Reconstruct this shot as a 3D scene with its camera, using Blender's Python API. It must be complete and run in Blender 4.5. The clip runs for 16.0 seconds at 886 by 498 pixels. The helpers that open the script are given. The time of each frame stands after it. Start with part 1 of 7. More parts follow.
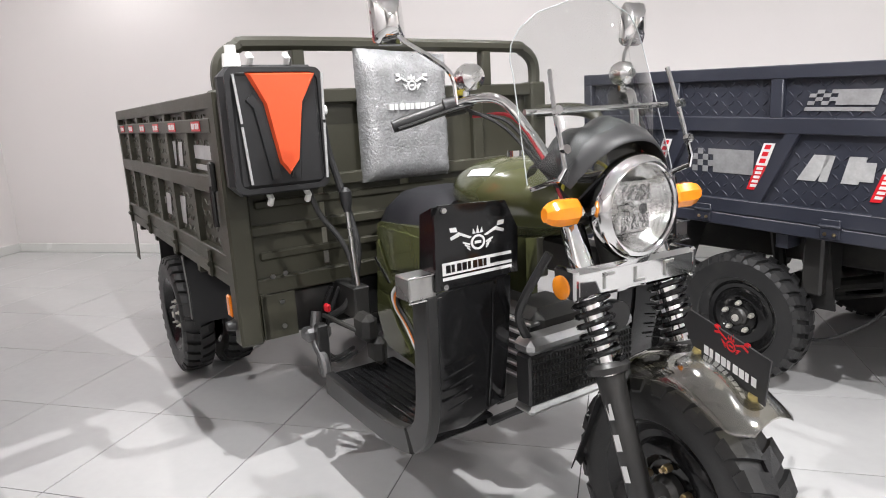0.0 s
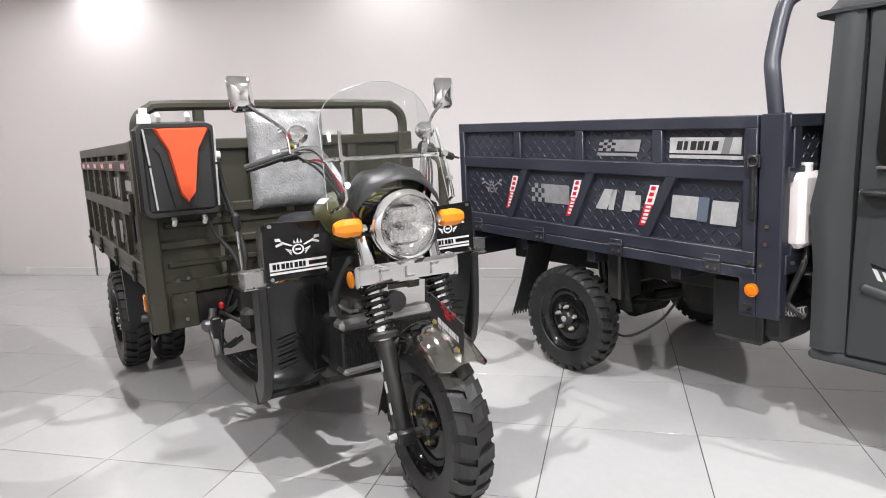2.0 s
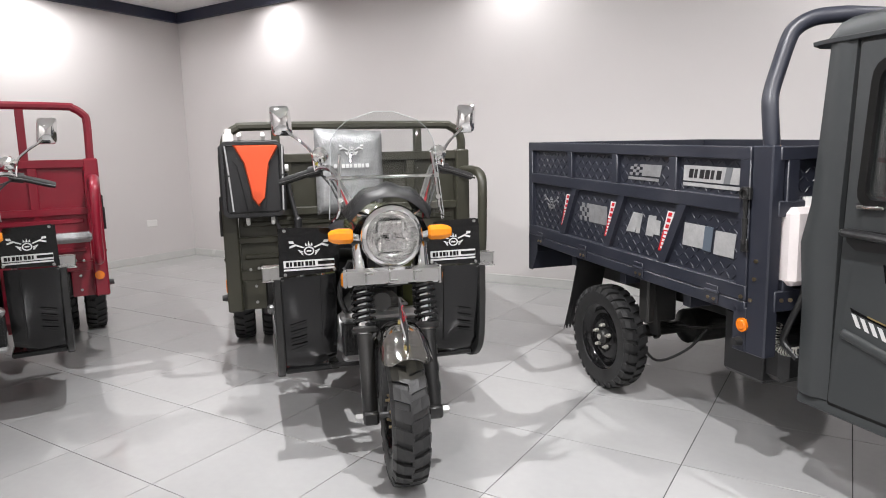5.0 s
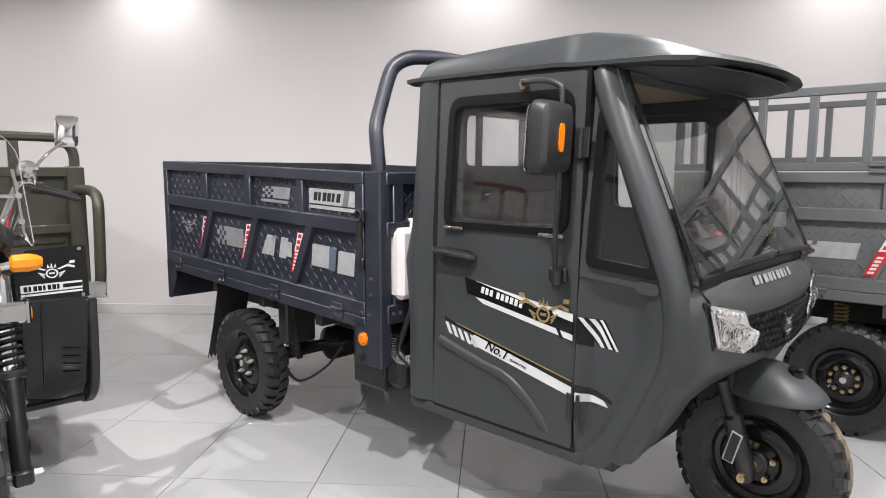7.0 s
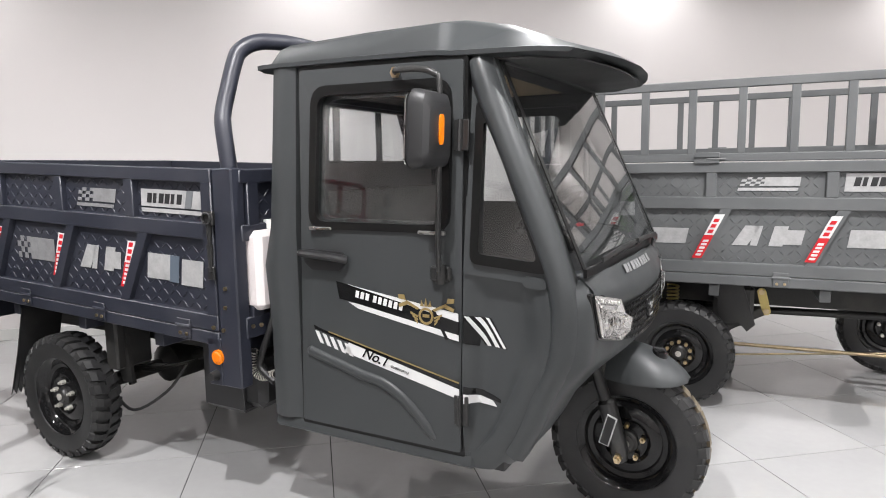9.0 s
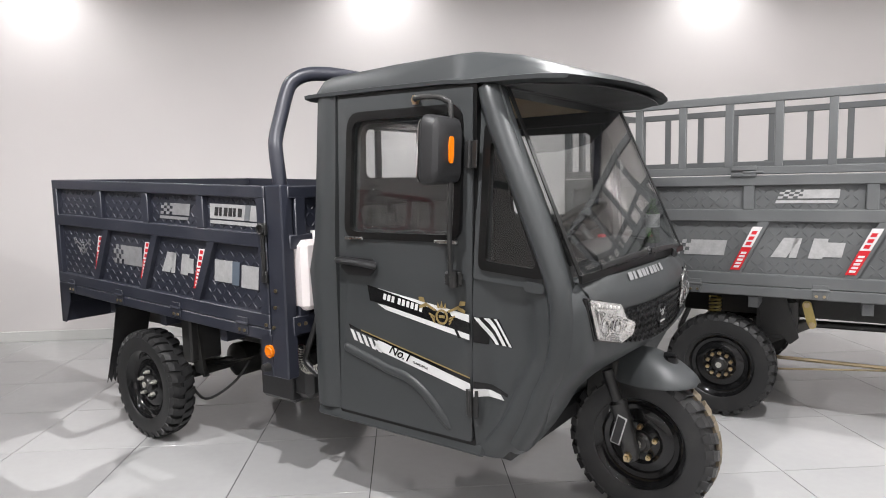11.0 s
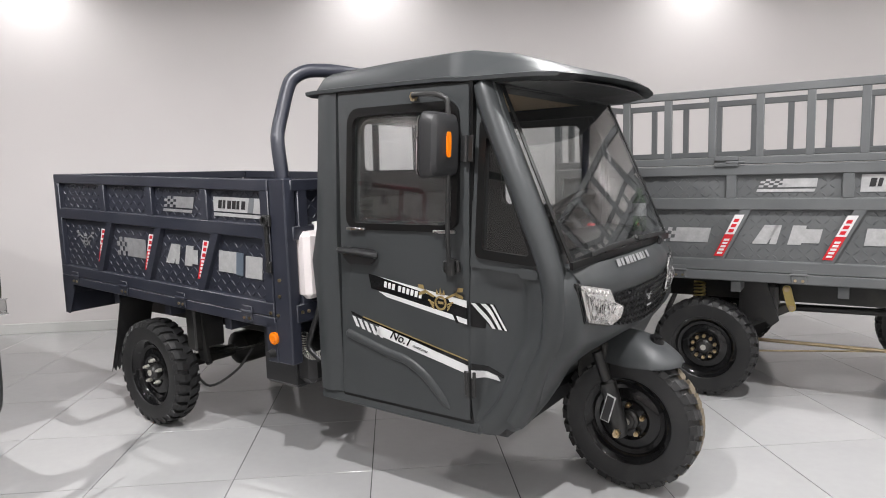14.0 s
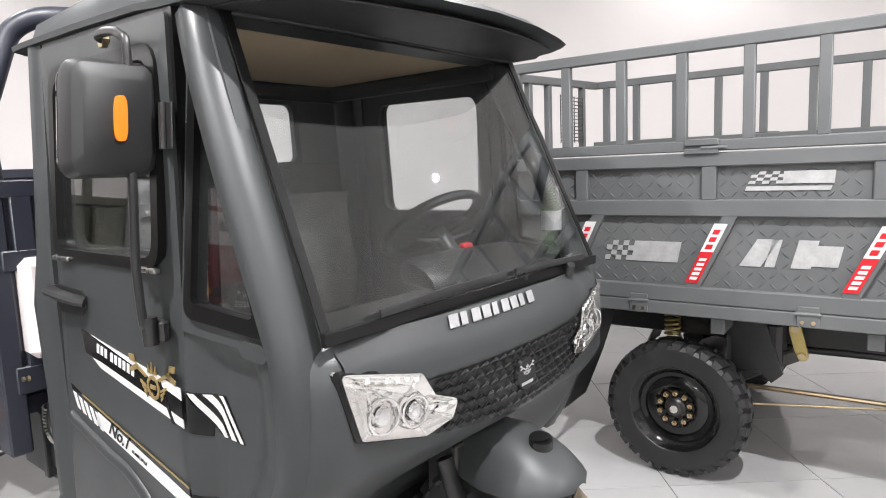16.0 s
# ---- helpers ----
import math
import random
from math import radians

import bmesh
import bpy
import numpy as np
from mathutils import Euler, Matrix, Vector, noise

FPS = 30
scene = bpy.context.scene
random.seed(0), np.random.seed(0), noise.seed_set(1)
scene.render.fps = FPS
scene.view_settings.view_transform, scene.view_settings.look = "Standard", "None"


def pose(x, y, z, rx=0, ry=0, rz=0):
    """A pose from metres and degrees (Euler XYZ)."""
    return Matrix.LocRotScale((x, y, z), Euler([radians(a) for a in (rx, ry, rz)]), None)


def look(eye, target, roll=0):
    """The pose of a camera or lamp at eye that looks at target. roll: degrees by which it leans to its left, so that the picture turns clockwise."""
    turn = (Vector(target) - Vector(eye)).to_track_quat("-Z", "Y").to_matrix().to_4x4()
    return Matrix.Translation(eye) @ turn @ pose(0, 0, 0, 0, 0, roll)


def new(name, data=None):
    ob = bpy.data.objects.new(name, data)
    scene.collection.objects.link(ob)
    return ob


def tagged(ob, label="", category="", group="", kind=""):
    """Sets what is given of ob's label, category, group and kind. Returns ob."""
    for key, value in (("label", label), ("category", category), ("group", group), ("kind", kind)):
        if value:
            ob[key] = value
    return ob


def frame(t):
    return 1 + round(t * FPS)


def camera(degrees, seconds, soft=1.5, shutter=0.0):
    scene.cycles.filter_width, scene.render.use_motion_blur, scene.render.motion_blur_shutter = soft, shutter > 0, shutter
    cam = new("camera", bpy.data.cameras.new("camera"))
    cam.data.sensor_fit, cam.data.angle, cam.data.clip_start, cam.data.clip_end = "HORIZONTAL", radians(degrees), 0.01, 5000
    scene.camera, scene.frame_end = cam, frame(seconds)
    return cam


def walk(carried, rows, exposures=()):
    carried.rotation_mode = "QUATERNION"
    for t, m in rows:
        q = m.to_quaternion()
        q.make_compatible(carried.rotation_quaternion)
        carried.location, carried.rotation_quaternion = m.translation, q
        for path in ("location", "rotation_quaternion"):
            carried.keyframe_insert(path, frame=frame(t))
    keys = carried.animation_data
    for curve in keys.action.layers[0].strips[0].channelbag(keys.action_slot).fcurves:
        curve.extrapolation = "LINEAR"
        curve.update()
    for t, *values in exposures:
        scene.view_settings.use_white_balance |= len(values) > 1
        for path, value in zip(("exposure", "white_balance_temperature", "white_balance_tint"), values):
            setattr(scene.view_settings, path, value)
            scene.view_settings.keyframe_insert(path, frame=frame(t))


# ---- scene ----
cam = camera(68.9, 16.0, 1.0)
PATH = [
    (0, (0.254, -0.047, 1.227), (0.036, 1.897, 0.810), -3.0),
    (0.5, (0.331, -0.327, 1.228), (0.184, 1.640, 0.895), -2.3),
    (1, (0.421, -0.570, 1.254), (0.257, 1.392, 0.901), -1.3),
    (1.5, (0.686, -0.710, 1.261), (0.426, 1.250, 0.961), -2.8),
    (2, (0.912, -0.689, 1.249), (0.712, 1.275, 0.929), -2.8),
    (2.5, (1.121, -0.528, 1.263), (0.756, 1.411, 0.940), 1.5),
    (3, (1.384, -0.458, 1.268), (0.658, 1.379, 0.957), -1.9),
    (3.2, (1.465, -0.457, 1.266), (0.717, 1.372, 0.954), -2.1),
    (5.3, (1.803, -0.792, 1.298), (1.030, 1.030, 1.013), -1.4),
    (5.5, (1.833, -0.783, 1.295), (1.054, 1.034, 0.994), -1.8),
    (6, (1.901, -0.760, 1.298), (1.224, 1.095, 0.983), -1.7),
    (6.5, (1.976, -0.705, 1.307), (1.699, 1.257, 1.036), -1.7),
    (7, (1.985, -0.692, 1.299), (2.156, 1.287, 1.063), -0.0),
    (7.5, (1.967, -0.600, 1.273), (2.391, 1.333, 0.981), 1.1),
    (8, (1.929, -0.482, 1.274), (2.430, 1.433, 0.988), -1.7),
    (8.5, (1.881, -0.498, 1.296), (2.594, 1.354, 1.055), -0.9),
    (9, (1.854, -0.515, 1.295), (2.547, 1.344, 1.044), -0.8),
    (9.5, (1.859, -0.508, 1.286), (2.413, 1.391, 0.989), -1.6),
    (10, (1.925, -0.513, 1.276), (2.392, 1.412, 0.998), -1.3),
    (10.2, (1.946, -0.539, 1.279), (2.439, 1.386, 1.050), -1.2),
    (12.3, (2.102, -1.162, 1.313), (2.421, 0.803, 1.119), -1.3),
    (12.5, (2.107, -1.150, 1.312), (2.439, 0.812, 1.111), -1.4),
    (13, (2.074, -1.094, 1.310), (2.418, 0.863, 1.082), -1.1),
    (13.5, (1.998, -0.992, 1.312), (2.394, 0.955, 1.082), 0.4),
    (14, (1.959, -0.912, 1.310), (2.426, 1.018, 1.074), -1.7),
    (14.5, (2.090, -0.759, 1.281), (2.605, 1.149, 0.975), -3.4),
    (15, (2.329, -0.546, 1.295), (2.733, 1.391, 1.009), -3.1),
    (15.5, (2.569, -0.300, 1.279), (2.939, 1.639, 0.960), -1.5),
    (16, (2.900, -0.094, 1.287), (3.237, 1.861, 1.034), -2.3),
]
walk(cam, [(t, look(eye, target, roll)) for t, eye, target, roll in PATH], [(0, 0.14), (3, 0.02), (5.5, -0.1), (9.5, 0.1), (12.5, -0.18), (14, -0.14), (15, 0.28), (15.5, 0.32), (16, 0.42)])

# ---- light ----
world = bpy.data.worlds.new("world")
world.use_nodes = True
scene.world = world
world.node_tree.nodes["Background"].inputs[0].default_value = (0.9, 0.92, 1.0, 1)
world.node_tree.nodes["Background"].inputs[1].default_value = 0.02


def spot(name, eye, target, watts, degrees, size=0.04, blend=0.6, tint=(1, 0.985, 0.993)):
    data = bpy.data.lights.new(name, "SPOT")
    data.energy, data.spot_size, data.spot_blend, data.shadow_soft_size, data.color = watts, radians(degrees), blend, size, tint
    ob = new(name, data)
    ob.matrix_world = look(eye, target)
    return ob


YAW = -9.28
ROOM = pose(-4.95, 6.17, 0, 0, 0, YAW)  # the far corner: x along the back wall, y out through it
WIDE, DEEP, HIGH = 14.4, 11.4, 3.25

# ceiling spots that wash the walls
for wx, w in ((1.93, 46), (5.02, 42), (7.84, 38), (10.76, 38), (13.6, 38)):
    spot("washer_or_fill_spot", ROOM @ Vector((wx, -0.42, HIGH - 0.05)), ROOM @ Vector((wx, 0.1, 1.3)), w, 150, 0.06, 1.0)
for wy, w in ((-2.05, 50), (-5.0, 50)):
    spot("washer_or_fill_spot", ROOM @ Vector((0.42, wy, HIGH - 0.05)), ROOM @ Vector((-0.1, wy, 1.3)), w, 150, 0.06, 1.0)
# unseen south and east spots, added as fill and to brighten chrome reflections
for wx in (1.5, 4.5, 7.5, 10.5):
    spot("washer_or_fill_spot", ROOM @ Vector((wx, 0.5 - DEEP, HIGH - 0.05)), ROOM @ Vector((wx, -DEEP - 0.1, 1.3)), 150, 160, 0.06, 1.0)
for wy in (-3.0, -6.5):
    spot("washer_or_fill_spot", ROOM @ Vector((WIDE - 0.5, wy, HIGH - 0.05)), ROOM @ Vector((WIDE + 0.1, wy, 1.3)), 120, 160, 0.06, 1.0)
# downlights: a row between the wall and the vehicles, the bright row in front of them, and those behind it
# this wall-side row is unseen, added to even out the light on the wall
for wx, w in ((0.9, 72), (3.5, 62), (6.3, 60), (9.2, 60), (12.2, 60)):
    spot("key_or_fill_spot", ROOM @ Vector((wx, -2.1, HIGH - 0.05)), ROOM @ Vector((wx, -2.0, 0)), w, 172, 0.03, 0.3)
for lx, ly, w in ((-2.43, 1.28, 215), (-0.14, 1.5, 310), (1.66, 0.53, 340), (3.75, 0.4, 340), (5.9, 0.1, 260)):
    spot("key_or_fill_spot", (lx, ly, HIGH - 0.05), (lx, ly + 1.5, 0), w, 122, 0.012, 0.9)
# unseen rear spots, added as fill for the vehicle fronts
for lx, ly, w in ((-0.9, -1.4, 26), (1.4, -1.8, 30), (3.7, -2.1, 30), (6.0, -2.5, 40), (-1.2, -3.6, 95), (1.8, -4.1, 110), (4.8, -4.6, 110)):
    spot("key_or_fill_spot", (lx, ly, HIGH - 0.05), (lx, ly + 0.1, 0), w, 170, 0.05, 0.3)

# ---- materials ----
M = {}


def nodes_of(name):
    m = bpy.data.materials.new(name)
    m.use_nodes = True
    nt = m.node_tree
    bsdf = nt.nodes["Principled BSDF"]
    M[name] = m
    return m, nt, bsdf


def surface(name, colour, rough=0.5, metal=0.0, vary=0.12, scale=4.0, fine=90.0, bump=0.04, rough_vary=0.1, coat=0.0, dust=0.0, random_piece=0.0, spec=0.5):
    """A painted, cast or moulded surface: broad stains and fine grain in colour, gloss and relief."""
    m, nt, b = nodes_of(name)
    n, l = nt.nodes, nt.links
    tc = n.new("ShaderNodeTexCoord")
    big, small = n.new("ShaderNodeTexNoise"), n.new("ShaderNodeTexNoise")
    big.inputs["Scale"].default_value, small.inputs["Scale"].default_value = scale, fine
    big.inputs["Detail"].default_value, small.inputs["Detail"].default_value = 5.0, 3.0
    for t in (big, small):
        l.new(tc.outputs["Object"], t.inputs["Vector"])
    add = n.new("ShaderNodeMath")
    add.operation = "MULTIPLY_ADD"
    l.new(small.outputs[0], add.inputs[0])
    add.inputs[1].default_value = 0.5
    l.new(big.outputs[0], add.inputs[2])
    ramp = n.new("ShaderNodeMapRange")
    ramp.inputs[1].default_value, ramp.inputs[2].default_value = 0.4, 1.1
    ramp.inputs[3].default_value, ramp.inputs[4].default_value = 1 - vary, 1 + vary
    l.new(add.outputs[0], ramp.inputs[0])
    last = ramp.outputs[0]
    if random_piece:
        info = n.new("ShaderNodeObjectInfo")
        mr = n.new("ShaderNodeMapRange")
        mr.inputs[3].default_value, mr.inputs[4].default_value = 1 - random_piece, 1 + random_piece
        l.new(info.outputs["Random"], mr.inputs[0])
        mul = n.new("ShaderNodeMath")
        mul.operation = "MULTIPLY"
        l.new(last, mul.inputs[0])
        l.new(mr.outputs[0], mul.inputs[1])
        last = mul.outputs[0]
    hsv = n.new("ShaderNodeHueSaturation")
    hsv.inputs["Color"].default_value = (*colour, 1)
    l.new(last, hsv.inputs["Value"])
    col = hsv.outputs[0]
    if dust:
        mix = n.new("ShaderNodeMix")
        mix.data_type = "RGBA"
        r2 = n.new("ShaderNodeMapRange")
        r2.inputs[1].default_value, r2.inputs[2].default_value = 0.5, 0.75
        r2.inputs[3].default_value, r2.inputs[4].default_value = 0.0, dust
        l.new(big.outputs[0], r2.inputs[0])
        l.new(r2.outputs[0], mix.inputs["Factor"])
        l.new(col, mix.inputs["A"])
        mix.inputs["B"].default_value = (0.22, 0.2, 0.17, 1)
        col = mix.outputs["Result"]
    l.new(col, b.inputs["Base Color"])
    rr = n.new("ShaderNodeMapRange")
    rr.inputs[1].default_value, rr.inputs[2].default_value = 0.3, 0.7
    rr.inputs[3].default_value, rr.inputs[4].default_value = max(0.02, rough - rough_vary * rough), rough + rough_vary * rough
    l.new(big.outputs[0], rr.inputs[0])
    l.new(rr.outputs[0], b.inputs["Roughness"])
    b.inputs["Metallic"].default_value = metal
    b.inputs["Coat Weight"].default_value = coat
    b.inputs["Coat Roughness"].default_value = 0.08
    b.inputs["Specular IOR Level"].default_value = spec
    if bump:
        bp = n.new("ShaderNodeBump")
        bp.inputs["Strength"].default_value, bp.inputs["Distance"].default_value = bump, 0.004
        l.new(small.outputs[0], bp.inputs["Height"])
        l.new(bp.outputs[0], b.inputs["Normal"])
    return m


def glassy(name, tint, gloss_rough=0.02, least=0.04, power=4.5):
    """A thin pane: light passes straight through, and the surface mirrors more towards grazing."""
    m, nt, b = nodes_of(name)
    n, l = nt.nodes, nt.links
    n.remove(b)
    tr, gl, mix, lw = n.new("ShaderNodeBsdfTransparent"), n.new("ShaderNodeBsdfGlossy"), n.new("ShaderNodeMixShader"), n.new("ShaderNodeLayerWeight")
    tr.inputs[0].default_value = (*tint, 1)
    gl.inputs["Roughness"].default_value = gloss_rough
    lw.inputs["Blend"].default_value = 0.5
    pw, mr = n.new("ShaderNodeMath"), n.new("ShaderNodeMapRange")
    pw.operation = "POWER"
    pw.inputs[1].default_value = power
    l.new(lw.outputs["Facing"], pw.inputs[0])
    l.new(pw.outputs[0], mr.inputs[0])
    mr.inputs[3].default_value = least
    l.new(mr.outputs[0], mix.inputs[0])
    l.new(tr.outputs[0], mix.inputs[1])
    l.new(gl.outputs[0], mix.inputs[2])
    l.new(mix.outputs[0], n["Material Output"].inputs["Surface"])
    return m


surface("wall_paint", (0.65, 0.622, 0.612), 0.75, vary=0.03, scale=1.2, fine=160, bump=0.05)
surface("ceiling_white", (0.78, 0.78, 0.77), 0.8, vary=0.03)
surface("cornice_navy", (0.018, 0.022, 0.045), 0.45, vary=0.1)
surface("skirting_tile", (0.6, 0.6, 0.58), 0.25, vary=0.04)
surface("porcelain", (0.434, 0.432, 0.43), 0.11, vary=0.05, scale=2.5, fine=25, bump=0.0, random_piece=0.035, rough_vary=0.25)
surface("grout", (0.06, 0.06, 0.058), 0.9)
surface("navy_paint", (0.022, 0.0245, 0.036), 0.42, vary=0.18, bump=0.1, fine=260, dust=0.05)
surface("slate_paint", (0.108, 0.113, 0.115), 0.45, vary=0.15, bump=0.1, fine=260, dust=0.04)
surface("seal_and_shade", (0.006, 0.006, 0.006), 0.32, vary=0.1, spec=0.3)
surface("amber_lens", (0.85, 0.27, 0.015), 0.14, vary=0.08, scale=40, coat=0.5)
surface("cab_paint", (0.042, 0.0455, 0.047), 0.43, vary=0.1, scale=3, fine=400, bump=0.05, rough_vary=0.2, spec=0.4)
surface("olive_paint", (0.033, 0.032, 0.021), 0.42, vary=0.15, bump=0.1, fine=260, dust=0.05)
surface("olive_gloss", (0.07, 0.075, 0.03), 0.22, vary=0.06, coat=0.7)
surface("red_paint", (0.23, 0.009, 0.024), 0.32, vary=0.12, bump=0.08, fine=260, coat=0.3)
surface("black_gloss", (0.009, 0.009, 0.0095), 0.11, vary=0.25, scale=7, bump=0.03, spec=0.4)
surface("black_plastic", (0.017, 0.017, 0.018), 0.45, vary=0.15, bump=0.08, fine=350)
surface("black_metal", (0.017, 0.017, 0.017), 0.35, vary=0.2, dust=0.08)
surface("under_metal", (0.024, 0.024, 0.023), 0.5, 0.3, vary=0.3, dust=0.2)
surface("rubber", (0.018, 0.018, 0.0185), 0.46, vary=0.22, scale=9, bump=0.18, fine=200, dust=0.05)
surface("rubber_mud", (0.16, 0.13, 0.09), 0.85, vary=0.25, scale=14, bump=0.3)
surface("vinyl", (0.011, 0.011, 0.014), 0.6, vary=0.15, bump=0.2, fine=500, spec=0.3)
surface("chrome", (0.82, 0.82, 0.82), 0.06, 1.0, vary=0.03, bump=0.0)
surface("steel", (0.5, 0.5, 0.49), 0.28, 1.0, vary=0.12, scale=12)
surface("steel_dark", (0.16, 0.16, 0.16), 0.42, 0.8, vary=0.2, scale=16)
surface("bright_steel", (0.62, 0.6, 0.55), 0.3, 0.55, vary=0.12, scale=20)
surface("cast_aluminium", (0.42, 0.42, 0.42), 0.4, 0.9, vary=0.15, scale=14)
surface("brass", (0.55, 0.44, 0.28), 0.32, 1.0, vary=0.2, scale=20)
surface("gold_print", (0.3, 0.22, 0.09), 0.4, 0.3, vary=0.08)
surface("silver_print", (0.45, 0.45, 0.45), 0.35, 0.25, vary=0.22, scale=22)
surface("white_print", (0.66, 0.66, 0.655), 0.4, vary=0.05)
surface("red_print", (0.55, 0.012, 0.02), 0.35, vary=0.08)
surface("dim_print", (0.27, 0.27, 0.275), 0.38, 0.25, vary=0.25, scale=22)
surface("blue_print", (0.13, 0.16, 0.2), 0.35, 0.2, vary=0.08)
surface("grey_print", (0.17, 0.18, 0.19), 0.4, 0.2, vary=0.1)
surface("orange_print", (0.75, 0.2, 0.02), 0.4, vary=0.06)
surface("orange_plastic", (0.75, 0.1, 0.035), 0.32, vary=0.06)
surface("amber_plastic", (0.8, 0.2, 0.006), 0.16, vary=0.06, scale=30, coat=0.5)
surface("white_plastic", (0.78, 0.77, 0.75), 0.4, vary=0.05)
surface("milky_plastic", (0.8, 0.74, 0.73), 0.45, vary=0.05)
surface("headliner", (0.85, 0.64, 0.42), 0.9, vary=0.08)
surface("yellow_trim", (0.75, 0.65, 0.08), 0.4)
surface("bubble_film", (0.36, 0.365, 0.37), 0.2, vary=0.3, scale=22, fine=110, bump=1.0, metal=0.4)
surface("reflector", (0.85, 0.85, 0.84), 0.12, 1.0, vary=0.12, scale=26, fine=70, bump=0.6)
surface("lamp_bowl", (0.9, 0.89, 0.87), 0.13, 1.0, vary=0.1, scale=45, fine=60, bump=0.35)
surface("cabin_grey", (0.05, 0.052, 0.052), 0.5, vary=0.1)
surface("wrapped_seat", (0.24, 0.24, 0.235), 0.22, vary=0.35, scale=14, fine=110, bump=1.0, metal=0.2)
surface("clear_edge", (0.4, 0.42, 0.42), 0.2)
surface("cable_red", (0.4, 0.02, 0.03), 0.5)
surface("zinc_yellow", (0.5, 0.4, 0.16), 0.35, 0.8, vary=0.15)
glassy("clear_glass", (0.86, 0.875, 0.87), 0.01, 0.06)
glassy("cab_glass", (0.93, 0.94, 0.94), 0.012, 0.075, 3.8)
glassy("lens", (0.96, 0.96, 0.96), 0.05, 0.05)
glassy("green_bottle", (0.66, 0.93, 0.55), 0.05, 0.1)
glassy("chrome_film", (0.72, 0.7, 0.62), 0.07, 0.35, 2.0)


# ---- mesh helpers ----
SHAPE = None  # a bend laid over all meshes while it is set


class Mesh:
    """Points and faces of one mesh, gathered shape by shape."""

    def __init__(self):
        self.v, self.f = [], []

    def add(self, verts, faces, m=None):
        k = len(self.v)
        self.v += [tuple(m @ Vector(p)) if m else tuple(p) for p in verts]
        self.f += [tuple(i + k for i in f) for f in faces]
        return self

    def box(self, x0, x1, y0, y1, z0, z1, b=0.004, m=None):
        """A box with chamfered edges."""
        lo, hi = (min(x0, x1), min(y0, y1), min(z0, z1)), (max(x0, x1), max(y0, y1), max(z0, z1))
        b = min(b, *(0.45 * (h - l) for l, h in zip(lo, hi)))
        v, ix = [], {}
        for c in range(8):
            s = [(c >> a) & 1 for a in range(3)]
            for a in range(3):
                p = [hi[d] - (0 if d == a else b) if s[d] else lo[d] + (0 if d == a else b) for d in range(3)]
                ix[c, a] = len(v)
                v.append(p)
        f = []
        for a in range(3):
            u, w = (a + 1) % 3, (a + 2) % 3
            for side in (0, 1):
                cs = [side << a, side << a | 1 << u, side << a | 1 << u | 1 << w, side << a | 1 << w]
                q = tuple(ix[c, a] for c in cs)
                f.append(q if side else q[::-1])
            for su in (0, 1):
                for sw in (0, 1):
                    c0 = su << u | sw << w
                    c1 = c0 | 1 << a
                    q = (ix[c0, u], ix[c1, u], ix[c1, w], ix[c0, w])
                    f.append(q if su == sw else q[::-1])
        for c in range(8):
            q = (ix[c, 0], ix[c, 1], ix[c, 2])
            f.append(q if bin(c).count("1") % 2 else q[::-1])
        return self.add(v, f, m)

    def rings(self, rings, closed=True, caps=True, m=None):
        """Skin over rings of equal count."""
        n = len(rings[0])
        v = [p for r in rings for p in r]
        f = []
        for i in range(len(rings) - 1):
            for j in range(n if closed else n - 1):
                k = (j + 1) % n
                f.append((i * n + j, i * n + k, (i + 1) * n + k, (i + 1) * n + j))
        if caps and closed:
            f.append(tuple(range(n))[::-1])
            f.append(tuple(range((len(rings) - 1) * n, len(rings) * n)))
        return self.add(v, f, m)

    def tube(self, pts, r, seg=10, flat=1.0, caps=True, up=(0, 0, 1)):
        """A round bar along points; r may be a list; flat squeezes it along 'up'."""
        pts = [Vector(p) for p in pts]
        rs = r if isinstance(r, (list, tuple)) else [r] * len(pts)
        rings, side = [], None
        for i, p in enumerate(pts):
            d = (pts[min(i + 1, len(pts) - 1)] - pts[max(i - 1, 0)]).normalized()
            if side is None:
                a = Vector(up) if abs(d.dot(Vector(up))) < 0.95 else Vector((1, 0, 0))
                side = d.cross(a).normalized()
            side = (side - d * side.dot(d)).normalized()
            o = side.cross(d)
            rings.append([p + rs[i] * (math.cos(t) * side + math.sin(t) * flat * o) for t in (2 * math.pi * k / seg for k in range(seg))])
        return self.rings(rings, True, caps)

    def bar(self, pts, w, h, up=(0, 0, 1), b=0.15):
        """A box-section bar along points, w across and h along 'up'."""
        pts = [Vector(p) for p in pts]
        rings = []
        for i, p in enumerate(pts):
            d = (pts[min(i + 1, len(pts) - 1)] - pts[max(i - 1, 0)]).normalized()
            side = d.cross(Vector(up)).normalized()
            o = side.cross(d)
            c = b * min(w, h)
            sec = [(w / 2 - c, h / 2), (w / 2, h / 2 - c), (w / 2, -h / 2 + c), (w / 2 - c, -h / 2), (-w / 2 + c, -h / 2), (-w / 2, -h / 2 + c), (-w / 2, h / 2 - c), (-w / 2 + c, h / 2)]
            rings.append([p + side * s + o * t for s, t in sec])
        return self.rings(rings)

    def lathe(self, profile, seg=32, m=None, closed=False):
        """Turn (axial, radius) pairs round the y axis."""
        pr = list(profile) + ([profile[0]] if closed else [])
        v = [(r * math.cos(a), y, r * math.sin(a)) for y, r in pr for a in (2 * math.pi * k / seg for k in range(seg))]
        f = [(i * seg + j, (i + 1) * seg + j, (i + 1) * seg + (j + 1) % seg, i * seg + (j + 1) % seg) for i in range(len(pr) - 1) for j in range(seg)]
        return self.add(v, f, m)

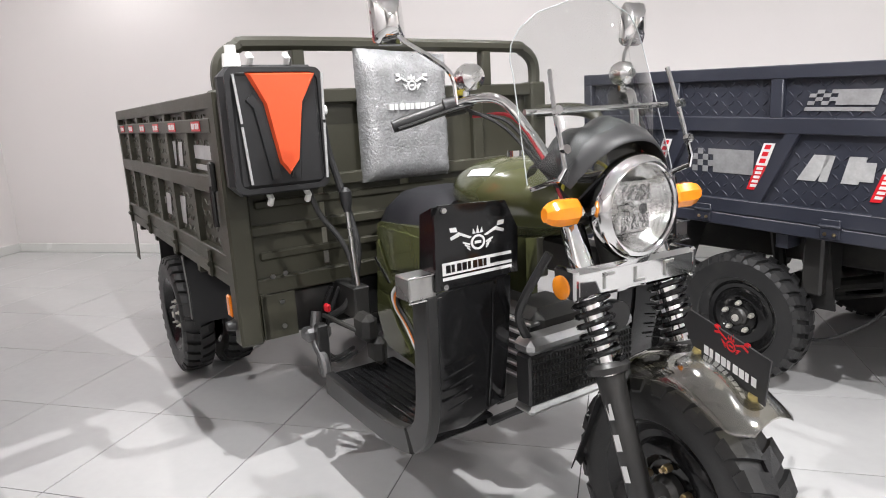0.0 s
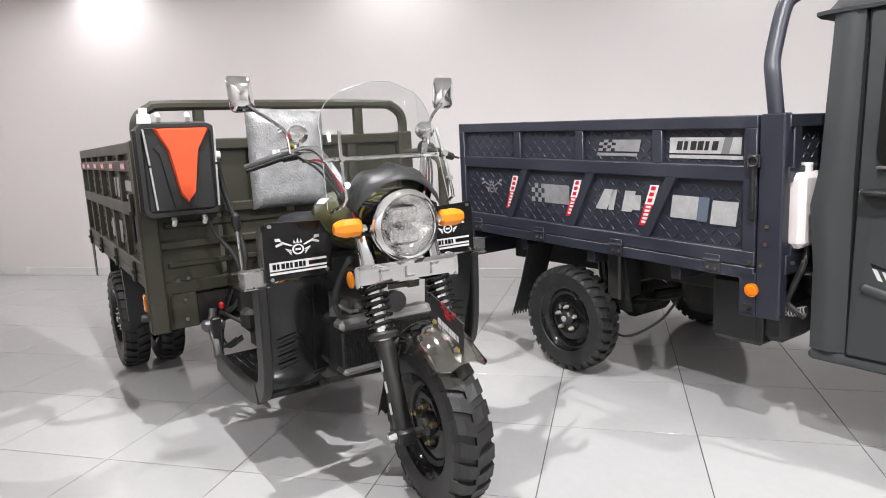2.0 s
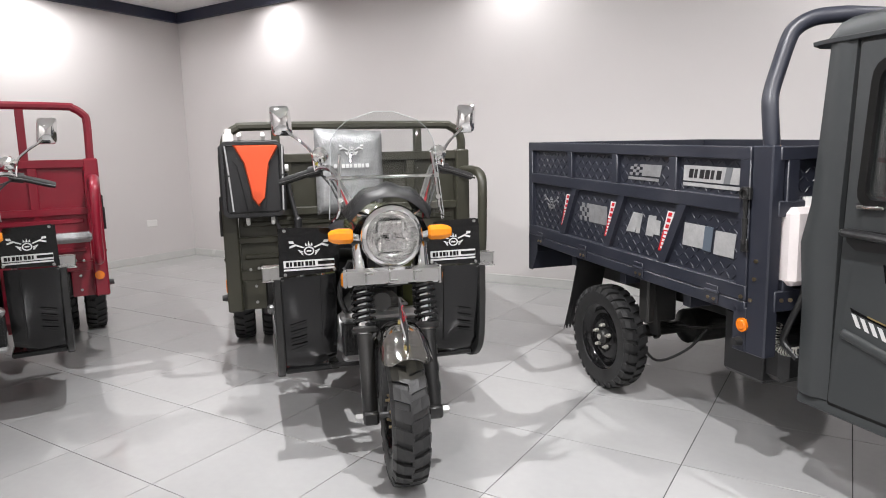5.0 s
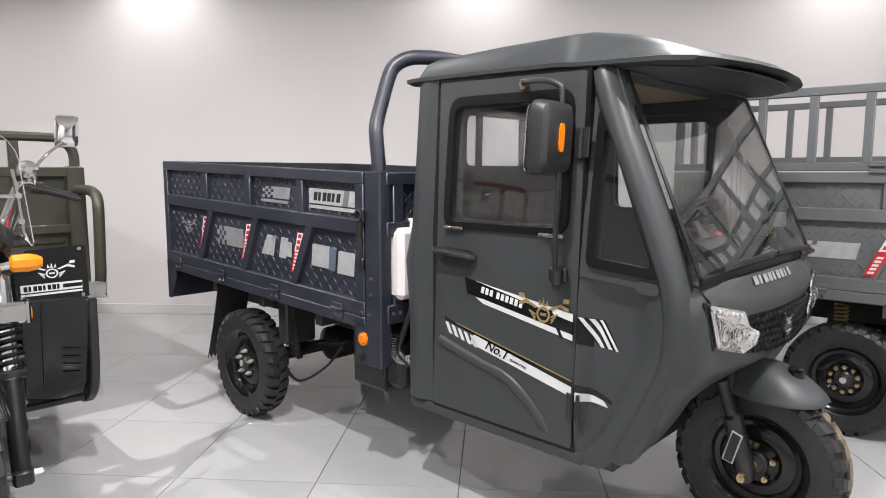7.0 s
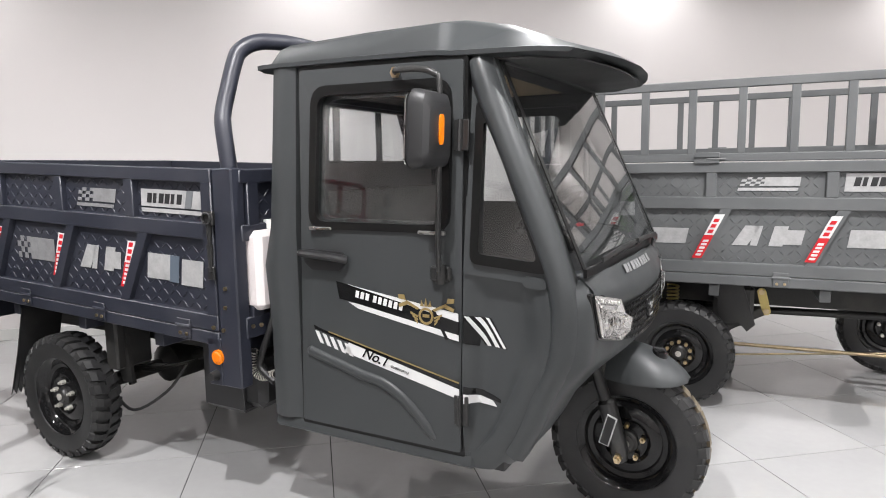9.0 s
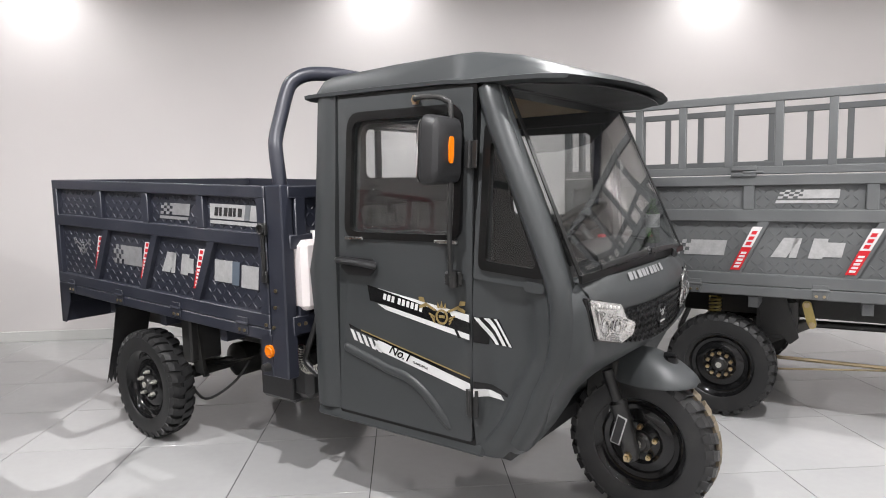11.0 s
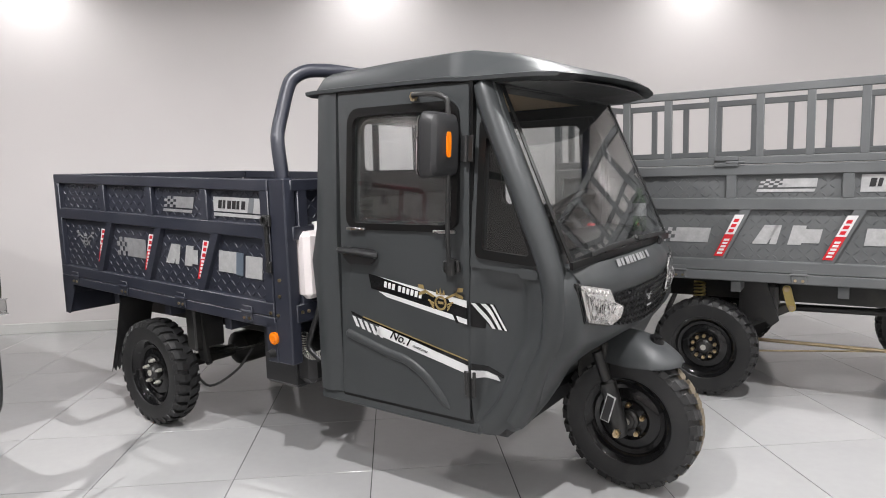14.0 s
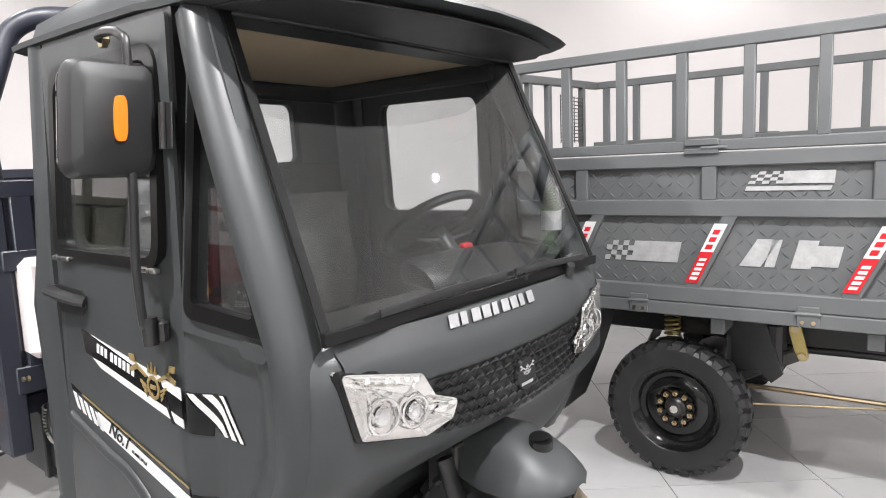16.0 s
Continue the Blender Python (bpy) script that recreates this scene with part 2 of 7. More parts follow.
    def disc(self, p, axis, r, h, seg=12, r2=None):
        """A short cylinder from p along axis."""
        p, a = Vector(p), Vector(axis).normalized()
        return self.tube([p, p + a * h], [r, r if r2 is None else r2], seg)

    def prism(self, poly, lo, hi, plane="xz", m=None):
        """A polygon in a plane, extruded between lo and hi along the third axis."""
        put = {"xz": lambda a, b, c: (a, c, b), "yz": lambda a, b, c: (c, a, b), "xy": lambda a, b, c: (a, b, c)}[plane]
        n = len(poly)
        v = [put(a, b, lo) for a, b in poly] + [put(a, b, hi) for a, b in poly]
        f = [tuple(range(n))[::-1], tuple(range(n, 2 * n))] + [(i, (i + 1) % n, n + (i + 1) % n, n + i) for i in range(n)]
        return self.add(v, f, m)

    def ring_prism(self, outer, inner, lo, hi, plane="xz"):
        """A plate with one hole, both loops of equal count."""
        put = {"xz": lambda a, b, c: (a, c, b), "yz": lambda a, b, c: (c, a, b), "xy": lambda a, b, c: (a, b, c)}[plane]
        n = len(outer)
        v = [put(a, b, c) for c in (lo, hi) for loop in (outer, inner) for a, b in loop]
        f = []
        for i in range(n):
            j = (i + 1) % n
            f += [(i, j, n + j, n + i), (2 * n + i, 3 * n + i, 3 * n + j, 2 * n + j), (i, 2 * n + i, 2 * n + j, j), (n + i, n + j, 3 * n + j, 3 * n + i)]
        return self.add(v, f)

    def sheet(self, rows, thick=None):
        """A surface over rows of points; with thick, a shell of that depth along -normal."""
        n = len(rows[0])
        v = [tuple(p) for r in rows for p in r]
        f = [(i * n + j, i * n + j + 1, (i + 1) * n + j + 1, (i + 1) * n + j) for i in range(len(rows) - 1) for j in range(n - 1)]
        if thick:
            off = Vector(thick)
            k = len(v)
            v += [tuple(Vector(p) + off) for p in v]
            g = [tuple(i + k for i in q[::-1]) for q in f]
            rim = list(range(n)) + [i * n + n - 1 for i in range(1, len(rows))] + [(len(rows) - 1) * n + j for j in range(n - 2, -1, -1)] + [i * n for i in range(len(rows) - 2, 0, -1)]
            f = f + g + [(rim[(i + 1) % len(rim)], rim[i], rim[i] + k, rim[(i + 1) % len(rim)] + k) for i in range(len(rim))]
        return self.add(v, f)

    def data(self, name, mat, smooth=35):
        me = bpy.data.meshes.new(name)
        me.from_pydata([SHAPE(p) for p in self.v] if SHAPE else self.v, [], self.f)
        bm = bmesh.new()
        bm.from_mesh(me)
        bmesh.ops.recalc_face_normals(bm, faces=bm.faces)
        bm.to_mesh(me)
        bm.free()
        me.materials.append(M[mat])
        if smooth:
            me.polygons.foreach_set("use_smooth", [True] * len(me.polygons))
            me.set_sharp_from_angle(angle=radians(smooth))
        return me


def part(name, mesh, mat, parent=None, label="", at=None, smooth=35):
    ob = new(name, mesh if isinstance(mesh, bpy.types.Mesh) else mesh.data(name, mat, smooth))
    if parent:
        ob.parent = parent
    if at is not None:
        ob.matrix_basis = at
    return tagged(ob, label)


def thing(name, label, category, group="", at=None):
    ob = new(name)
    ob.empty_display_size = 0.2
    if at is not None:
        ob.matrix_basis = at
    return tagged(ob, label, category, group)


def round_rect(x0, x1, z0, z1, r, n=5, skew=0.0):
    """Corners rounded; counter-clockwise from the lower right."""
    out = []
    for cx, cz, a0 in ((x1 - r, z0 + r, -90), (x1 - r, z1 - r, 0), (x0 + r, z1 - r, 90), (x0 + r, z0 + r, 180)):
        for k in range(n + 1):
            a = radians(a0 + 90 * k / n)
            x, z = cx + r * math.cos(a), cz + r * math.sin(a)
            out.append((x + skew * (z - z0), z))
    return out


def rounded(poly, r, n=4):
    """A polygon with its corners rounded by r."""
    out = []
    for i, p in enumerate(poly):
        p, a, b = Vector(p), Vector(poly[i - 1]), Vector(poly[(i + 1) % len(poly)])
        u, w = (a - p).normalized(), (b - p).normalized()
        half = math.acos(max(-1, min(1, u.dot(w)))) / 2
        d = min(r / math.tan(half), 0.45 * (a - p).length, 0.45 * (b - p).length)
        s, e = p + u * d, p + w * d
        for k in range(n + 1):
            t = k / n
            out.append(tuple(s * (1 - t) ** 2 + p * 2 * t * (1 - t) + e * t * t))
    return out


def arc(c, r, a0, a1, n, plane="xz", y=0.0):
    pts = [(c[0] + r * math.cos(radians(a0 + (a1 - a0) * k / n)), c[1] + r * math.sin(radians(a0 + (a1 - a0) * k / n))) for k in range(n + 1)]
    return [(a, y, b) for a, b in pts] if plane == "xz" else [(y, a, b) for a, b in pts]


def smooth_path(pts, n=6):
    """Catmull-Rom through points."""
    p = [Vector(q) for q in pts]
    p = [p[0] * 2 - p[1]] + p + [p[-1] * 2 - p[-2]]
    out = []
    for i in range(1, len(p) - 2):
        for k in range(n):
            t = k / n
            a, b, c, d = p[i - 1], p[i], p[i + 1], p[i + 2]
            out.append(0.5 * (2 * b + (c - a) * t + (2 * a - 5 * b + 4 * c - d) * t * t + (3 * b - a - 3 * c + d) * t ** 3))
    return out + [p[-2]]


# ---- room ----
def slab(name, x0, x1, y0, y1, z0, z1, mat, label, b=0.0):
    ob = part(name, Mesh().box(x0, x1, y0, y1, z0, z1, b or 0.001), mat, at=ROOM)
    return tagged(ob, label, kind="structure")


slab("wall_north", -0.15, WIDE + 0.15, 0, 0.15, 0, HIGH, "wall_paint", "plain off-white painted back wall")
slab("wall_west", -0.15, 0, -DEEP, 0, 0, HIGH, "wall_paint", "plain off-white painted side wall")
# east and south walls are unseen, added to close the room for bounce and reflections
slab("wall_east", WIDE, WIDE + 0.15, -DEEP, 0, 0, HIGH, "wall_paint", "plain off-white painted side wall")
slab("wall_south", -0.15, WIDE + 0.15, -DEEP - 0.15, -DEEP, 0, HIGH, "wall_paint", "plain off-white painted wall")
ceil = Mesh()
ceil.box(-0.15, WIDE + 0.15, -DEEP - 0.15, 0.15, HIGH + 0.012, HIGH + 0.12, 0.001)
for i in range(24):
    for j in range(19):
        ceil.box(i * 0.6 + 0.004, i * 0.6 + 0.596, -j * 0.6 - 0.596, -j * 0.6 - 0.004, HIGH, HIGH + 0.011, 0.002)
tagged(part("ceiling", ceil, "ceiling_white", at=ROOM), "white suspended ceiling of square tiles", kind="structure")
slab("trim_north", 0, WIDE, -0.07, -0.001, HIGH - 0.13, HIGH - 0.001, "cornice_navy", "dark navy cornice band under the ceiling", 0.006)
slab("trim_west", 0.001, 0.07, -DEEP, -0.072, HIGH - 0.13, HIGH - 0.001, "cornice_navy", "dark navy cornice band under the ceiling", 0.006)
slab("baseboard_north", 0, WIDE, -0.012, -0.001, 0.0, 0.09, "skirting_tile", "pale tile skirting along the wall", 0.003)
slab("baseboard_west", 0.001, 0.012, -DEEP, -0.013, 0.0, 0.09, "skirting_tile", "pale tile skirting along the wall", 0.003)

# ---- parts that all the vehicles share ----
def tyre_mesh(r, w, lug=0.014):
    """Carcass of an off-road tyre, axle along y."""
    m = Mesh()
    h = w / 2
    rim = r * 0.6
    prof = [(-h * 0.72, rim), (-h * 0.9, rim + 0.012), (-h, r * 0.78), (-h * 0.98, r * 0.88), (-h * 0.84, r - lug * 1.4), (-h * 0.55, r - lug), (0, r - lug * 0.8)]
    prof = prof + [(-y, q) for y, q in prof[-2::-1]]
    m.lathe(prof, 56)
    return m


def lug_mesh(r, w, lug, count, slant, s):
    """One tread block on the shoulder s, at angle zero."""
    h, step = w / 2, 2 * math.pi / count
    cols = [(-0.06, 0.0, r), (0.5, slant * 0.35, r), (0.88, slant * 0.62, r - lug * 0.45), (1.02, slant * 0.62, r * 0.89)]
    v = []
    for (t, da, q), wd in zip(cols, [0.36, 0.34, 0.36, 0.26]):
        for e in (-1, 1):
            for depth in (0, 1):
                ang = step * (da + e * wd * (1 if depth else 0.9))
                rad = q - (lug * 1.8 if depth else 0)
                v.append((rad * math.cos(ang), s * h * (t - (0.12 if depth and t > 0.9 else 0)), rad * math.sin(ang)))
    f = []
    for i in range(3):
        k = i * 4
        f += [(k, k + 4, k + 6, k + 2), (k + 1, k + 3, k + 7, k + 5), (k, k + 1, k + 5, k + 4), (k + 2, k + 6, k + 7, k + 3)]
    return Mesh().add(v, f + [(0, 2, 3, 1), (12, 13, 15, 14)])


def rim_mesh(r, w, s=-1, dish=0.03):
    """A pressed-steel wheel disc with a rolled edge; its face looks to the side s of y."""
    q, h = r * 0.61, w / 2
    m = Mesh()
    prof = [(h * 0.78, q + 0.012), (h * 0.74, q), (h * 0.3, q * 0.9), (-h * 0.2, q * 0.88), (-h * 0.7, q * 0.96), (-h * 0.8, q + 0.013), (-h * 0.86, q + 0.008), (-h * 0.72, q * 0.93), (-h * 0.35, q * 0.84),
            (-h * 0.28, q * 0.74), (-h * 0.42, q * 0.66), (-h * 0.45, q * 0.5), (-h * 0.3, q * 0.42), (-h * 0.3, q * 0.26), (-h * 0.36, q * 0.2)]
    m.lathe([(-s * y, p) for y, p in prof], 40)
    return m


WHEELS = {}


def wheel(parent, x, y, z, r, w, s, tyre="rubber", count=30, cap="steel", nuts=5, lug=0.014, slant=0.5, mud="", turn=0.0):
    global SHAPE
    bend, SHAPE = SHAPE, None
    key = (r, w, s, tyre, count, cap, nuts, mud)
    if key not in WHEELS:
        h = w / 2
        q = r * 0.61
        nut = Mesh()
        nut.tube([(0, 0, 0), (0, s * 0.02, 0)], 0.011, 6).tube([(0, s * 0.016, 0), (0, s * 0.032, 0)], 0.006, 6)
        hub = Mesh().lathe([(s * h * 0.2, q * 0.26), (s * h * 0.58, q * 0.24), (s * h * 0.66, q * 0.19), (s * h * 0.78, q * 0.17), (s * h * 0.83, q * 0.12), (s * h * 0.84, 0.001)], 20)
        WHEELS[key] = (rim_mesh(r, w, s).data("wheel", "black_gloss"), tyre_mesh(r, w, lug).data("tyre", tyre, 30), hub.data("hub", "black_metal"), nut.data("lug_nut", "bright_steel" if cap == "steel" else cap), *(lug_mesh(r, w, lug, count, slant, e).data("tread_block", mud if mud and e > 0 else tyre, 0) for e in (-1, 1)))
    SHAPE = bend
    rim, ty, hub, nut, *blocks = WHEELS[key]
    ob = part("wheel", rim, None, parent, at=pose(x, y, z, 0, 0, turn))
    part("tyre", ty, None, ob, "black rubber tyre with chunky off-road lugs")
    hb = part("hub", hub, None, ob)
    part("hub_cap", Mesh().disc((0, s * w * 0.41, 0), (0, s, 0), r * 0.055, 0.006, 16), "bright_steel", hb)
    for e, block in zip((0.0, 0.5), blocks):
        for k in range(count):
            part("tread_block", block, None, ob, at=Matrix.Rotation(-2 * math.pi * (k + e) / count, 4, "Y"))
    for k in range(nuts):
        a = 2 * math.pi * k / nuts + 0.3
        part("lug_nut", nut, None, ob, at=Matrix.Translation((r * 0.61 * 0.36 * math.cos(a), s * w * 0.2, r * 0.61 * 0.36 * math.sin(a))))
    return ob


def decal(parent, name, polys, y, mat, label="", t=0.0016):
    """Flat printed shapes in the xz plane, lying on the side y (thickness towards the sign of y)."""
    s = 1 if y > 0 else -1
    if name == "sticker" and len(polys) > 1:
        return [part(name, Mesh().prism(p, y, y + s * t), mat, parent, label, smooth=0) for p in polys]
    m = Mesh()
    for p in polys:
        m.prism(p, y, y + s * t)
    return part(name, m, mat, parent, label, smooth=0)


def slant(x, z, w, h, k=0.25):
    """A leaning four-sided bar from its lower-left corner."""
    return [(x, z), (x + w, z), (x + w + k * h, z + h), (x + k * h, z + h)]


def checker(x, z, w, h, k=0.25, cols=4, rows=3):
    """Small leaning chequer fields."""
    cw, ch = w / cols, h / rows
    return [slant(x + i * cw + k * j * ch, z + j * ch, cw, ch, k) for i in range(cols) for j in range(rows) if (i + j) % 2 == 0]


def emblem(x, z, s, flip=1):
    """A plain ring with wing bars and two bent arms, in the xz plane."""
    out = []
    n = 16
    for k in range(n):
        a, b = 2 * math.pi * k / n, 2 * math.pi * (k + 1) / n
        out.append([(x + s * r * math.cos(t), z + s * r * math.sin(t)) for r, t in ((0.26, a), (0.36, a), (0.36, b), (0.26, b))])
    out.append([(x - s * 0.16, z - s * 0.06), (x + s * 0.16, z - s * 0.06), (x + s * 0.16, z + s * 0.07), (x - s * 0.16, z + s * 0.07)])
    for e in (-1, 1):
        for j in range(3):
            z0 = z - s * (0.05 + 0.13 * j)
            out.append([(x + e * s * 0.4, z0 - s * 0.04), (x + e * s * (0.75 - 0.1 * j), z0 + s * 0.1), (x + e * s * (0.75 - 0.1 * j), z0 + s * 0.19), (x + e * s * 0.4, z0 + s * 0.04)])
        out.append([(x + e * s * 0.3, z + s * 0.3), (x + e * s * 0.42, z + s * 0.24), (x + e * s * 1.0, z + s * 0.5), (x + e * s * 0.95, z + s * 0.62)])
        out.append([(x + e * s * 0.9, z + s * 0.42), (x + e * s * 1.3, z + s * 0.28), (x + e * s * 1.34, z + s * 0.42), (x + e * s * 0.96, z + s * 0.58)])
        out.append([(x + e * s * 0.98, z + s * 0.62), (x + e * s * 1.05, z + s * 0.85), (x + e * s * 1.35, z + s * 0.85), (x + e * s * 1.32, z + s * 0.66)])
    for j in (-1, 0, 1):
        out.append([(x + s * (j * 0.18 - 0.08), z + s * 0.42), (x + s * (j * 0.18 + 0.08), z + s * 0.42), (x + s * j * 0.22, z + s * (0.78 if j == 0 else 0.68))])
    return [p if flip > 0 else [(2 * x - a, b) for a, b in p] for p in out]


def letter_blocks(x, z, w, h, n, k=0.2, gap=0.22):
    """A row of plain leaning blocks in place of a brand's lettering."""
    cw = w / n
    out = []
    for i in range(n):
        a, b = x + i * cw, cw * (1 - gap)
        if n == 3:
            out.append(slant(a, z, b * (1.1, 0.5, 0.95)[i], h, (0.6, 0.25, 0.25)[i]))
        else:
            out.append(slant(a, z, b * (0.7 if i % 3 == 1 else 1.0), h, k))
    return out


def treads(m, poly, y, s, pitch=0.036, size=0.036, h=0.0034):
    """Raised bars of chequer plate inside a polygon of the xz plane."""
    xs, zs = [p[0] for p in poly], [p[1] for p in poly]
    n = len(poly)

    def inside(px, pz):
        c = False
        for i in range(n):
            (xa, za), (xb, zb) = poly[i - 1], poly[i]
            if (za > pz) != (zb > pz) and px < (xb - xa) * (pz - za) / (zb - za) + xa:
                c = not c
        return c

    i = 0
    z = min(zs) + pitch * 0.5
    while z < max(zs):
        x, j = min(xs) + pitch * 0.5, 0
        while x < max(xs):
            if all(inside(x + a, z + b) for a in (-size * 0.45, size * 0.45) for b in (-size * 0.45, size * 0.45)):
                d = 1 if (i + j) % 2 else -1
                u, w = Vector((0.72, d * 0.69)) * size / 2, Vector((-d * 0.69, 0.72)) * size * 0.12
                c = Vector((x, z))
                base = [c - u, c - w, c + u, c + w]
                top = [c - u * 0.6, c - w * 0.4, c + u * 0.6, c + w * 0.4]
                m.add([(p[0], y, p[1]) for p in base] + [(p[0], y + s * h, p[1]) for p in top], [(0, 1, 5, 4), (1, 2, 6, 5), (2, 3, 7, 6), (3, 0, 4, 7), (4, 5, 6, 7)])
            x += pitch
            j += 1
        z += pitch
        i += 1
    return m


def drop_side(parent, s, hw, x0, x1, zb, zm, zt, ups, lows, lean, paint, plate=True, name="side_gate", pitch=0.036):
    """A hinged side of a cargo box: rails, uprights, leaning lower struts and sunken panels. s: the side of y it stands on."""
    y = s * hw
    t = 0.034
    g = Mesh()
    rail = 0.052
    g.box(x0, x1, y, y - s * t, zt - rail, zt, 0.004)
    g.box(x0, x1, y - s * 0.001, y - s * t, zm, zm + 0.062, 0.004)
    g.box(x0, x1, y, y - s * t, zb, zb + 0.062, 0.004)
    for a, b in ((x0, x0 + 0.05), (x1 - 0.055, x1)):
        g.box(a, b, y - s * 0.0005, y - s * t, zb + 0.058, zt - rail + 0.004, 0.004)
    for u in ups:
        g.box(u - 0.026, u + 0.026, y - s * 0.002, y - s * t, zm + 0.06, zt - rail + 0.002, 0.004)
    for lx in lows:
        lo = lx - lean
        g.prism([(lo - 0.026, zb + 0.06), (lo + 0.026, zb + 0.06), (lx + 0.026, zm + 0.002), (lx - 0.026, zm + 0.002)], y - s * t, y - s * 0.002)
    gate = part(name, g, paint, parent)
    yp = y - s * 0.026
    fields = []
    edges = [x0 + 0.05] + list(ups) + [x1 - 0.055]
    for i in range(len(edges) - 1):
        a, b = edges[i] + (0.026 if i else 0), edges[i + 1] - (0.026 if i < len(edges) - 2 else 0)
        fields.append([(a, zm + 0.062), (b, zm + 0.062), (b, zt - rail), (a, zt - rail)])
    low = [x0 + 0.05] + list(lows) + [x1 - 0.055]
    for i in range(len(low) - 1):
        a, b = low[i] + (0.026 if i else 0), low[i + 1] - (0.026 if i < len(low) - 2 else 0)
        la, lb = (lean if i else 0), (lean if i < len(low) - 2 else 0)
        fields.append([(a - la, zb + 0.062), (b - lb, zb + 0.062), (b, zm), (a, zm)])
    for fpoly in fields:
        cx, cz = sum(p[0] for p in fpoly) / 4, sum(p[1] for p in fpoly) / 4
        big = [(p[0] + (0.02 if p[0] > cx else -0.02), p[1] + (0.012 if p[1] > cz else -0.012)) for p in fpoly]
        pm = Mesh().prism(big, yp - s * 0.004, yp)
        if plate:
            treads(pm, fpoly, yp, s, pitch)
        part("panel", pm, paint, gate, smooth=0)
    return gate, yp


def hinge(parent, x, y, z, s, paint="slate_paint"):
    m = Mesh()
    m.box(x - 0.035, x + 0.035, y, y + s * 0.007, z - 0.045, z + 0.028, 0.002)
    m.tube([(x - 0.04, y + s * 0.006, z + 0.002), (x + 0.04, y + s * 0.006, z + 0.002)], 0.007, 8)
    h = part("hinge", m, paint, parent)
    for e in (-1, 1):
        part("bolt", Mesh().disc((x + e * 0.017, y + s * 0.006, z - 0.028), (0, s, 0), 0.0075, 0.006, 6), "brass", h)
    return h


def bolts(parent, pts, axis, mat="brass", r=0.008):
    for p in pts:
        part("bolt", Mesh().disc(p, axis, r, 0.007, 6), mat, parent)


def mud_flap(parent, x, y0, y1, zt, zb, lean=0.16):
    """A rubber flap with a saw-tooth lower edge, hung from the bed."""
    n = 9
    lo, hi = [], []
    for k in range(n * 2 + 1):
        y = y0 + (y1 - y0) * k / (2 * n)
        lo.append((y, zb + (0.03 if k % 2 else 0)))
    m = Mesh()
    rows = [[(x - lean, y, z) for y, z in lo], [(x - lean * 0.45, y, (zt + zb) / 2) for y, _ in lo], [(x, y, zt) for y, _ in lo]]
    m.sheet(rows, (0.006, 0, 0.001))
    return part("mud_flap", m, "rubber", parent)

# ---- the closed-cab tricycle and the stake-bed one ----
def bed(parent, hw, x0, x1, zb, zt, paint, posts=True):
    """Floor, sills and corner posts of a cargo box."""
    b = part("cargo_bed", Mesh().box(x0, x1, -hw + 0.036, hw - 0.036, zb - 0.06, zb - 0.02, 0.003), paint, parent)
    for s in (-1, 1):
        part("bed_sill", Mesh().box(x0, x1, s * hw, s * (hw - 0.04), zb - 0.053, zb - 0.002, 0.004), paint, b)
    for x in (x0, x0 + 0.5, x0 + 1.0, x0 + 1.5, x1 - 0.05):
        part("cross_member", Mesh().box(x, x + 0.05, -hw + 0.04, hw - 0.04, zb - 0.12, zb - 0.061, 0.003), paint, b)
    for s in (-1, 1):
        st = treads(Mesh(), [(x0, zb - 0.05), (x1, zb - 0.05), (x1, zb - 0.008), (x0, zb - 0.008)], s * hw, s, 0.03)
        tagged(part("sill_tread", st, paint, b, smooth=0), kind="stuff")
    return b


def rear_axle(parent, hw, r, w, cap="steel"):
    """Rear wheels, axle tube, springs and frame rails."""
    for s in (-1, 1):
        wheel(parent, 0, s * (hw - 0.1), r, r, w, s, cap=cap)
    m = Mesh().tube([(0, -hw + 0.15, r), (0, -0.16, r), (0, -0.12, r), (0, 0.12, r), (0, 0.16, r), (0, hw - 0.15, r)], [0.035, 0.035, 0.1, 0.1, 0.035, 0.035], 14)
    part("axle", m, "under_metal", parent)
    for s in (-1, 1):
        for k in range(4):
            L = 0.5 - 0.1 * k
            part("leaf_spring", Mesh().bar([(x, s * 0.36, r + 0.045 + 0.011 * k + (0.1 - 0.012 * k) * (x / 0.5) ** 2) for x in (-L, -L / 2, 0, L / 2, L)], 0.05, 0.009), "under_metal", parent)
        part("shock_absorber", Mesh().tube([(0.14, s * 0.42, r), (0.05, s * 0.4, r + 0.14), (0.04, s * 0.4, r + 0.14), (0.0, s * 0.39, r + 0.36)], [0.018, 0.018, 0.028, 0.028], 10), "black_metal", parent)


def strip_set(parent, y, lows, dx, z0, hh, k):
    """Leaning red-and-white strips, one beside each strut: dx from the strut's top, z0 the foot, hh the height, k the lean."""
    s = 1 if y > 0 else -1
    for lx in lows:
        a = lx + dx
        decal(parent, "sticker", [slant(a, z0, 0.046, hh * 0.53, k)], y, "red_print", "red and white printed strip")
        decal(parent, "sticker", [slant(a + k * hh * 0.53, z0 + hh * 0.53, 0.046, hh * 0.47, k)], y, "white_print")
        decal(parent, "sticker", [slant(a + 0.01 + k * (0.012 + j * 0.018), z0 + 0.012 + j * 0.018, 0.026, 0.011, k) for j in range(5)], y + s * 0.0014, "white_print", t=0.0012)
        decal(parent, "sticker", [slant(a + 0.01 + k * (hh * 0.53 + 0.01 + j * 0.028), z0 + hh * 0.53 + 0.01 + j * 0.028, 0.024, 0.018, k) for j in range(3)], y + s * 0.0014, "red_print", t=0.0012)


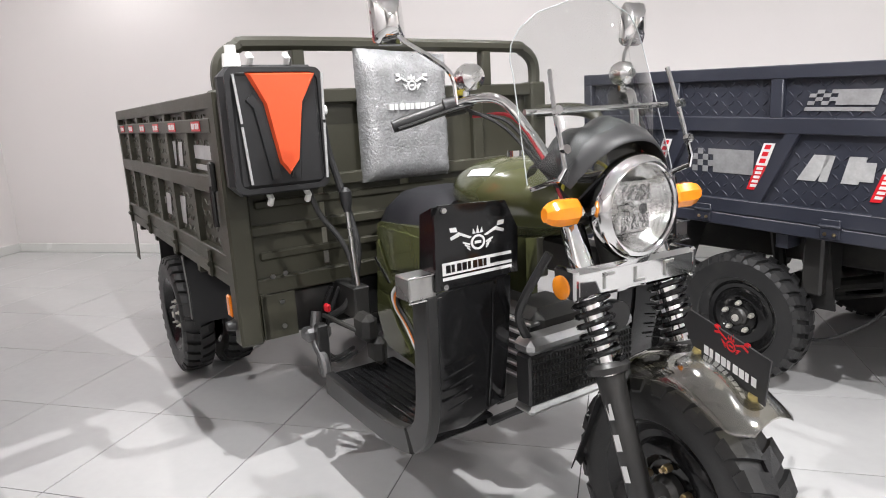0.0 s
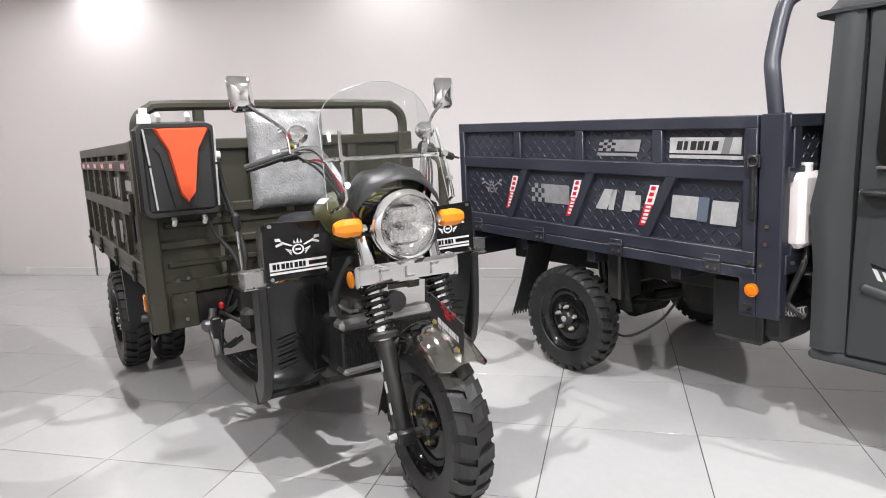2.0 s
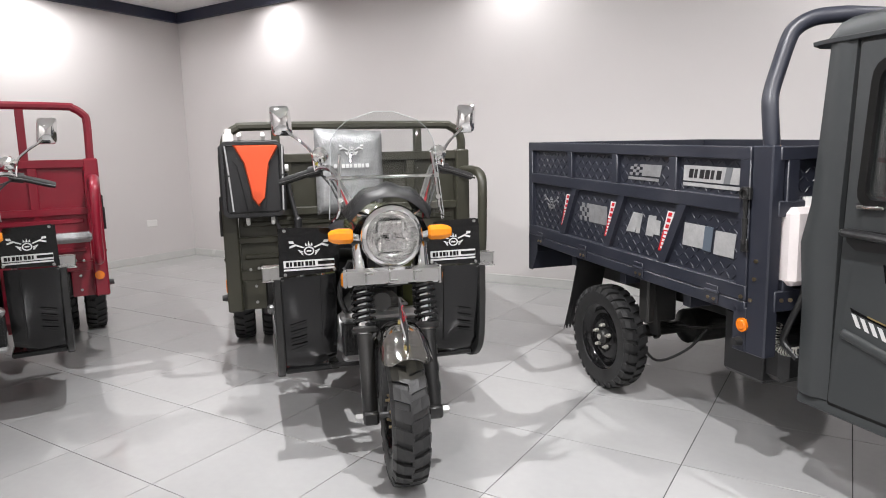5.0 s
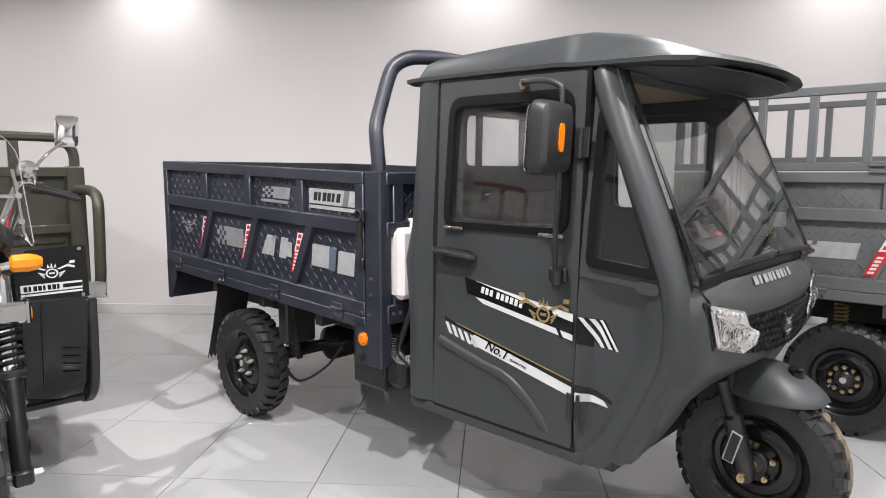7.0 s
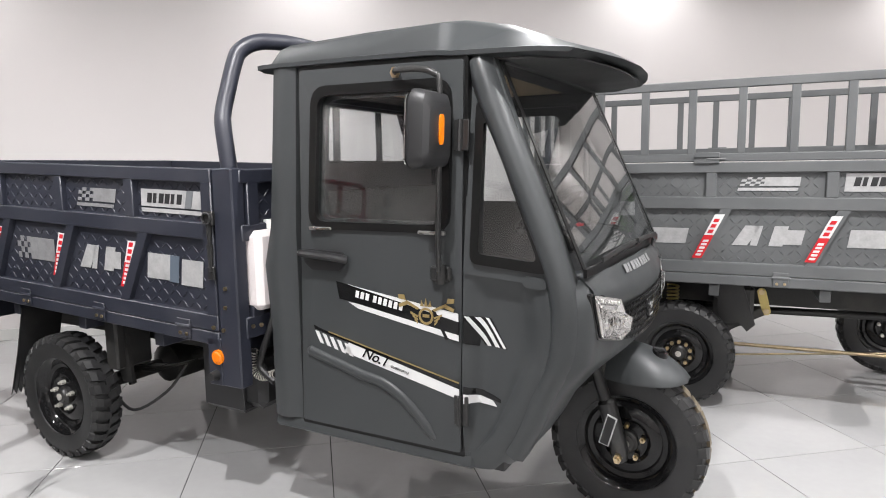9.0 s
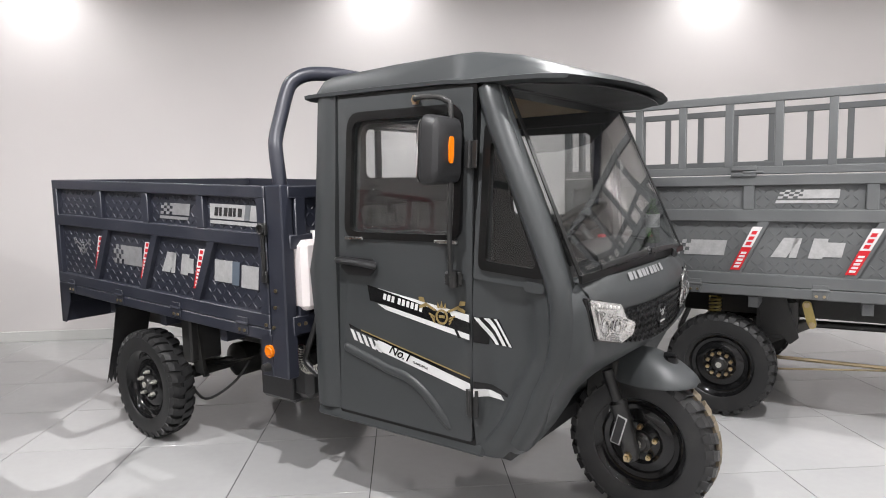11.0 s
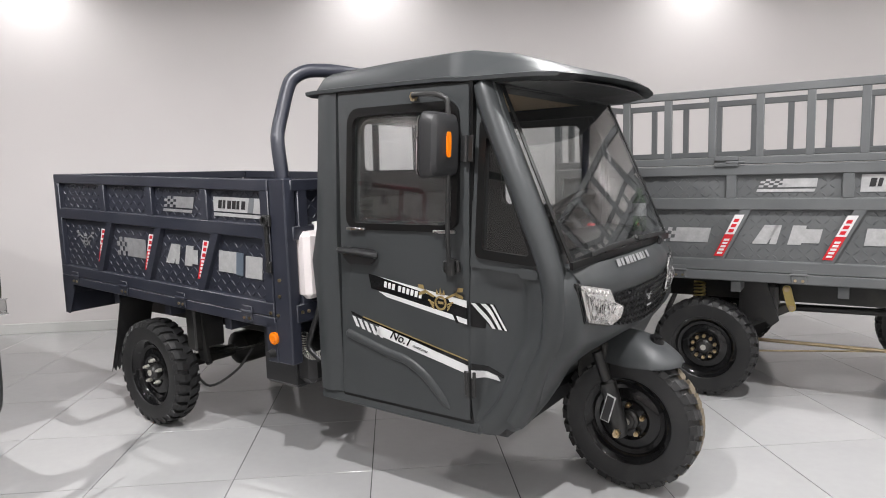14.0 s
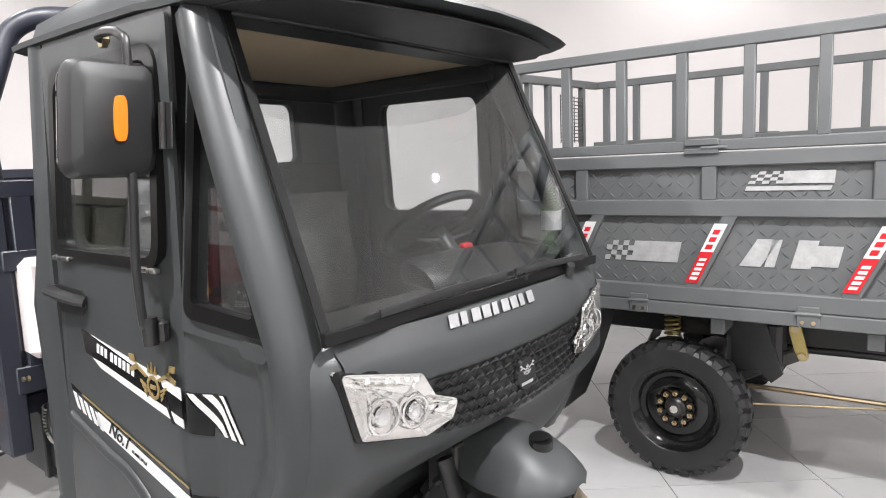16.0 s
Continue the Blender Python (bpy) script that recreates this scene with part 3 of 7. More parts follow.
def steps(z, knots):
    """A height carried over from one set of levels to another."""
    for (a, b), (c, d) in zip(knots, knots[1:]):
        if z <= c:
            return b + (d - b) * (z - a) / (c - a)
    return z - knots[-1][0] + knots[-1][1]


def bed_tilt(p):
    """The empty box stands a little higher at its tail."""
    return (p[0], p[1], p[2] + 0.034 * (1.05 - p[0]))


CAB_AT = Matrix.Translation((1.723, 3.201, 0)) @ pose(0, 0, 0, 0, 0, -48.88)


CAB_LEVELS = ((0, 0), (0.3, 0.3), (0.385, 0.358), (0.412, 0.402), (0.6, 0.58), (0.78, 0.752), (0.85, 0.826), (1.0, 0.973), (1.13, 1.104), (1.525, 1.468), (1.63, 1.592), (1.69, 1.66), (1.766, 1.745), (1.8, 1.752))


def cab_bend(p):
    """Widens the cab towards its sills and draws its nose in."""
    x, y, z = p
    f = min(1, max(0, (x - 2.1) / 0.3))
    wide = (1.10 - 0.06 * min(1, max(0, (z - 1.14) / 0.52))) * (1 - f) + 1.03 * f
    if x > 2.1:
        up = 2.1 + (min(x, 2.41) - 2.1) * 0.92 + max(0, x - 2.41) * (0.5 if z < 1.3 else 0.92)
        low = 2.1 + (x - 2.1) * 0.8
        k = min(1, max(0, (z - 0.66) / 0.12))
        x = low + (up - low) * k
        z -= 0.035 * f * (min(1, 0.4 + 0.6 * max(0, z - 0.4) / 0.32) if z < 1.08 else max(0, (1.6 - z) / 0.52))
    return (x, y * wide, steps(z, CAB_LEVELS))


def cab_tricycle():
    at = CAB_AT
    g = thing("cab_tricycle", "matte charcoal three-wheeled cargo truck with closed cab", "tricycle truck", "display vehicles", at)
    HW, X0, X1 = 0.70, -0.86, 1.05
    ZB, ZM, ZT = 0.703, 1.043, 1.302
    global SHAPE
    SHAPE = bed_tilt
    bed(g, HW, X0, X1, ZB, ZT, "navy_paint")
    ups, lows, lean = (-0.329, 0.13, 0.59), (-0.274, 0.2, 0.663), 0.14
    for s in (-1, 1):
        gate, yp = drop_side(g, s, HW, X0, X1, ZB, ZM, ZT, ups, lows, lean, "navy_paint")
        if s < 0:
            strip_set(gate, yp - 0.0028, lows, -0.185, 0.811, 0.192, 0.34)
            yd = yp - 0.0028
            decal(gate, "emblem", emblem(-0.584, 0.919, 0.07), yd, "dim_print", "grey printed emblem of plain shapes")
            for x, z, h, kk, w in ((0.238, 1.13, 0.077, 0.25, 0.24), (-0.24, 0.87, 0.1, 0.0, 0.28)):
                decal(gate, "sticker", checker(x, z + 0.022 * (kk > 0), 0.1, h - 0.022 * (kk > 0), kk, 4, 4), yd, "dim_print", "grey chequered print")
                decal(gate, "sticker", [slant(x + 0.1, z + 0.022 * (kk > 0), w - 0.1, h - 0.022 * (kk > 0), kk)] + ([slant(x - 0.01, z, w, 0.014, kk)] if kk else []), yd, "dim_print")
            decal(gate, "sticker", [slant(0.642, 1.149, 0.33, 0.067, 0.05), slant(0.642, 1.127, 0.34, 0.015, 0)], yd, "silver_print", "silver block print")
            decal(gate, "sticker", letter_blocks(0.677, 1.163, 0.2, 0.038, 6), yd - 0.0016, "black_plastic", t=0.0012)
            decal(gate, "sticker", [slant(0.887, 1.149, 0.035, 0.067, 0.25)], yd - 0.0016, "grey_print", t=0.0012)
            decal(gate, "sticker", letter_blocks(0.217, 0.868, 0.24, 0.1, 3, 0.25), yd, "silver_print", "silver block shapes")
            decal(gate, "sticker", [slant(0.41, 0.88, 0.075, 0.07, 0.1)], yd - 0.0002, "silver_print")
            decal(gate, "sticker", [slant(0.648, 0.865, 0.15, 0.1, 0.12)], yd, "silver_print", "silver dotted block")
            decal(gate, "sticker", [slant(0.778, 0.86, 0.05, 0.105, 0.12)], yd - 0.0015, "blue_print", t=0.0012)
            decal(gate, "sticker", [slant(0.842, 0.855, 0.115, 0.1, 0.12)], yd, "silver_print")
            for x in (-0.69, -0.162, 0.365, 0.873):
                hinge(g, x, -HW - 0.001, 0.706, -1, "navy_paint")
    # ends of the box
    for x, nm in ((X0, "tail_gate"), (X1 + 0.075, "front_panel")):
        m = Mesh()
        for z0, z1 in ((ZB - 0.02, ZB + 0.06), (ZM, ZM + 0.06), (ZT - 0.05, ZT)):
            m.box(x, x + 0.034, -HW + 0.036, HW - 0.036, z0, z1, 0.004)
        for y in (-0.6, -0.2, 0.2, 0.6):
            m.box(x + 0.001, x + 0.033, y - 0.028, y + 0.028, ZB + 0.05, ZT - 0.04, 0.004)
        e = part(nm, m, "navy_paint", g)
        pm = Mesh().box(x + 0.008, x + 0.014, -HW + 0.05, HW - 0.05, ZB, ZT - 0.03, 0.001)
        tr = treads(Mesh(), [(-HW + 0.06, ZB + 0.06), (HW - 0.06, ZB + 0.06), (HW - 0.06, ZT - 0.06), (-HW + 0.06, ZT - 0.06)], 0, 1, 0.036)
        pm.add([(x + 0.014 + py, px, pz) for px, py, pz in tr.v], tr.f)
        part("panel", pm, "navy_paint", e, smooth=0)
    # corner posts and the roll hoop
    SHAPE = None
    for s in (-1, 1):
        m = Mesh()
        m.box(X1 + 0.008, X1 + 0.105, s * HW, s * (HW - 0.06), 0.5, ZT + 0.002, 0.006)
        m.box(X1 - 0.06, X1 + 0.008, s * HW, s * (HW - 0.012), 0.5, 0.68, 0.003)
        p = part("corner_post", m, "navy_paint", g)
        bolts(p, [(X1 - 0.02, s * HW, 0.72), (X1 + 0.03, s * HW, 0.715), (X1 + 0.045, s * HW, 0.8), (X1 + 0.05, s * HW, 0.87), (X1 + 0.13, s * (HW - 0.05), 0.73), (X1 + 0.17, s * (HW - 0.05), 0.74)], (0, s, 0))
        part("side_marker", Mesh().disc((X1 - 0.005, s * (HW - 0.004), 0.61), (0, s, 0), 0.028, 0.012, 20).disc((X1 - 0.005, s * (HW + 0.007), 0.61), (0, s, 0), 0.023, 0.006, 20, 0.016), "amber_plastic", p, "round amber side marker")
        part("rubber_stop", Mesh().disc((X1 - 0.02, s * HW, 0.54), (0, s, 0), 0.02, 0.03, 12, 0.015), "rubber", p)
        t = Mesh()
        for z0, z1 in ((1.03, 1.12), (0.93, 1.03)):
            t.tube([(X1 - 0.005, s * (HW + 0.012), z0), (X1 - 0.005, s * (HW + 0.012), z1)], [0.007, 0.012], 8)
        t.box(X1 - 0.03, X1 + 0.02, s * HW, s * (HW + 0.018), 1.1, 1.15, 0.004).box(X1 - 0.025, X1 + 0.01, s * HW, s * (HW + 0.014), 0.9, 0.95, 0.004)
        t.tube(arc((X1 - 0.005, 1.125), 0.02, 0, 360, 14, y=s * (HW + 0.022)), 0.005, 6)
        part("latch", t, "black_metal", p)
    half = [(X1 + 0.045, 0.645, ZT - 0.02), (X1 + 0.025, 0.645, 1.44), (X1 + 0.012, 0.63, 1.5), (X1 + 0.008, 0.6, 1.58), (X1 + 0.01, 0.56, 1.69), (X1 + 0.02, 0.535, 1.735), (X1 + 0.05, 0.49, 1.765), (X1 + 0.09, 0.43, 1.772), (X1 + 0.12, 0.3, 1.772)]
    pts = [(x, -y, z) for x, y, z in half] + half[::-1]
    part("roll_hoop", Mesh().tube(smooth_path(pts, 4), 0.03, 14), "navy_paint", g)
    rear_axle(g, HW + 0.035, 0.285, 0.135)
    # frame, battery box, exhaust
    m = Mesh()
    for s in (-1, 1):
        m.box(-0.75, 2.05, s * 0.3, s * 0.36, 0.5, 0.63, 0.006)
    for x in (-0.6, 0.1, 0.7, 1.2):
        m.box(x, x + 0.06, -0.3, 0.3, 0.52, 0.61, 0.004)
    part("chassis", m, "under_metal", g)
    part("battery_box", Mesh().box(0.78, 1.02, -0.56, -0.3, 0.33, 0.62, 0.02), "black_plastic", g)
    part("air_tank", Mesh().box(0.98, 1.12, -0.56, -0.3, 0.362, 0.56, 0.03).box(1.0, 1.03, -0.575, -0.3, 0.352, 0.57, 0.004), "black_plastic", g)
    part("gearbox", Mesh().box(0.35, 0.75, -0.2, 0.2, 0.3, 0.55, 0.06).tube([(0.05, 0, 0.3), (0.4, 0, 0.4)], 0.035, 10), "under_metal", g)
    part("brake_hose", Mesh().tube(smooth_path([(0.1, -0.5, 0.26), (0.25, -0.5, 0.2), (0.42, -0.45, 0.3), (0.5, -0.4, 0.42)], 5), 0.007, 8), "rubber", g)
    part("fender_bracket", Mesh().box(0.22, 0.3, -0.6, -0.42, 0.42, 0.67, 0.01).prism([(0.16, 0.66), (0.3, 0.66), (0.34, 0.36), (0.27, 0.36)], -0.56, -0.545), "black_metal", g)
    for s in (-1, 1):
        mud_flap(g, -0.3, s * 0.66, s * 0.46, 0.66, 0.21)
    SHAPE = bed_tilt
    part("tail_bracket", Mesh().prism([(X0, ZB), (X0 + 0.12, ZB), (X0 + 0.12, 0.6), (X0 + 0.05, 0.468), (X0, 0.468)], -HW, -HW + 0.004).prism([(X0, ZB), (X0 + 0.12, ZB), (X0 + 0.12, 0.6), (X0 + 0.05, 0.468), (X0, 0.468)], HW - 0.004, HW).box(X0, X0 + 0.03, -HW, HW, 0.468, 0.66, 0.004), "navy_paint", g)
    SHAPE = None
    # reservoir behind the cab
    rs = part("coolant_reservoir", Mesh().box(1.11, 1.2, -0.63, -0.42, 0.78, 1.075, 0.022), "milky_plastic", g, "translucent white coolant bottle")
    part("cap", Mesh().disc((1.155, -0.52, 1.07), (0, 0, 1), 0.022, 0.04, 14), "white_plastic", rs)
    part("hose", Mesh().tube(smooth_path([(1.17, -0.53, 0.79), (1.18, -0.56, 0.72), (1.15, -0.58, 0.62), (1.13, -0.58, 0.55), (1.2, -0.58, 0.5)], 6), 0.013, 10), "rubber", rs)
    # coil spring round a breather hose that turns in under the cab
    line = [Vector(p) for p in smooth_path([(1.09, -0.57, 0.61), (1.083, -0.57, 0.57), (1.09, -0.57, 0.53), (1.12, -0.57, 0.51), (1.16, -0.57, 0.515), (1.2, -0.57, 0.53)], 6)]
    part("breather_hose", Mesh().tube(line, 0.011, 8), "rubber", rs)
    coil = []
    for k in range(180):
        f = k / 180 * (len(line) - 1)
        p, d = line[int(f)].lerp(line[int(f) + 1], f % 1), (line[int(f) + 1] - line[int(f)]).normalized()
        side = d.cross(Vector((0, 1, 0))).normalized()
        coil.append(p + 0.016 * (math.cos(k * 0.6) * side + math.sin(k * 0.6) * Vector((0, 1, 0))))
    part("hose_spring", Mesh().tube(coil, 0.003, 5), "bright_steel", rs, "bright coil spring round the hose")
    SHAPE = cab_bend
    cab(g)
    SHAPE = None
    return g


def cab(g):
    YS = 0.56
    # rear columns and back wall with its window
    for s in (-1, 1):
        rings = []
        for x, z in [(1.225, 0.41), (1.225, 0.75), (1.205, 0.98), (1.228, 1.12), (1.235, 1.4), (1.245, 1.69)]:
            bul = 0.012 if z < 1.05 else 0.0
            rings.append([(x, s * (YS - 0.06), z), (x + 0.012, s * (YS - 0.012 + bul), z), (x + 0.05, s * (YS + bul), z), (x + 0.085, s * (YS + bul), z), (1.335, s * (YS - 0.006 + bul * 0.3), z), (1.362, s * (YS - 0.006), z), (1.362, s * (YS - 0.06), z)])
        part("rear_column", Mesh().rings(rings), "cab_paint", g, smooth=50)
    win = round_rect(-0.29, 0.29, 1.372, 1.585, 0.03)
    outer = []
    for y, z in win:
        outer.append((0.49 if y > 0.2 else -0.49 if y < -0.2 else y, 1.68 if z > 1.41 else 0.45))
    part("back_wall", Mesh().ring_prism(outer, win, 1.24, 1.265, "yz"), "cab_paint", g)
    part("rear_window", Mesh().prism(win, 1.25, 1.254, "yz"), "cab_glass", g)
    part("window_guard", Mesh().box(1.226, 1.236, -0.2, -0.16, 1.24, 1.6, 0.003).box(1.226, 1.236, 0.09, 0.13, 1.24, 1.6, 0.003), "navy_paint", g)
    for s in (-1, 1):
        door(g, s)
        front_side(g, s)
    # sill under the doors
    for s in (-1, 1):
        part("sill", Mesh().box(1.23, 2.05, s * (YS + 0.004), s * (YS - 0.08), 0.375, 0.408, 0.012), "cab_paint", g)
    part("cab_floor", Mesh().box(1.25, 2.15, -0.54, 0.54, 0.38, 0.42, 0.004), "black_plastic", g)
    nose(g)
    roof(g)
    interior(g)


def door(g, s):
    YS = 0.565
    out = [(1.372, 0.412), (2.005, 0.412), (2.012, 1.648), (1.385, 1.662)]
    win = [(1.455, 1.14), (1.952, 1.14), (1.958, 1.585), (1.46, 1.592)]
    outer, inner = rounded(out, 0.012), rounded(win, 0.055)
    m = Mesh().ring_prism(outer, inner, s * (YS - 0.03), s * YS)
    d = part("door", m, "cab_paint", g)
    # dark ring standing for the shadow in the gap round the door
    part("door_seal", Mesh().ring_prism(rounded([(1.362, 0.4), (2.017, 0.4), (2.024, 1.66), (1.375, 1.674)], 0.014), rounded(out, 0.012), s * (YS - 0.03), s * (YS - 0.008)), "seal_and_shade", d)
    # pressed flute in the lower half
    fl = []
    for k in range(13):
        t = k / 12
        x = 1.40 + 0.36 * t if t < 0.7 else 1.652 + 0.26 * ((t - 0.7) / 0.3) ** 0.8
        z = 0.69 - 0.07 * (t / 0.7) if t < 0.7 else 0.62 - 0.18 * ((t - 0.7) / 0.3) ** 1.6
        fl.append((x, s * (YS - 0.004), z))
    part("pressed_rib", Mesh().tube(smooth_path(fl, 2), [0.003] + [0.021] * (2 * 12 - 1) + [0.01], 12, 0.7, up=(0, 1, 0)), "cab_paint", d)
    seal_o, seal_i = rounded([(1.434, 1.12), (1.972, 1.12), (1.978, 1.605), (1.439, 1.612)], 0.062), rounded([(1.462, 1.147), (1.945, 1.147), (1.951, 1.578), (1.467, 1.584)], 0.044)
    part("window_seal", Mesh().ring_prism(seal_o, seal_i, s * (YS - 0.01), s * (YS + 0.007)), "seal_and_shade", d)
    part("window_glass", Mesh().prism(rounded([(1.46, 1.145), (1.947, 1.145), (1.953, 1.58), (1.465, 1.587)], 0.05), s * (YS - 0.014), s * (YS - 0.010)), "cab_glass", d)
    for xa in (1.44, 1.87):
        part("window_channel", Mesh().box(xa, xa + 0.095, s * YS, s * (YS + 0.014), 1.116, 1.128, 0.003), "steel", d)
    h = Mesh()
    h.tube(smooth_path([(1.405, s * (YS + 0.005), 1.034), (1.42, s * (YS + 0.02), 1.036), (1.49, s * (YS + 0.026), 1.034), (1.565, s * (YS + 0.022), 1.028), (1.587, s * (YS + 0.004), 1.02)], 4), 0.017, 10, 0.8)
    hd = part("door_handle", h, "black_plastic", d)
    part("handle_cup", Mesh().prism(rounded([(1.402, 1.01), (1.44, 0.978), (1.558, 0.98), (1.592, 1.015), (1.572, 1.046), (1.41, 1.05)], 0.022), s * (YS - 0.004), s * (YS + 0.004)), "black_plastic", d)
    part("lock_cylinder", Mesh().disc((1.406, s * (YS + 0.004), 1.037), (0, s, 0), 0.011, 0.02, 12), "steel", hd)
    for z in (1.44, 0.56):
        hm = Mesh().tube([(2.008, s * (YS + 0.008), z - 0.05), (2.008, s * (YS + 0.008), z + 0.05)], 0.008, 10).box(1.985, 2.035, s * (YS - 0.001), s * (YS + 0.005), z - 0.05, z + 0.05, 0.002)
        part("door_hinge", hm, "black_metal", d)
    if s < 0:
        door_prints(d, -YS - 0.0004)
    mirror(d, s, YS)


def door_prints(d, y):
    decal(d, "sticker", [[(1.59, 0.936), (1.63, 0.929), (2.003, 0.874), (2.003, 0.848)]], y, "white_print", "white and black door stripe")
    decal(d, "sticker", [[(1.54, 0.944), (1.588, 0.936), (2.003, 0.847), (2.003, 0.81), (1.63, 0.873), (1.552, 0.884)]], y, "black_gloss")
    decal(d, "sticker", [[(1.59, 0.875), (1.63, 0.871), (2.003, 0.808), (2.003, 0.79), (1.63, 0.855)]], y, "white_print")
    decal(d, "sticker", [[(x, 0.893 - 0.17 * (x - 1.63)), (x + 0.013, 0.891 - 0.17 * (x - 1.63)), (x + 0.018, 0.914 - 0.17 * (x - 1.63)), (x + 0.005, 0.916 - 0.17 * (x - 1.63))] for x in (1.618, 1.638, 1.658, 1.688, 1.708, 1.728, 1.748, 1.768, 1.788)], y - 0.0016, "white_print", t=0.001)
    decal(d, "emblem", emblem(1.89, 0.856, 0.075), y - 0.0018, "gold_print", "gold printed emblem of plain shapes", t=0.002)
    decal(d, "sticker", [slant(1.957, 0.792, 0.012, 0.085, -0.55)], y - 0.0016, "black_gloss", t=0.001)
    # long lower stripe with the words
    decal(d, "sticker", [[(1.585, 0.736), (2.003, 0.631), (2.003, 0.597), (1.565, 0.7)]], y, "white_print", "white lower stripe with small lettering")
    decal(d, "sticker", [[(1.436, 0.784), (1.52, 0.758), (2.003, 0.649), (2.003, 0.632), (1.585, 0.737), (1.52, 0.752), (1.441, 0.77)]], y, "black_gloss")
    decal(d, "sticker", [[(1.5, 0.769), (2.003, 0.655), (2.003, 0.65), (1.5, 0.764)]], y - 0.0016, "gold_print", t=0.001)
    decal(d, "sticker", [[(1.442 + 0.031 * i, 0.765 - 0.008 * i), (1.458 + 0.031 * i, 0.761 - 0.008 * i), (1.478 + 0.031 * i, 0.718 - 0.008 * i), (1.462 + 0.031 * i, 0.722 - 0.008 * i)] for i in range(5)], y, "white_print")
    words(d, "No.1", 1.637, 0.694, 0.05, y - 0.003, -13.3, "black_gloss", 0.35)
    words(d, "CLASSIC STYLE", 1.752, 0.671, 0.0105, y - 0.003, -13.3, "black_gloss", 0.25)


def words(parent, text, x, z, size, y, turn, mat, shear=0.0, mirror=False):
    cu = bpy.data.curves.new("lettering", "FONT")
    cu.body, cu.size, cu.extrude, cu.shear, cu.offset = text, size, 0.0006, shear, size * 0.012
    tmp = bpy.data.objects.new("lettering", cu)
    me = bpy.data.meshes.new_from_object(tmp)
    bpy.data.objects.remove(tmp)
    me.materials.clear()
    me.materials.append(M[mat])
    ob = new("lettering", me)
    ob.parent = parent
    ob.matrix_basis = Matrix.Translation(cab_bend((x, y, z))) @ Matrix.Rotation(radians(-turn), 4, "Y") @ Matrix.Rotation(radians(90), 4, "X")
    return ob


def mirror(d, s, YS):
    arm = smooth_path([(1.785, s * (YS + 0.01), 1.625), (1.80, s * (YS + 0.035), 1.63), (1.88, s * (YS + 0.05), 1.626), (1.94, s * (YS + 0.052), 1.612), (1.962, s * (YS + 0.05), 1.57), (1.963, s * (YS + 0.047), 1.3), (1.962, s * (YS + 0.043), 1.05), (1.961, s * (YS + 0.035), 1.01), (1.96, s * (YS + 0.012), 0.998)], 5)
    a = part("mirror_arm", Mesh().tube(arm, 0.0085, 10), "black_metal", d, "bent black mirror arm")
    part("arm_foot", Mesh().box(1.915, 1.985, s * YS, s * (YS + 0.02), 0.975, 1.022, 0.006).tube([(1.961, s * (YS + 0.03), 0.972), (1.961, s * (YS + 0.03), 1.03)], 0.015, 10), "black_metal", a)
    part("arm_bolt", Mesh().disc((1.785, s * (YS + 0.012), 1.627), (0, s, 0), 0.016, 0.012, 6), "brass", a)
    yc = s * (YS + 0.078)
    rings = []
    for t, sc in ((0.0, 0.9), (0.012, 1.0), (0.03, 1.0), (0.055, 0.93), (0.068, 0.75)):
        rings.append([(1.935 + t - 0.02, yc + 0.082 * sc * py, 1.45 + 0.117 * sc * pz) for py, pz in [(p[0], p[1]) for p in round_rect(-1, 1, -1, 1, 0.3, 4)]])
    hs = part("mirror_housing", Mesh().rings(rings), "black_plastic", a, "black moulded mirror housing")
    part("mirror_glass", Mesh().prism([(yc + 0.08 * p[0], 1.45 + 0.107 * p[1]) for p in round_rect(-1, 1, -1, 1, 0.25, 4)], 1.912, 1.916, "yz"), "chrome", hs)
    part("reflector", Mesh().prism([(yc + 0.012 * p[0] - s * 0.002, 1.455 + 0.047 * p[1]) for p in round_rect(-1, 1, -1, 1, 0.6, 4)], 1.978, 1.988, "yz"), "amber_plastic", hs, "amber mirror reflector")


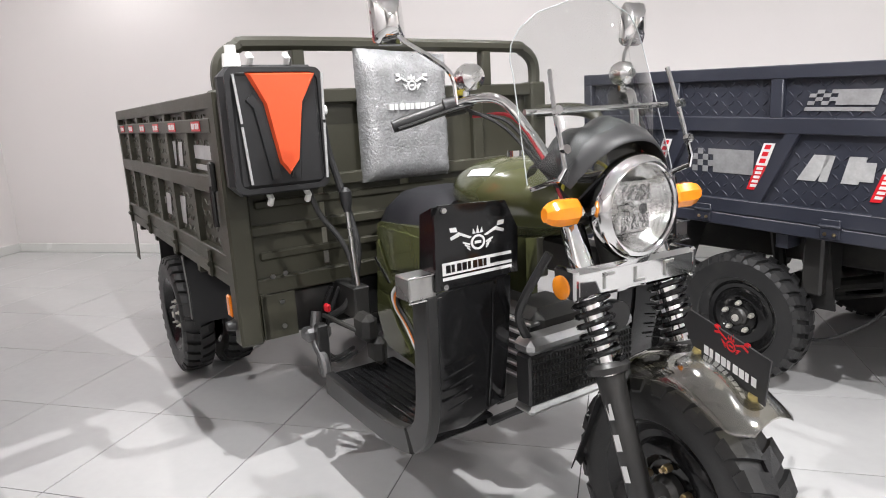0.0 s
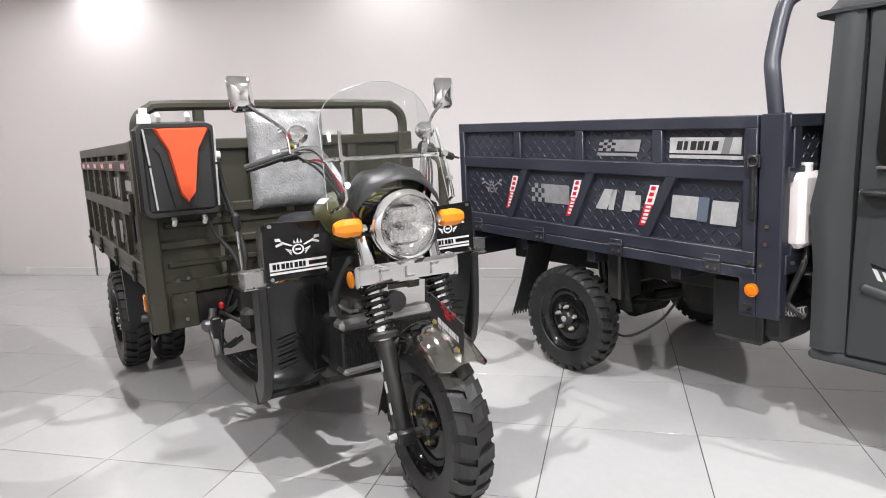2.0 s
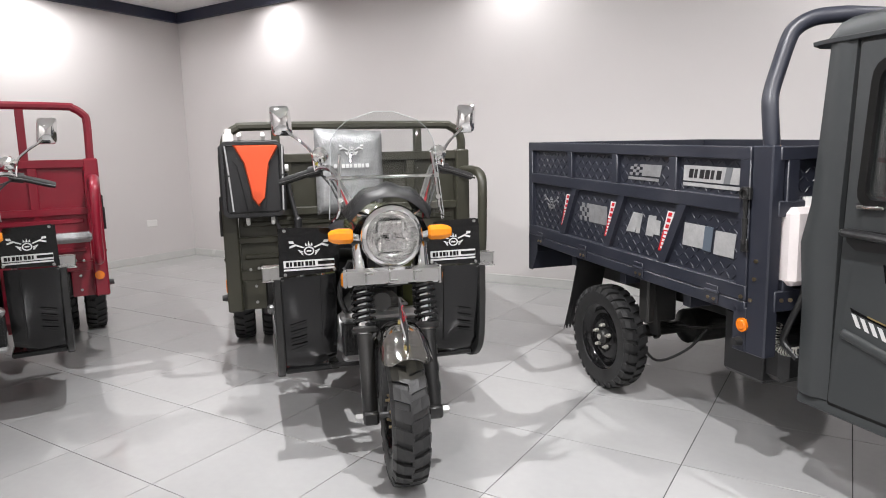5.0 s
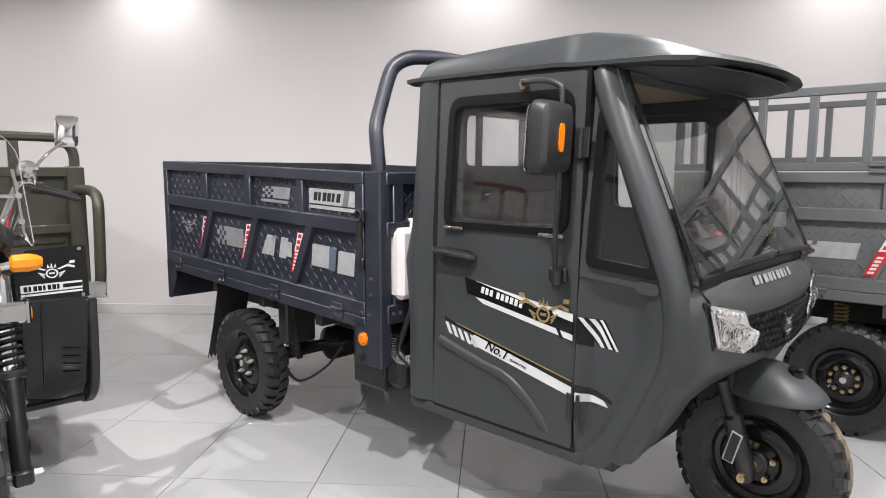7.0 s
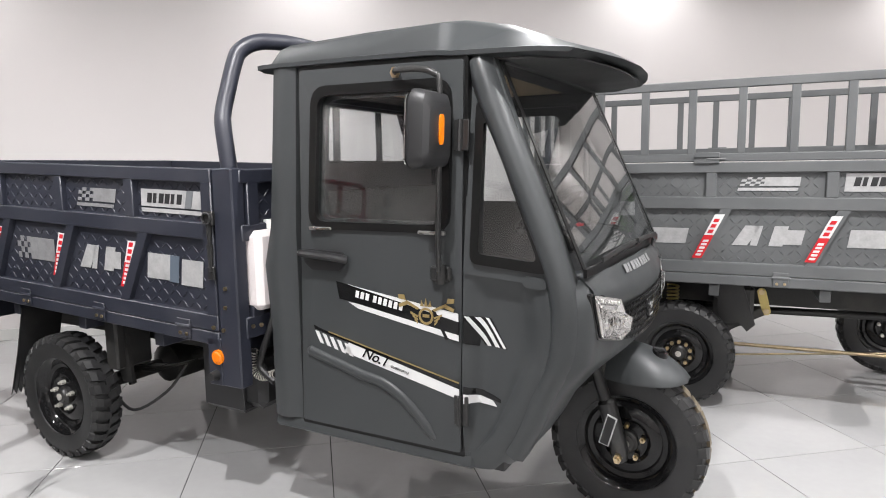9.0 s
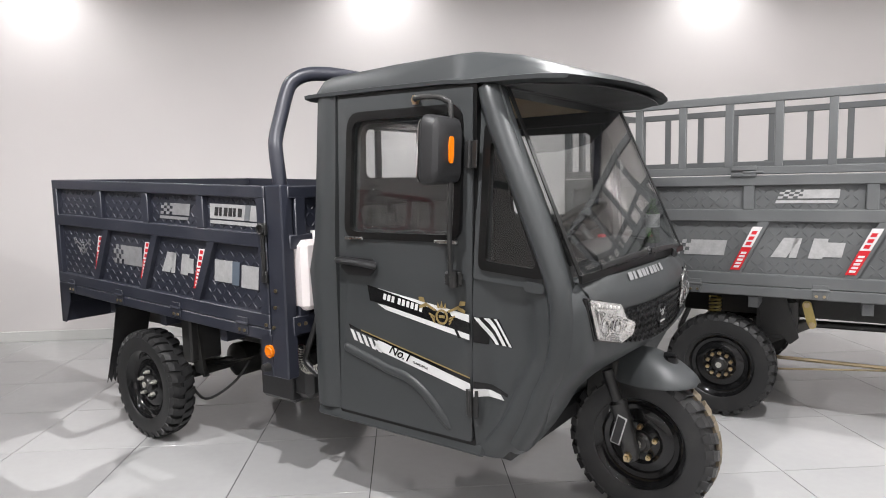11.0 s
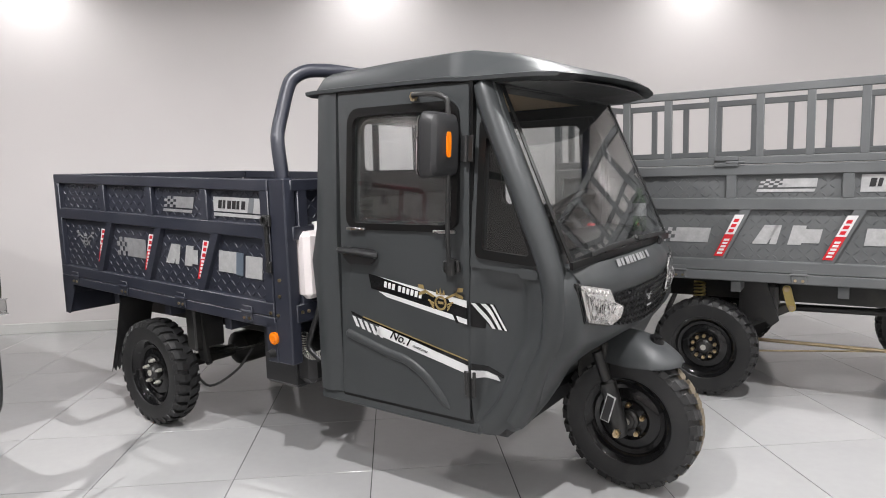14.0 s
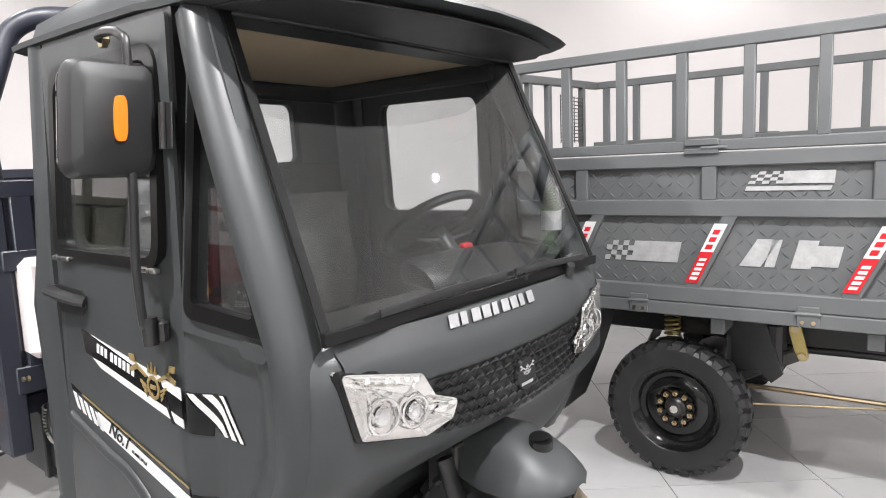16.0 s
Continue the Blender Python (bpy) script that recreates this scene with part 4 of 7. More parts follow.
def front_side(g, s):
    """The fixed side between door and windscreen: quarter window and pillar."""
    YS = 0.56
    qo = rounded([(2.018, 1.0), (2.37, 1.0), (2.09, 1.655), (2.018, 1.655)], 0.01)
    qi = rounded([(2.062, 1.055), (2.275, 1.055), (2.085, 1.5), (2.062, 1.5)], 0.02)
    rows = Mesh().ring_prism(qo, qi, -0.03, 0)
    lean = lambda x, z: s * (YS - 0.035 * max(0, (z - 1.0)) / 0.65)
    m = Mesh()
    m.add([(x, lean(x, z) + s * y, z) for x, y, z in rows.v], rows.f)
    p = part("side_panel", m, "cab_paint", g)
    so, si = rounded([(2.042, 1.032), (2.308, 1.032), (2.09, 1.545), (2.042, 1.545)], 0.03), rounded([(2.07, 1.063), (2.262, 1.063), (2.085, 1.478), (2.07, 1.478)], 0.016)
    r2 = Mesh().ring_prism(so, si, -0.006, 0.008)
    part("window_seal", Mesh().add([(x, lean(x, z) + s * y, z) for x, y, z in r2.v], r2.f), "seal_and_shade", p)
    r3 = Mesh().prism(qi, -0.012, -0.008)
    part("quarter_window", Mesh().add([(x, lean(x, z) + s * y, z) for x, y, z in r3.v], r3.f), "cab_glass", p)
    part("blank_plate", Mesh().prism(round_rect(2.215, 2.29, 0.985, 1.02, 0.017), s * (YS + 0.002), s * (YS + 0.006)), "cab_paint", p)
    # windscreen pillar
    pts = smooth_path([(2.04, s * 0.5, 1.645), (2.075, s * 0.508, 1.575), (2.2, s * 0.522, 1.31), (2.305, s * 0.53, 1.07), (2.336, s * 0.534, 0.97), (2.342, s * 0.536, 0.86), (2.32, s * 0.536, 0.72), (2.26, s * 0.533, 0.56), (2.19, s * 0.52, 0.44)], 5)
    part("windscreen_pillar", Mesh().bar(pts, 0.082, 0.1, up=(0, 1, 0), b=0.3), "cab_paint", g, smooth=60)


NOSE = [(0.385, 0.548, 2.16, 2.08), (0.43, 0.56, 2.225, 2.1), (0.5, 0.568, 2.285, 2.15), (0.58, 0.57, 2.34, 2.22), (0.66, 0.57, 2.385, 2.32), (0.71, 0.57, 2.41, 2.42), (0.745, 0.568, 2.43, 2.49), (0.78, 0.565, 2.445, 2.525), (0.86, 0.563, 2.448, 2.54), (0.935, 0.56, 2.44, 2.53), (0.955, 0.558, 2.435, 2.515), (0.985, 0.555, 2.425, 2.5), (1.01, 0.552, 2.4, 2.46), (1.03, 0.545, 2.37, 2.42)]


def nose_row(z):
    """Half width, corner and front of the nose at one height."""
    for a, b in zip(NOSE, NOSE[1:]):
        if z <= b[0]:
            t = max(0, (z - a[0]) / (b[0] - a[0]))
            return [p + (q - p) * t for p, q in zip(a[1:], b[1:])]
    return NOSE[-1][1:]


def nose_x(y, z):
    ys, xc, xf = nose_row(z)
    y = min(abs(y), ys - 0.002)
    if y <= ys - 0.12:
        return xc + (xf - xc) * (1 - (y / (ys - 0.12)) ** 2.2)
    lo, hi = 0.0, math.pi / 2
    for k in range(30):
        a = (lo + hi) / 2
        if ys + 0.018 * math.sin(2 * a) - 0.12 * (1 - math.cos(a)) > y:
            lo = a
        else:
            hi = a
    return xc - 0.16 + 0.16 * math.sin(lo) ** 0.85


def nose_side(x, z):
    ys, xc, xf = nose_row(z)
    u = min(1, max(0, (x - 2.016) / (xc - 0.16 - 2.016)))
    ease = lambda a, b, t: (lambda q: q * q * (3 - 2 * q))(min(1, max(0, (t - a) / (b - a))))
    return ys - 0.042 * ease(0.0, 0.25, u) * (1 - ease(0.62 + 0.2 * (1 - z), 1.0, u)) * ease(0.42, 0.52, z) * (1 - ease(0.93, 1.02, z))


def nose(g):
    rows = []
    for z, ys, xc, xf in NOSE:
        half = []
        for k in range(13):
            x = 2.016 + (xc - 0.16 - 2.016) * k / 12
            half.append((x, -nose_side(x, z)))
        for k in range(1, 9):
            a = math.pi / 2 * k / 8
            half.append((xc - 0.16 + 0.16 * math.sin(a) ** 0.85, -ys - 0.018 * math.sin(2 * a) + 0.12 * (1 - math.cos(a)) ** 1.0))
        for k in range(1, 9):
            t = k / 8
            y = -(ys - 0.12) * (1 - t)
            half.append((xc + (xf - xc) * (1 - (1 - t) ** 2.2), y))
        row = [(x, y, z) for x, y in half] + [(x, -y, z) for x, y in half[-2::-1]]
        rows.append(row)
    body = part("nose_panel", Mesh().sheet(rows), "cab_paint", g, smooth=50)
    # hood between nose and windscreen
    n = len(rows[-1])
    edge = rows[-1]
    scr = []
    for x, y, z in edge:
        scr.append((min(x, 2.36 + 0.02 * (1 - (y / 0.55) ** 2)), y * 0.97, 1.042))
    part("cowl", Mesh().sheet([edge, [((a[0] + b[0]) / 2, (a[1] + b[1]) / 2, 1.042) for a, b in zip(edge, scr)], scr]), "cab_paint", g, smooth=50)
    # raised hood lip over the grille
    con = [p for p in rows[9] if abs(p[1]) < 0.5]
    u = lambda p: 1 - (abs(p[1]) / 0.5) ** 2.5
    lip = Mesh().sheet([[(p[0] + 0.002, p[1], 0.93 - 0.02 * u(p)) for p in con], [(p[0] + 0.016 * u(p) + 0.002, p[1], 0.942 - 0.02 * u(p)) for p in con], [(p[0] + 0.018 * u(p) + 0.001, p[1], 0.965 - 0.01 * u(p)) for p in con], [(p[0] - 0.012, p[1], 0.992) for p in con], [(p[0] - 0.07, p[1] * 0.99, 1.036) for p in con]])
    part("hood_lip", lip, "cab_paint", body, smooth=60)
    # grille: dark mesh between the lights
    gm, back = Mesh(), []
    xs = lambda y: nose_x(y, 0.86) + 0.006
    zlo = lambda y: 0.775 + 0.03 * (abs(y) / 0.3) ** 2
    zhi = lambda y: 0.915
    back = [[(xs(y) - 0.004, y, z(y)) for y in [(-0.32 + 0.64 * k / 20) for k in range(21)]] for z in (zlo, zhi)]
    gp = part("grille", Mesh().sheet(back), "black_plastic", body, "black diamond mesh grille")
    for j in range(6):
        for k in range(19):
            y0 = -0.3 + 0.033 * k + (0.0165 if j % 2 else 0)
            z0 = zlo(y0) + 0.012 + (zhi(y0) - zlo(y0) - 0.02) * j / 5
            if abs(y0) > 0.31:
                continue
            x = xs(y0)
            gm.add([(x, y0 - 0.018, z0), (x + 0.009, y0, z0 + 0.012), (x, y0 + 0.018, z0), (x + 0.004, y0, z0 - 0.012)], [(0, 3, 2, 1)])
            gm.add([(x - 0.004, y0 - 0.017, z0), (x + 0.008, y0, z0 + 0.0125), (x + 0.008, y0, z0 + 0.007), (x - 0.004, y0 - 0.013, z0 - 0.003), (x - 0.004, y0 + 0.017, z0), (x - 0.004, y0 + 0.013, z0 - 0.003)], [(0, 1, 2, 3), (1, 4, 5, 2)])
    tagged(part("mesh_bar", gm, "black_gloss", gp, smooth=0), kind="stuff")
    part("badge", Mesh().tube([(xs(0) - 0.002, 0, 0.85), (xs(0) + 0.014, 0, 0.85)], [0.042, 0.038], 20), "black_gloss", gp)
    bd = Mesh()
    for poly in emblem(0, 0.855, 0.022) + [slant(-0.025, 0.825, 0.05, 0.007, 0)]:
        bd.prism(poly, xs(0) + 0.0142, xs(0) + 0.0156, "yz")
    part("emblem", bd, "silver_print", gp, smooth=0)
    # print on the hood
    hood = lambda y, v: (nose_x(y, 0.935) - 0.012 - 0.058 * (0.2 + 0.55 * v), y, 0.996 + 0.044 * (0.2 + 0.55 * v))

    def hood_print(poly, lift, mat, label=""):
        n = len(poly)
        lo = [hood(y, v) for y, v in poly]
        m = Mesh().add([(x + lift * 0.4, y, z + lift * 0.8) for x, y, z in lo] + [(x + lift * 0.4 + 0.001, y, z + lift * 0.8 + 0.002) for x, y, z in lo], [tuple(range(n)), tuple(range(n, 2 * n))[::-1]] + [(i, (i + 1) % n, n + (i + 1) % n, n + i) for i in range(n)])
        part("sticker", m, mat, body, label, smooth=0)

    for poly in letter_blocks(-0.235, -0.05, 0.325, 1.0, 9, 0.012):
        hood_print(poly, 0.005, "dim_print", "silver block print on the hood")
    # stripes running on over the side of the nose
    bars = [[(x, 0.868 - 0.15 * (x - 2.02)), (x + w, 0.868 - 0.15 * (x + w - 2.02)), (x + w + 0.06, 0.776), (x + 0.06, 0.776)] for x, w in ((2.022, 0.012), (2.048, 0.014), (2.074, 0.01))]
    bars.append([(2.02, 0.618), (2.02, 0.587), (2.115, 0.578), (2.1, 0.596)])
    field = [[(2.018, 0.87), (2.09, 0.859), (2.147, 0.774), (2.074, 0.778)], [(2.018, 0.864), (2.018, 0.787), (2.06, 0.776), (2.062, 0.8)], [(2.02, 0.644), (2.02, 0.62), (2.13, 0.593), (2.13, 0.604)]]
    for quads, mt, lift in ((bars, "white_print", 0.0035), (field, "black_gloss", 0.0022)):
        for q in quads:
            dm = Mesh()
            a, b, c, d = [Vector(p) for p in q]
            grid = []
            for i in range(9):
                row = []
                for j in range(9):
                    p = a.lerp(b, j / 8).lerp(d.lerp(c, j / 8), i / 8)
                    row.append((p.x, -nose_side(p.x, p.y) - lift, p.y))
                grid.append(row)
            dm.sheet(grid, (0, 0.003, 0))
            part("sticker", dm, mt, body, "white and black stripe ends", smooth=0)
    # headlights
    for s in (-1, 1):
        poly = rounded([(-0.515, 0.983), (-0.335, 0.94), (-0.308, 0.888), (-0.247, 0.864), (-0.263, 0.828), (-0.335, 0.813), (-0.486, 0.85)], 0.012, 3)
        n = len(poly)
        cy, cz = -0.39, 0.892
        at = lambda y, z, o: (nose_x(y, z) + o, s * -y, z)
        out = lambda y, z, k: (cy + (y - cy) * k, cz + (z - cz) * k)
        ring = lambda k, o: [at(*out(y, z, k), o) for y, z in poly]
        bz = Mesh().add(ring(1.09, -0.02) + ring(1.08, 0.008) + ring(1.0, 0.01) + ring(0.98, -0.012), [(r * n + i, r * n + (i + 1) % n, (r + 1) * n + (i + 1) % n, (r + 1) * n + i) for r in range(3) for i in range(n)] + [tuple(range(3 * n, 4 * n))])
        hl = part("headlight", bz, "black_gloss", g, "clear angular headlight with chrome reflector")
        # stepped bright bowl under the lens
        fl = []
        for r in range(6):
            k, o = (1.0, 0.84, 0.82, 0.6, 0.58, 0.3)[r], (0.011, 0.002, 0.006, -0.006, 0.0, -0.01)[r]
            fl.append([at(*out(y, z, k), max(o, -0.01) + 0.012 + (0.005 * ((i + r) % 2) if r else 0)) for i, (y, z) in enumerate(poly)])
        rf = Mesh().add([p for r in fl for p in r], [(r * n + i, r * n + (i + 1) % n, (r + 1) * n + (i + 1) % n, (r + 1) * n + i) for r in range(5) for i in range(n)] + [tuple(range(5 * n, 6 * n))])
        part("reflector", rf, "lamp_bowl", hl, smooth=0)
        for yy, zz, rr in ((-0.36, 0.87, 0.03), (-0.432, 0.88, 0.034)):
            x0, y0, z0 = at(yy, zz, 0.012)
            part("lamp_ring", Mesh().tube([(nose_x(yy + rr * math.cos(t), zz) + 0.024, y0 + rr * math.cos(t), z0 + rr * math.sin(t)) for t in [2 * math.pi * k / 20 for k in range(21)]], 0.003, 8), "chrome", hl)
            part("projector", Mesh().tube([(x0 + 0.004, y0, z0), (x0 + 0.016, y0, z0), (x0 + 0.02, y0, z0)], [rr * 0.6, rr * 0.5, rr * 0.2], 16), "chrome", hl)
        for k in range(6):
            y = -0.35 - 0.022 * k
            x0, y0, z0 = at(y, 0.93 + 0.005 * k, 0.014)
            part("led", Mesh().box(x0, x0 + 0.01, y0 - 0.006, y0 + 0.006, z0 - 0.005, z0 + 0.005, 0.002), "white_plastic", hl)
        ln = Mesh().add(ring(1.0, 0.01) + ring(0.96, 0.034) + [at(cy, cz, 0.038)], [(i, (i + 1) % n, n + (i + 1) % n, n + i) for i in range(n)] + [(n + i, n + (i + 1) % n, 2 * n) for i in range(n)])
        part("lens", ln, "lens", hl)
    # windscreen, wipers
    ws = [(2.392, -0.528, 1.045), (2.415, 0, 1.05), (2.392, 0.528, 1.045)]
    wt = [(2.095, -0.5, 1.648), (2.105, 0, 1.653), (2.095, 0.5, 1.648)]
    rows = [[tuple(Vector(a) * (1 - t) + Vector(b) * t) for a, b in zip(ws, wt)] for t in (0, 0.5, 1)]
    rows = [[r[0], ((r[0][0] + r[1][0]) / 2 + 0.004, r[0][1] / 2, r[0][2]), r[1], ((r[2][0] + r[1][0]) / 2 + 0.004, r[2][1] / 2, r[2][2]), r[2]] for r in rows]
    w = part("windscreen", Mesh().sheet(rows, (-0.004, 0, -0.003)), "cab_glass", g, "raked windscreen with black edge band")
    band = Mesh()
    for s in (-1, 1):
        a, b = Vector((2.394, s * 0.528, 1.046)), Vector((2.097, s * 0.5, 1.649))
        band.add([tuple(a), tuple(b), tuple(b + Vector((0.001, -s * 0.02, 0))), tuple(a + Vector((0.001, -s * 0.02, 0))), tuple(a + Vector((0.003, 0, 0.002))), tuple(b + Vector((0.003, 0, 0.002))), tuple(b + Vector((0.004, -s * 0.02, 0.002))), tuple(a + Vector((0.004, -s * 0.02, 0.002)))], [(0, 1, 2, 3), (7, 6, 5, 4), (0, 4, 5, 1), (3, 2, 6, 7)])
    band.bar([(2.397, -0.528, 1.047), (2.42, 0, 1.052), (2.397, 0.528, 1.047)], 0.012, 0.026)
    part("edge_band", band, "seal_and_shade", w)
    wp = Mesh().tube([(2.4, 0.1, 1.06), (2.425, -0.08, 1.075), (2.415, -0.27, 1.07)], 0.007, 8).box(2.39, 2.42, 0.07, 0.13, 1.045, 1.07, 0.006)
    wi = part("wiper", wp, "black_plastic", g)
    part("wiper_blade", Mesh().bar([(2.418, -0.4, 1.072), (2.428, -0.2, 1.082), (2.428, 0.02, 1.082)], 0.012, 0.016), "rubber", wi)
    wj = part("wiper", Mesh().tube([(2.395, 0.38, 1.06), (2.425, 0.2, 1.075), (2.425, 0.1, 1.075)], 0.007, 8).disc((2.43, 0.33, 1.035), (0.5, 0, 1), 0.018, 0.03, 12), "black_plastic", g)
    part("wiper_blade", Mesh().bar([(2.42, 0.42, 1.07), (2.43, 0.2, 1.08), (2.43, 0.06, 1.082)], 0.012, 0.016), "rubber", wj)
    # front wheel, fork and fender
    wheel(g, 2.39, 0, 0.285, 0.285, 0.135, -1, count=28, cap="brass", nuts=5, mud="rubber_mud")
    for s in (-1, 1):
        fk = Mesh().tube([(2.34, s * 0.115, 0.62), (2.39, s * 0.115, 0.5), (2.395, s * 0.115, 0.49), (2.46, s * 0.115, 0.29), (2.47, s * 0.115, 0.26)], [0.026, 0.026, 0.04, 0.038, 0.024], 14)
        f = part("fork_leg", fk, "black_metal", g)
        part("axle_nut", Mesh().tube([(2.46, s * 0.125, 0.285), (2.46, s * 0.165, 0.285)], [0.02, 0.018], 6).tube([(2.46, s * 0.16, 0.285), (2.46, s * 0.18, 0.285)], 0.009, 8), "brass", f)
        part("label_frame", Mesh().box(-0.024, 0.024, 0, s * 0.003, -0.062, 0.062, 0.002, Matrix.Translation((2.415, s * 0.152, 0.39)) @ pose(0, 0, 0, 0, 18, 0)), "silver_print", f)
        part("label_field", Mesh().box(-0.018, 0.018, 0, s * 0.002, -0.056, 0.056, 0.001, Matrix.Translation((2.415, s * 0.1555, 0.39)) @ pose(0, 0, 0, 0, 18, 0)), "black_plastic", f)
    rows = []
    for k in range(15):
        u = k / 14
        x = 2.36 + 0.36 * u
        w = 0.135 * math.sqrt(max(0.0, 1 - max(0, (u - 0.45) / 0.56) ** 2.2)) * (0.75 + 0.25 * min(1, u / 0.35))
        zt = 0.715 - 0.02 * u - 0.1 * max(0, (u - 0.35) / 0.65) ** 1.8
        rows.append([(x, w * t, 0.585 + (zt - 0.585) * (1 - abs(t) ** 2.6)) for t in [-1 + 2 * j / 14 for j in range(15)]])
    fd = part("fender", Mesh().sheet(rows, (0, 0, -0.006)), "cab_paint", g, smooth=60)
    part("fender_cap", Mesh().tube([(2.59, 0.0, 0.655), (2.598, 0, 0.69), (2.6, 0, 0.694), (2.598, 0, 0.688)], [0.037, 0.034, 0.028, 0.022], 20), "black_gloss", fd)
    part("front_bracket", Mesh().box(2.36, 2.38, -0.11, 0.11, 0.5, 0.66, 0.005).box(2.2, 2.34, -0.06, 0.06, 0.45, 0.75, 0.01), "under_metal", g)


def roof(g):
    m = Mesh()
    rows = []
    for x, ye, ze, yt, zt in ((1.2, 0.56, 1.688, 0.52, 1.692), (1.225, 0.558, 1.69, 0.51, 1.716), (1.27, 0.56, 1.69, 0.505, 1.758), (1.6, 0.562, 1.685, 0.505, 1.77), (1.9, 0.56, 1.678, 0.502, 1.778), (1.97, 0.557, 1.672, 0.49, 1.774), (2.12, 0.55, 1.668, 0.465, 1.744), (2.28, 0.52, 1.668, 0.43, 1.7), (2.385, 0.47, 1.667, 0.4, 1.677)):
        row = [(x, -ye + 0.03, ze - 0.018), (x, -ye - 0.006, ze - 0.012), (x, -ye - 0.008, ze), (x, -ye + 0.025, ze + 0.006), (x, -yt - 0.02, zt - 0.022), (x, -yt + 0.03, zt), (x, -0.2, zt + 0.008), (x, 0, zt + 0.01), (x, 0.2, zt + 0.008), (x, yt - 0.03, zt), (x, yt + 0.02, zt - 0.022), (x, ye - 0.025, ze + 0.006), (x, ye + 0.008, ze), (x, ye + 0.006, ze - 0.012), (x, ye - 0.03, ze - 0.018)]
        if x > 2.25:
            row = [(p[0] - (0.075 if x > 2.3 else 0.035) * (abs(p[1]) / 0.5) ** 2, p[1], p[2]) for p in row]
        rows.append(row)
    front = [(2.43 - 0.09 * (abs(p[1]) / 0.47) ** 2, p[1] * 0.99, 1.661 + 0.004 * (1 - abs(p[1]))) for p in rows[-1]]
    rings = rows + [front]
    m.rings(rings, True, True)
    part("roof", m, "cab_paint", g, "moulded roof with a forward sun visor", smooth=55)
    part("headliner", Mesh().box(1.27, 2.0, -0.475, 0.475, 1.648, 1.662, 0.004), "headliner", g)
    part("front_lining", Mesh().box(1.995, 2.1, -0.475, 0.475, 1.64, 1.662, 0.006), "black_plastic", g, "black lining above the windscreen")
    part("roof_header", Mesh().bar([(2.1, -0.48, 1.655), (2.105, 0, 1.659), (2.1, 0.48, 1.655)], 0.02, 0.03), "black_plastic", g)
    # dark underside of the visor
    under = []
    for x, half, z in ((2.1, 0.52, 1.646), (2.2, 0.505, 1.644), (2.3, 0.47, 1.645), (2.38, 0.4, 1.645)):
        under.append([(x - (0.06 * t * t if x > 2.25 else 0), half * t, z) for t in [-1 + k / 5 for k in range(11)]])
    part("visor_lining", Mesh().sheet(under, (0, 0, 0.004)), "black_plastic", g, "black underside of the sun visor")


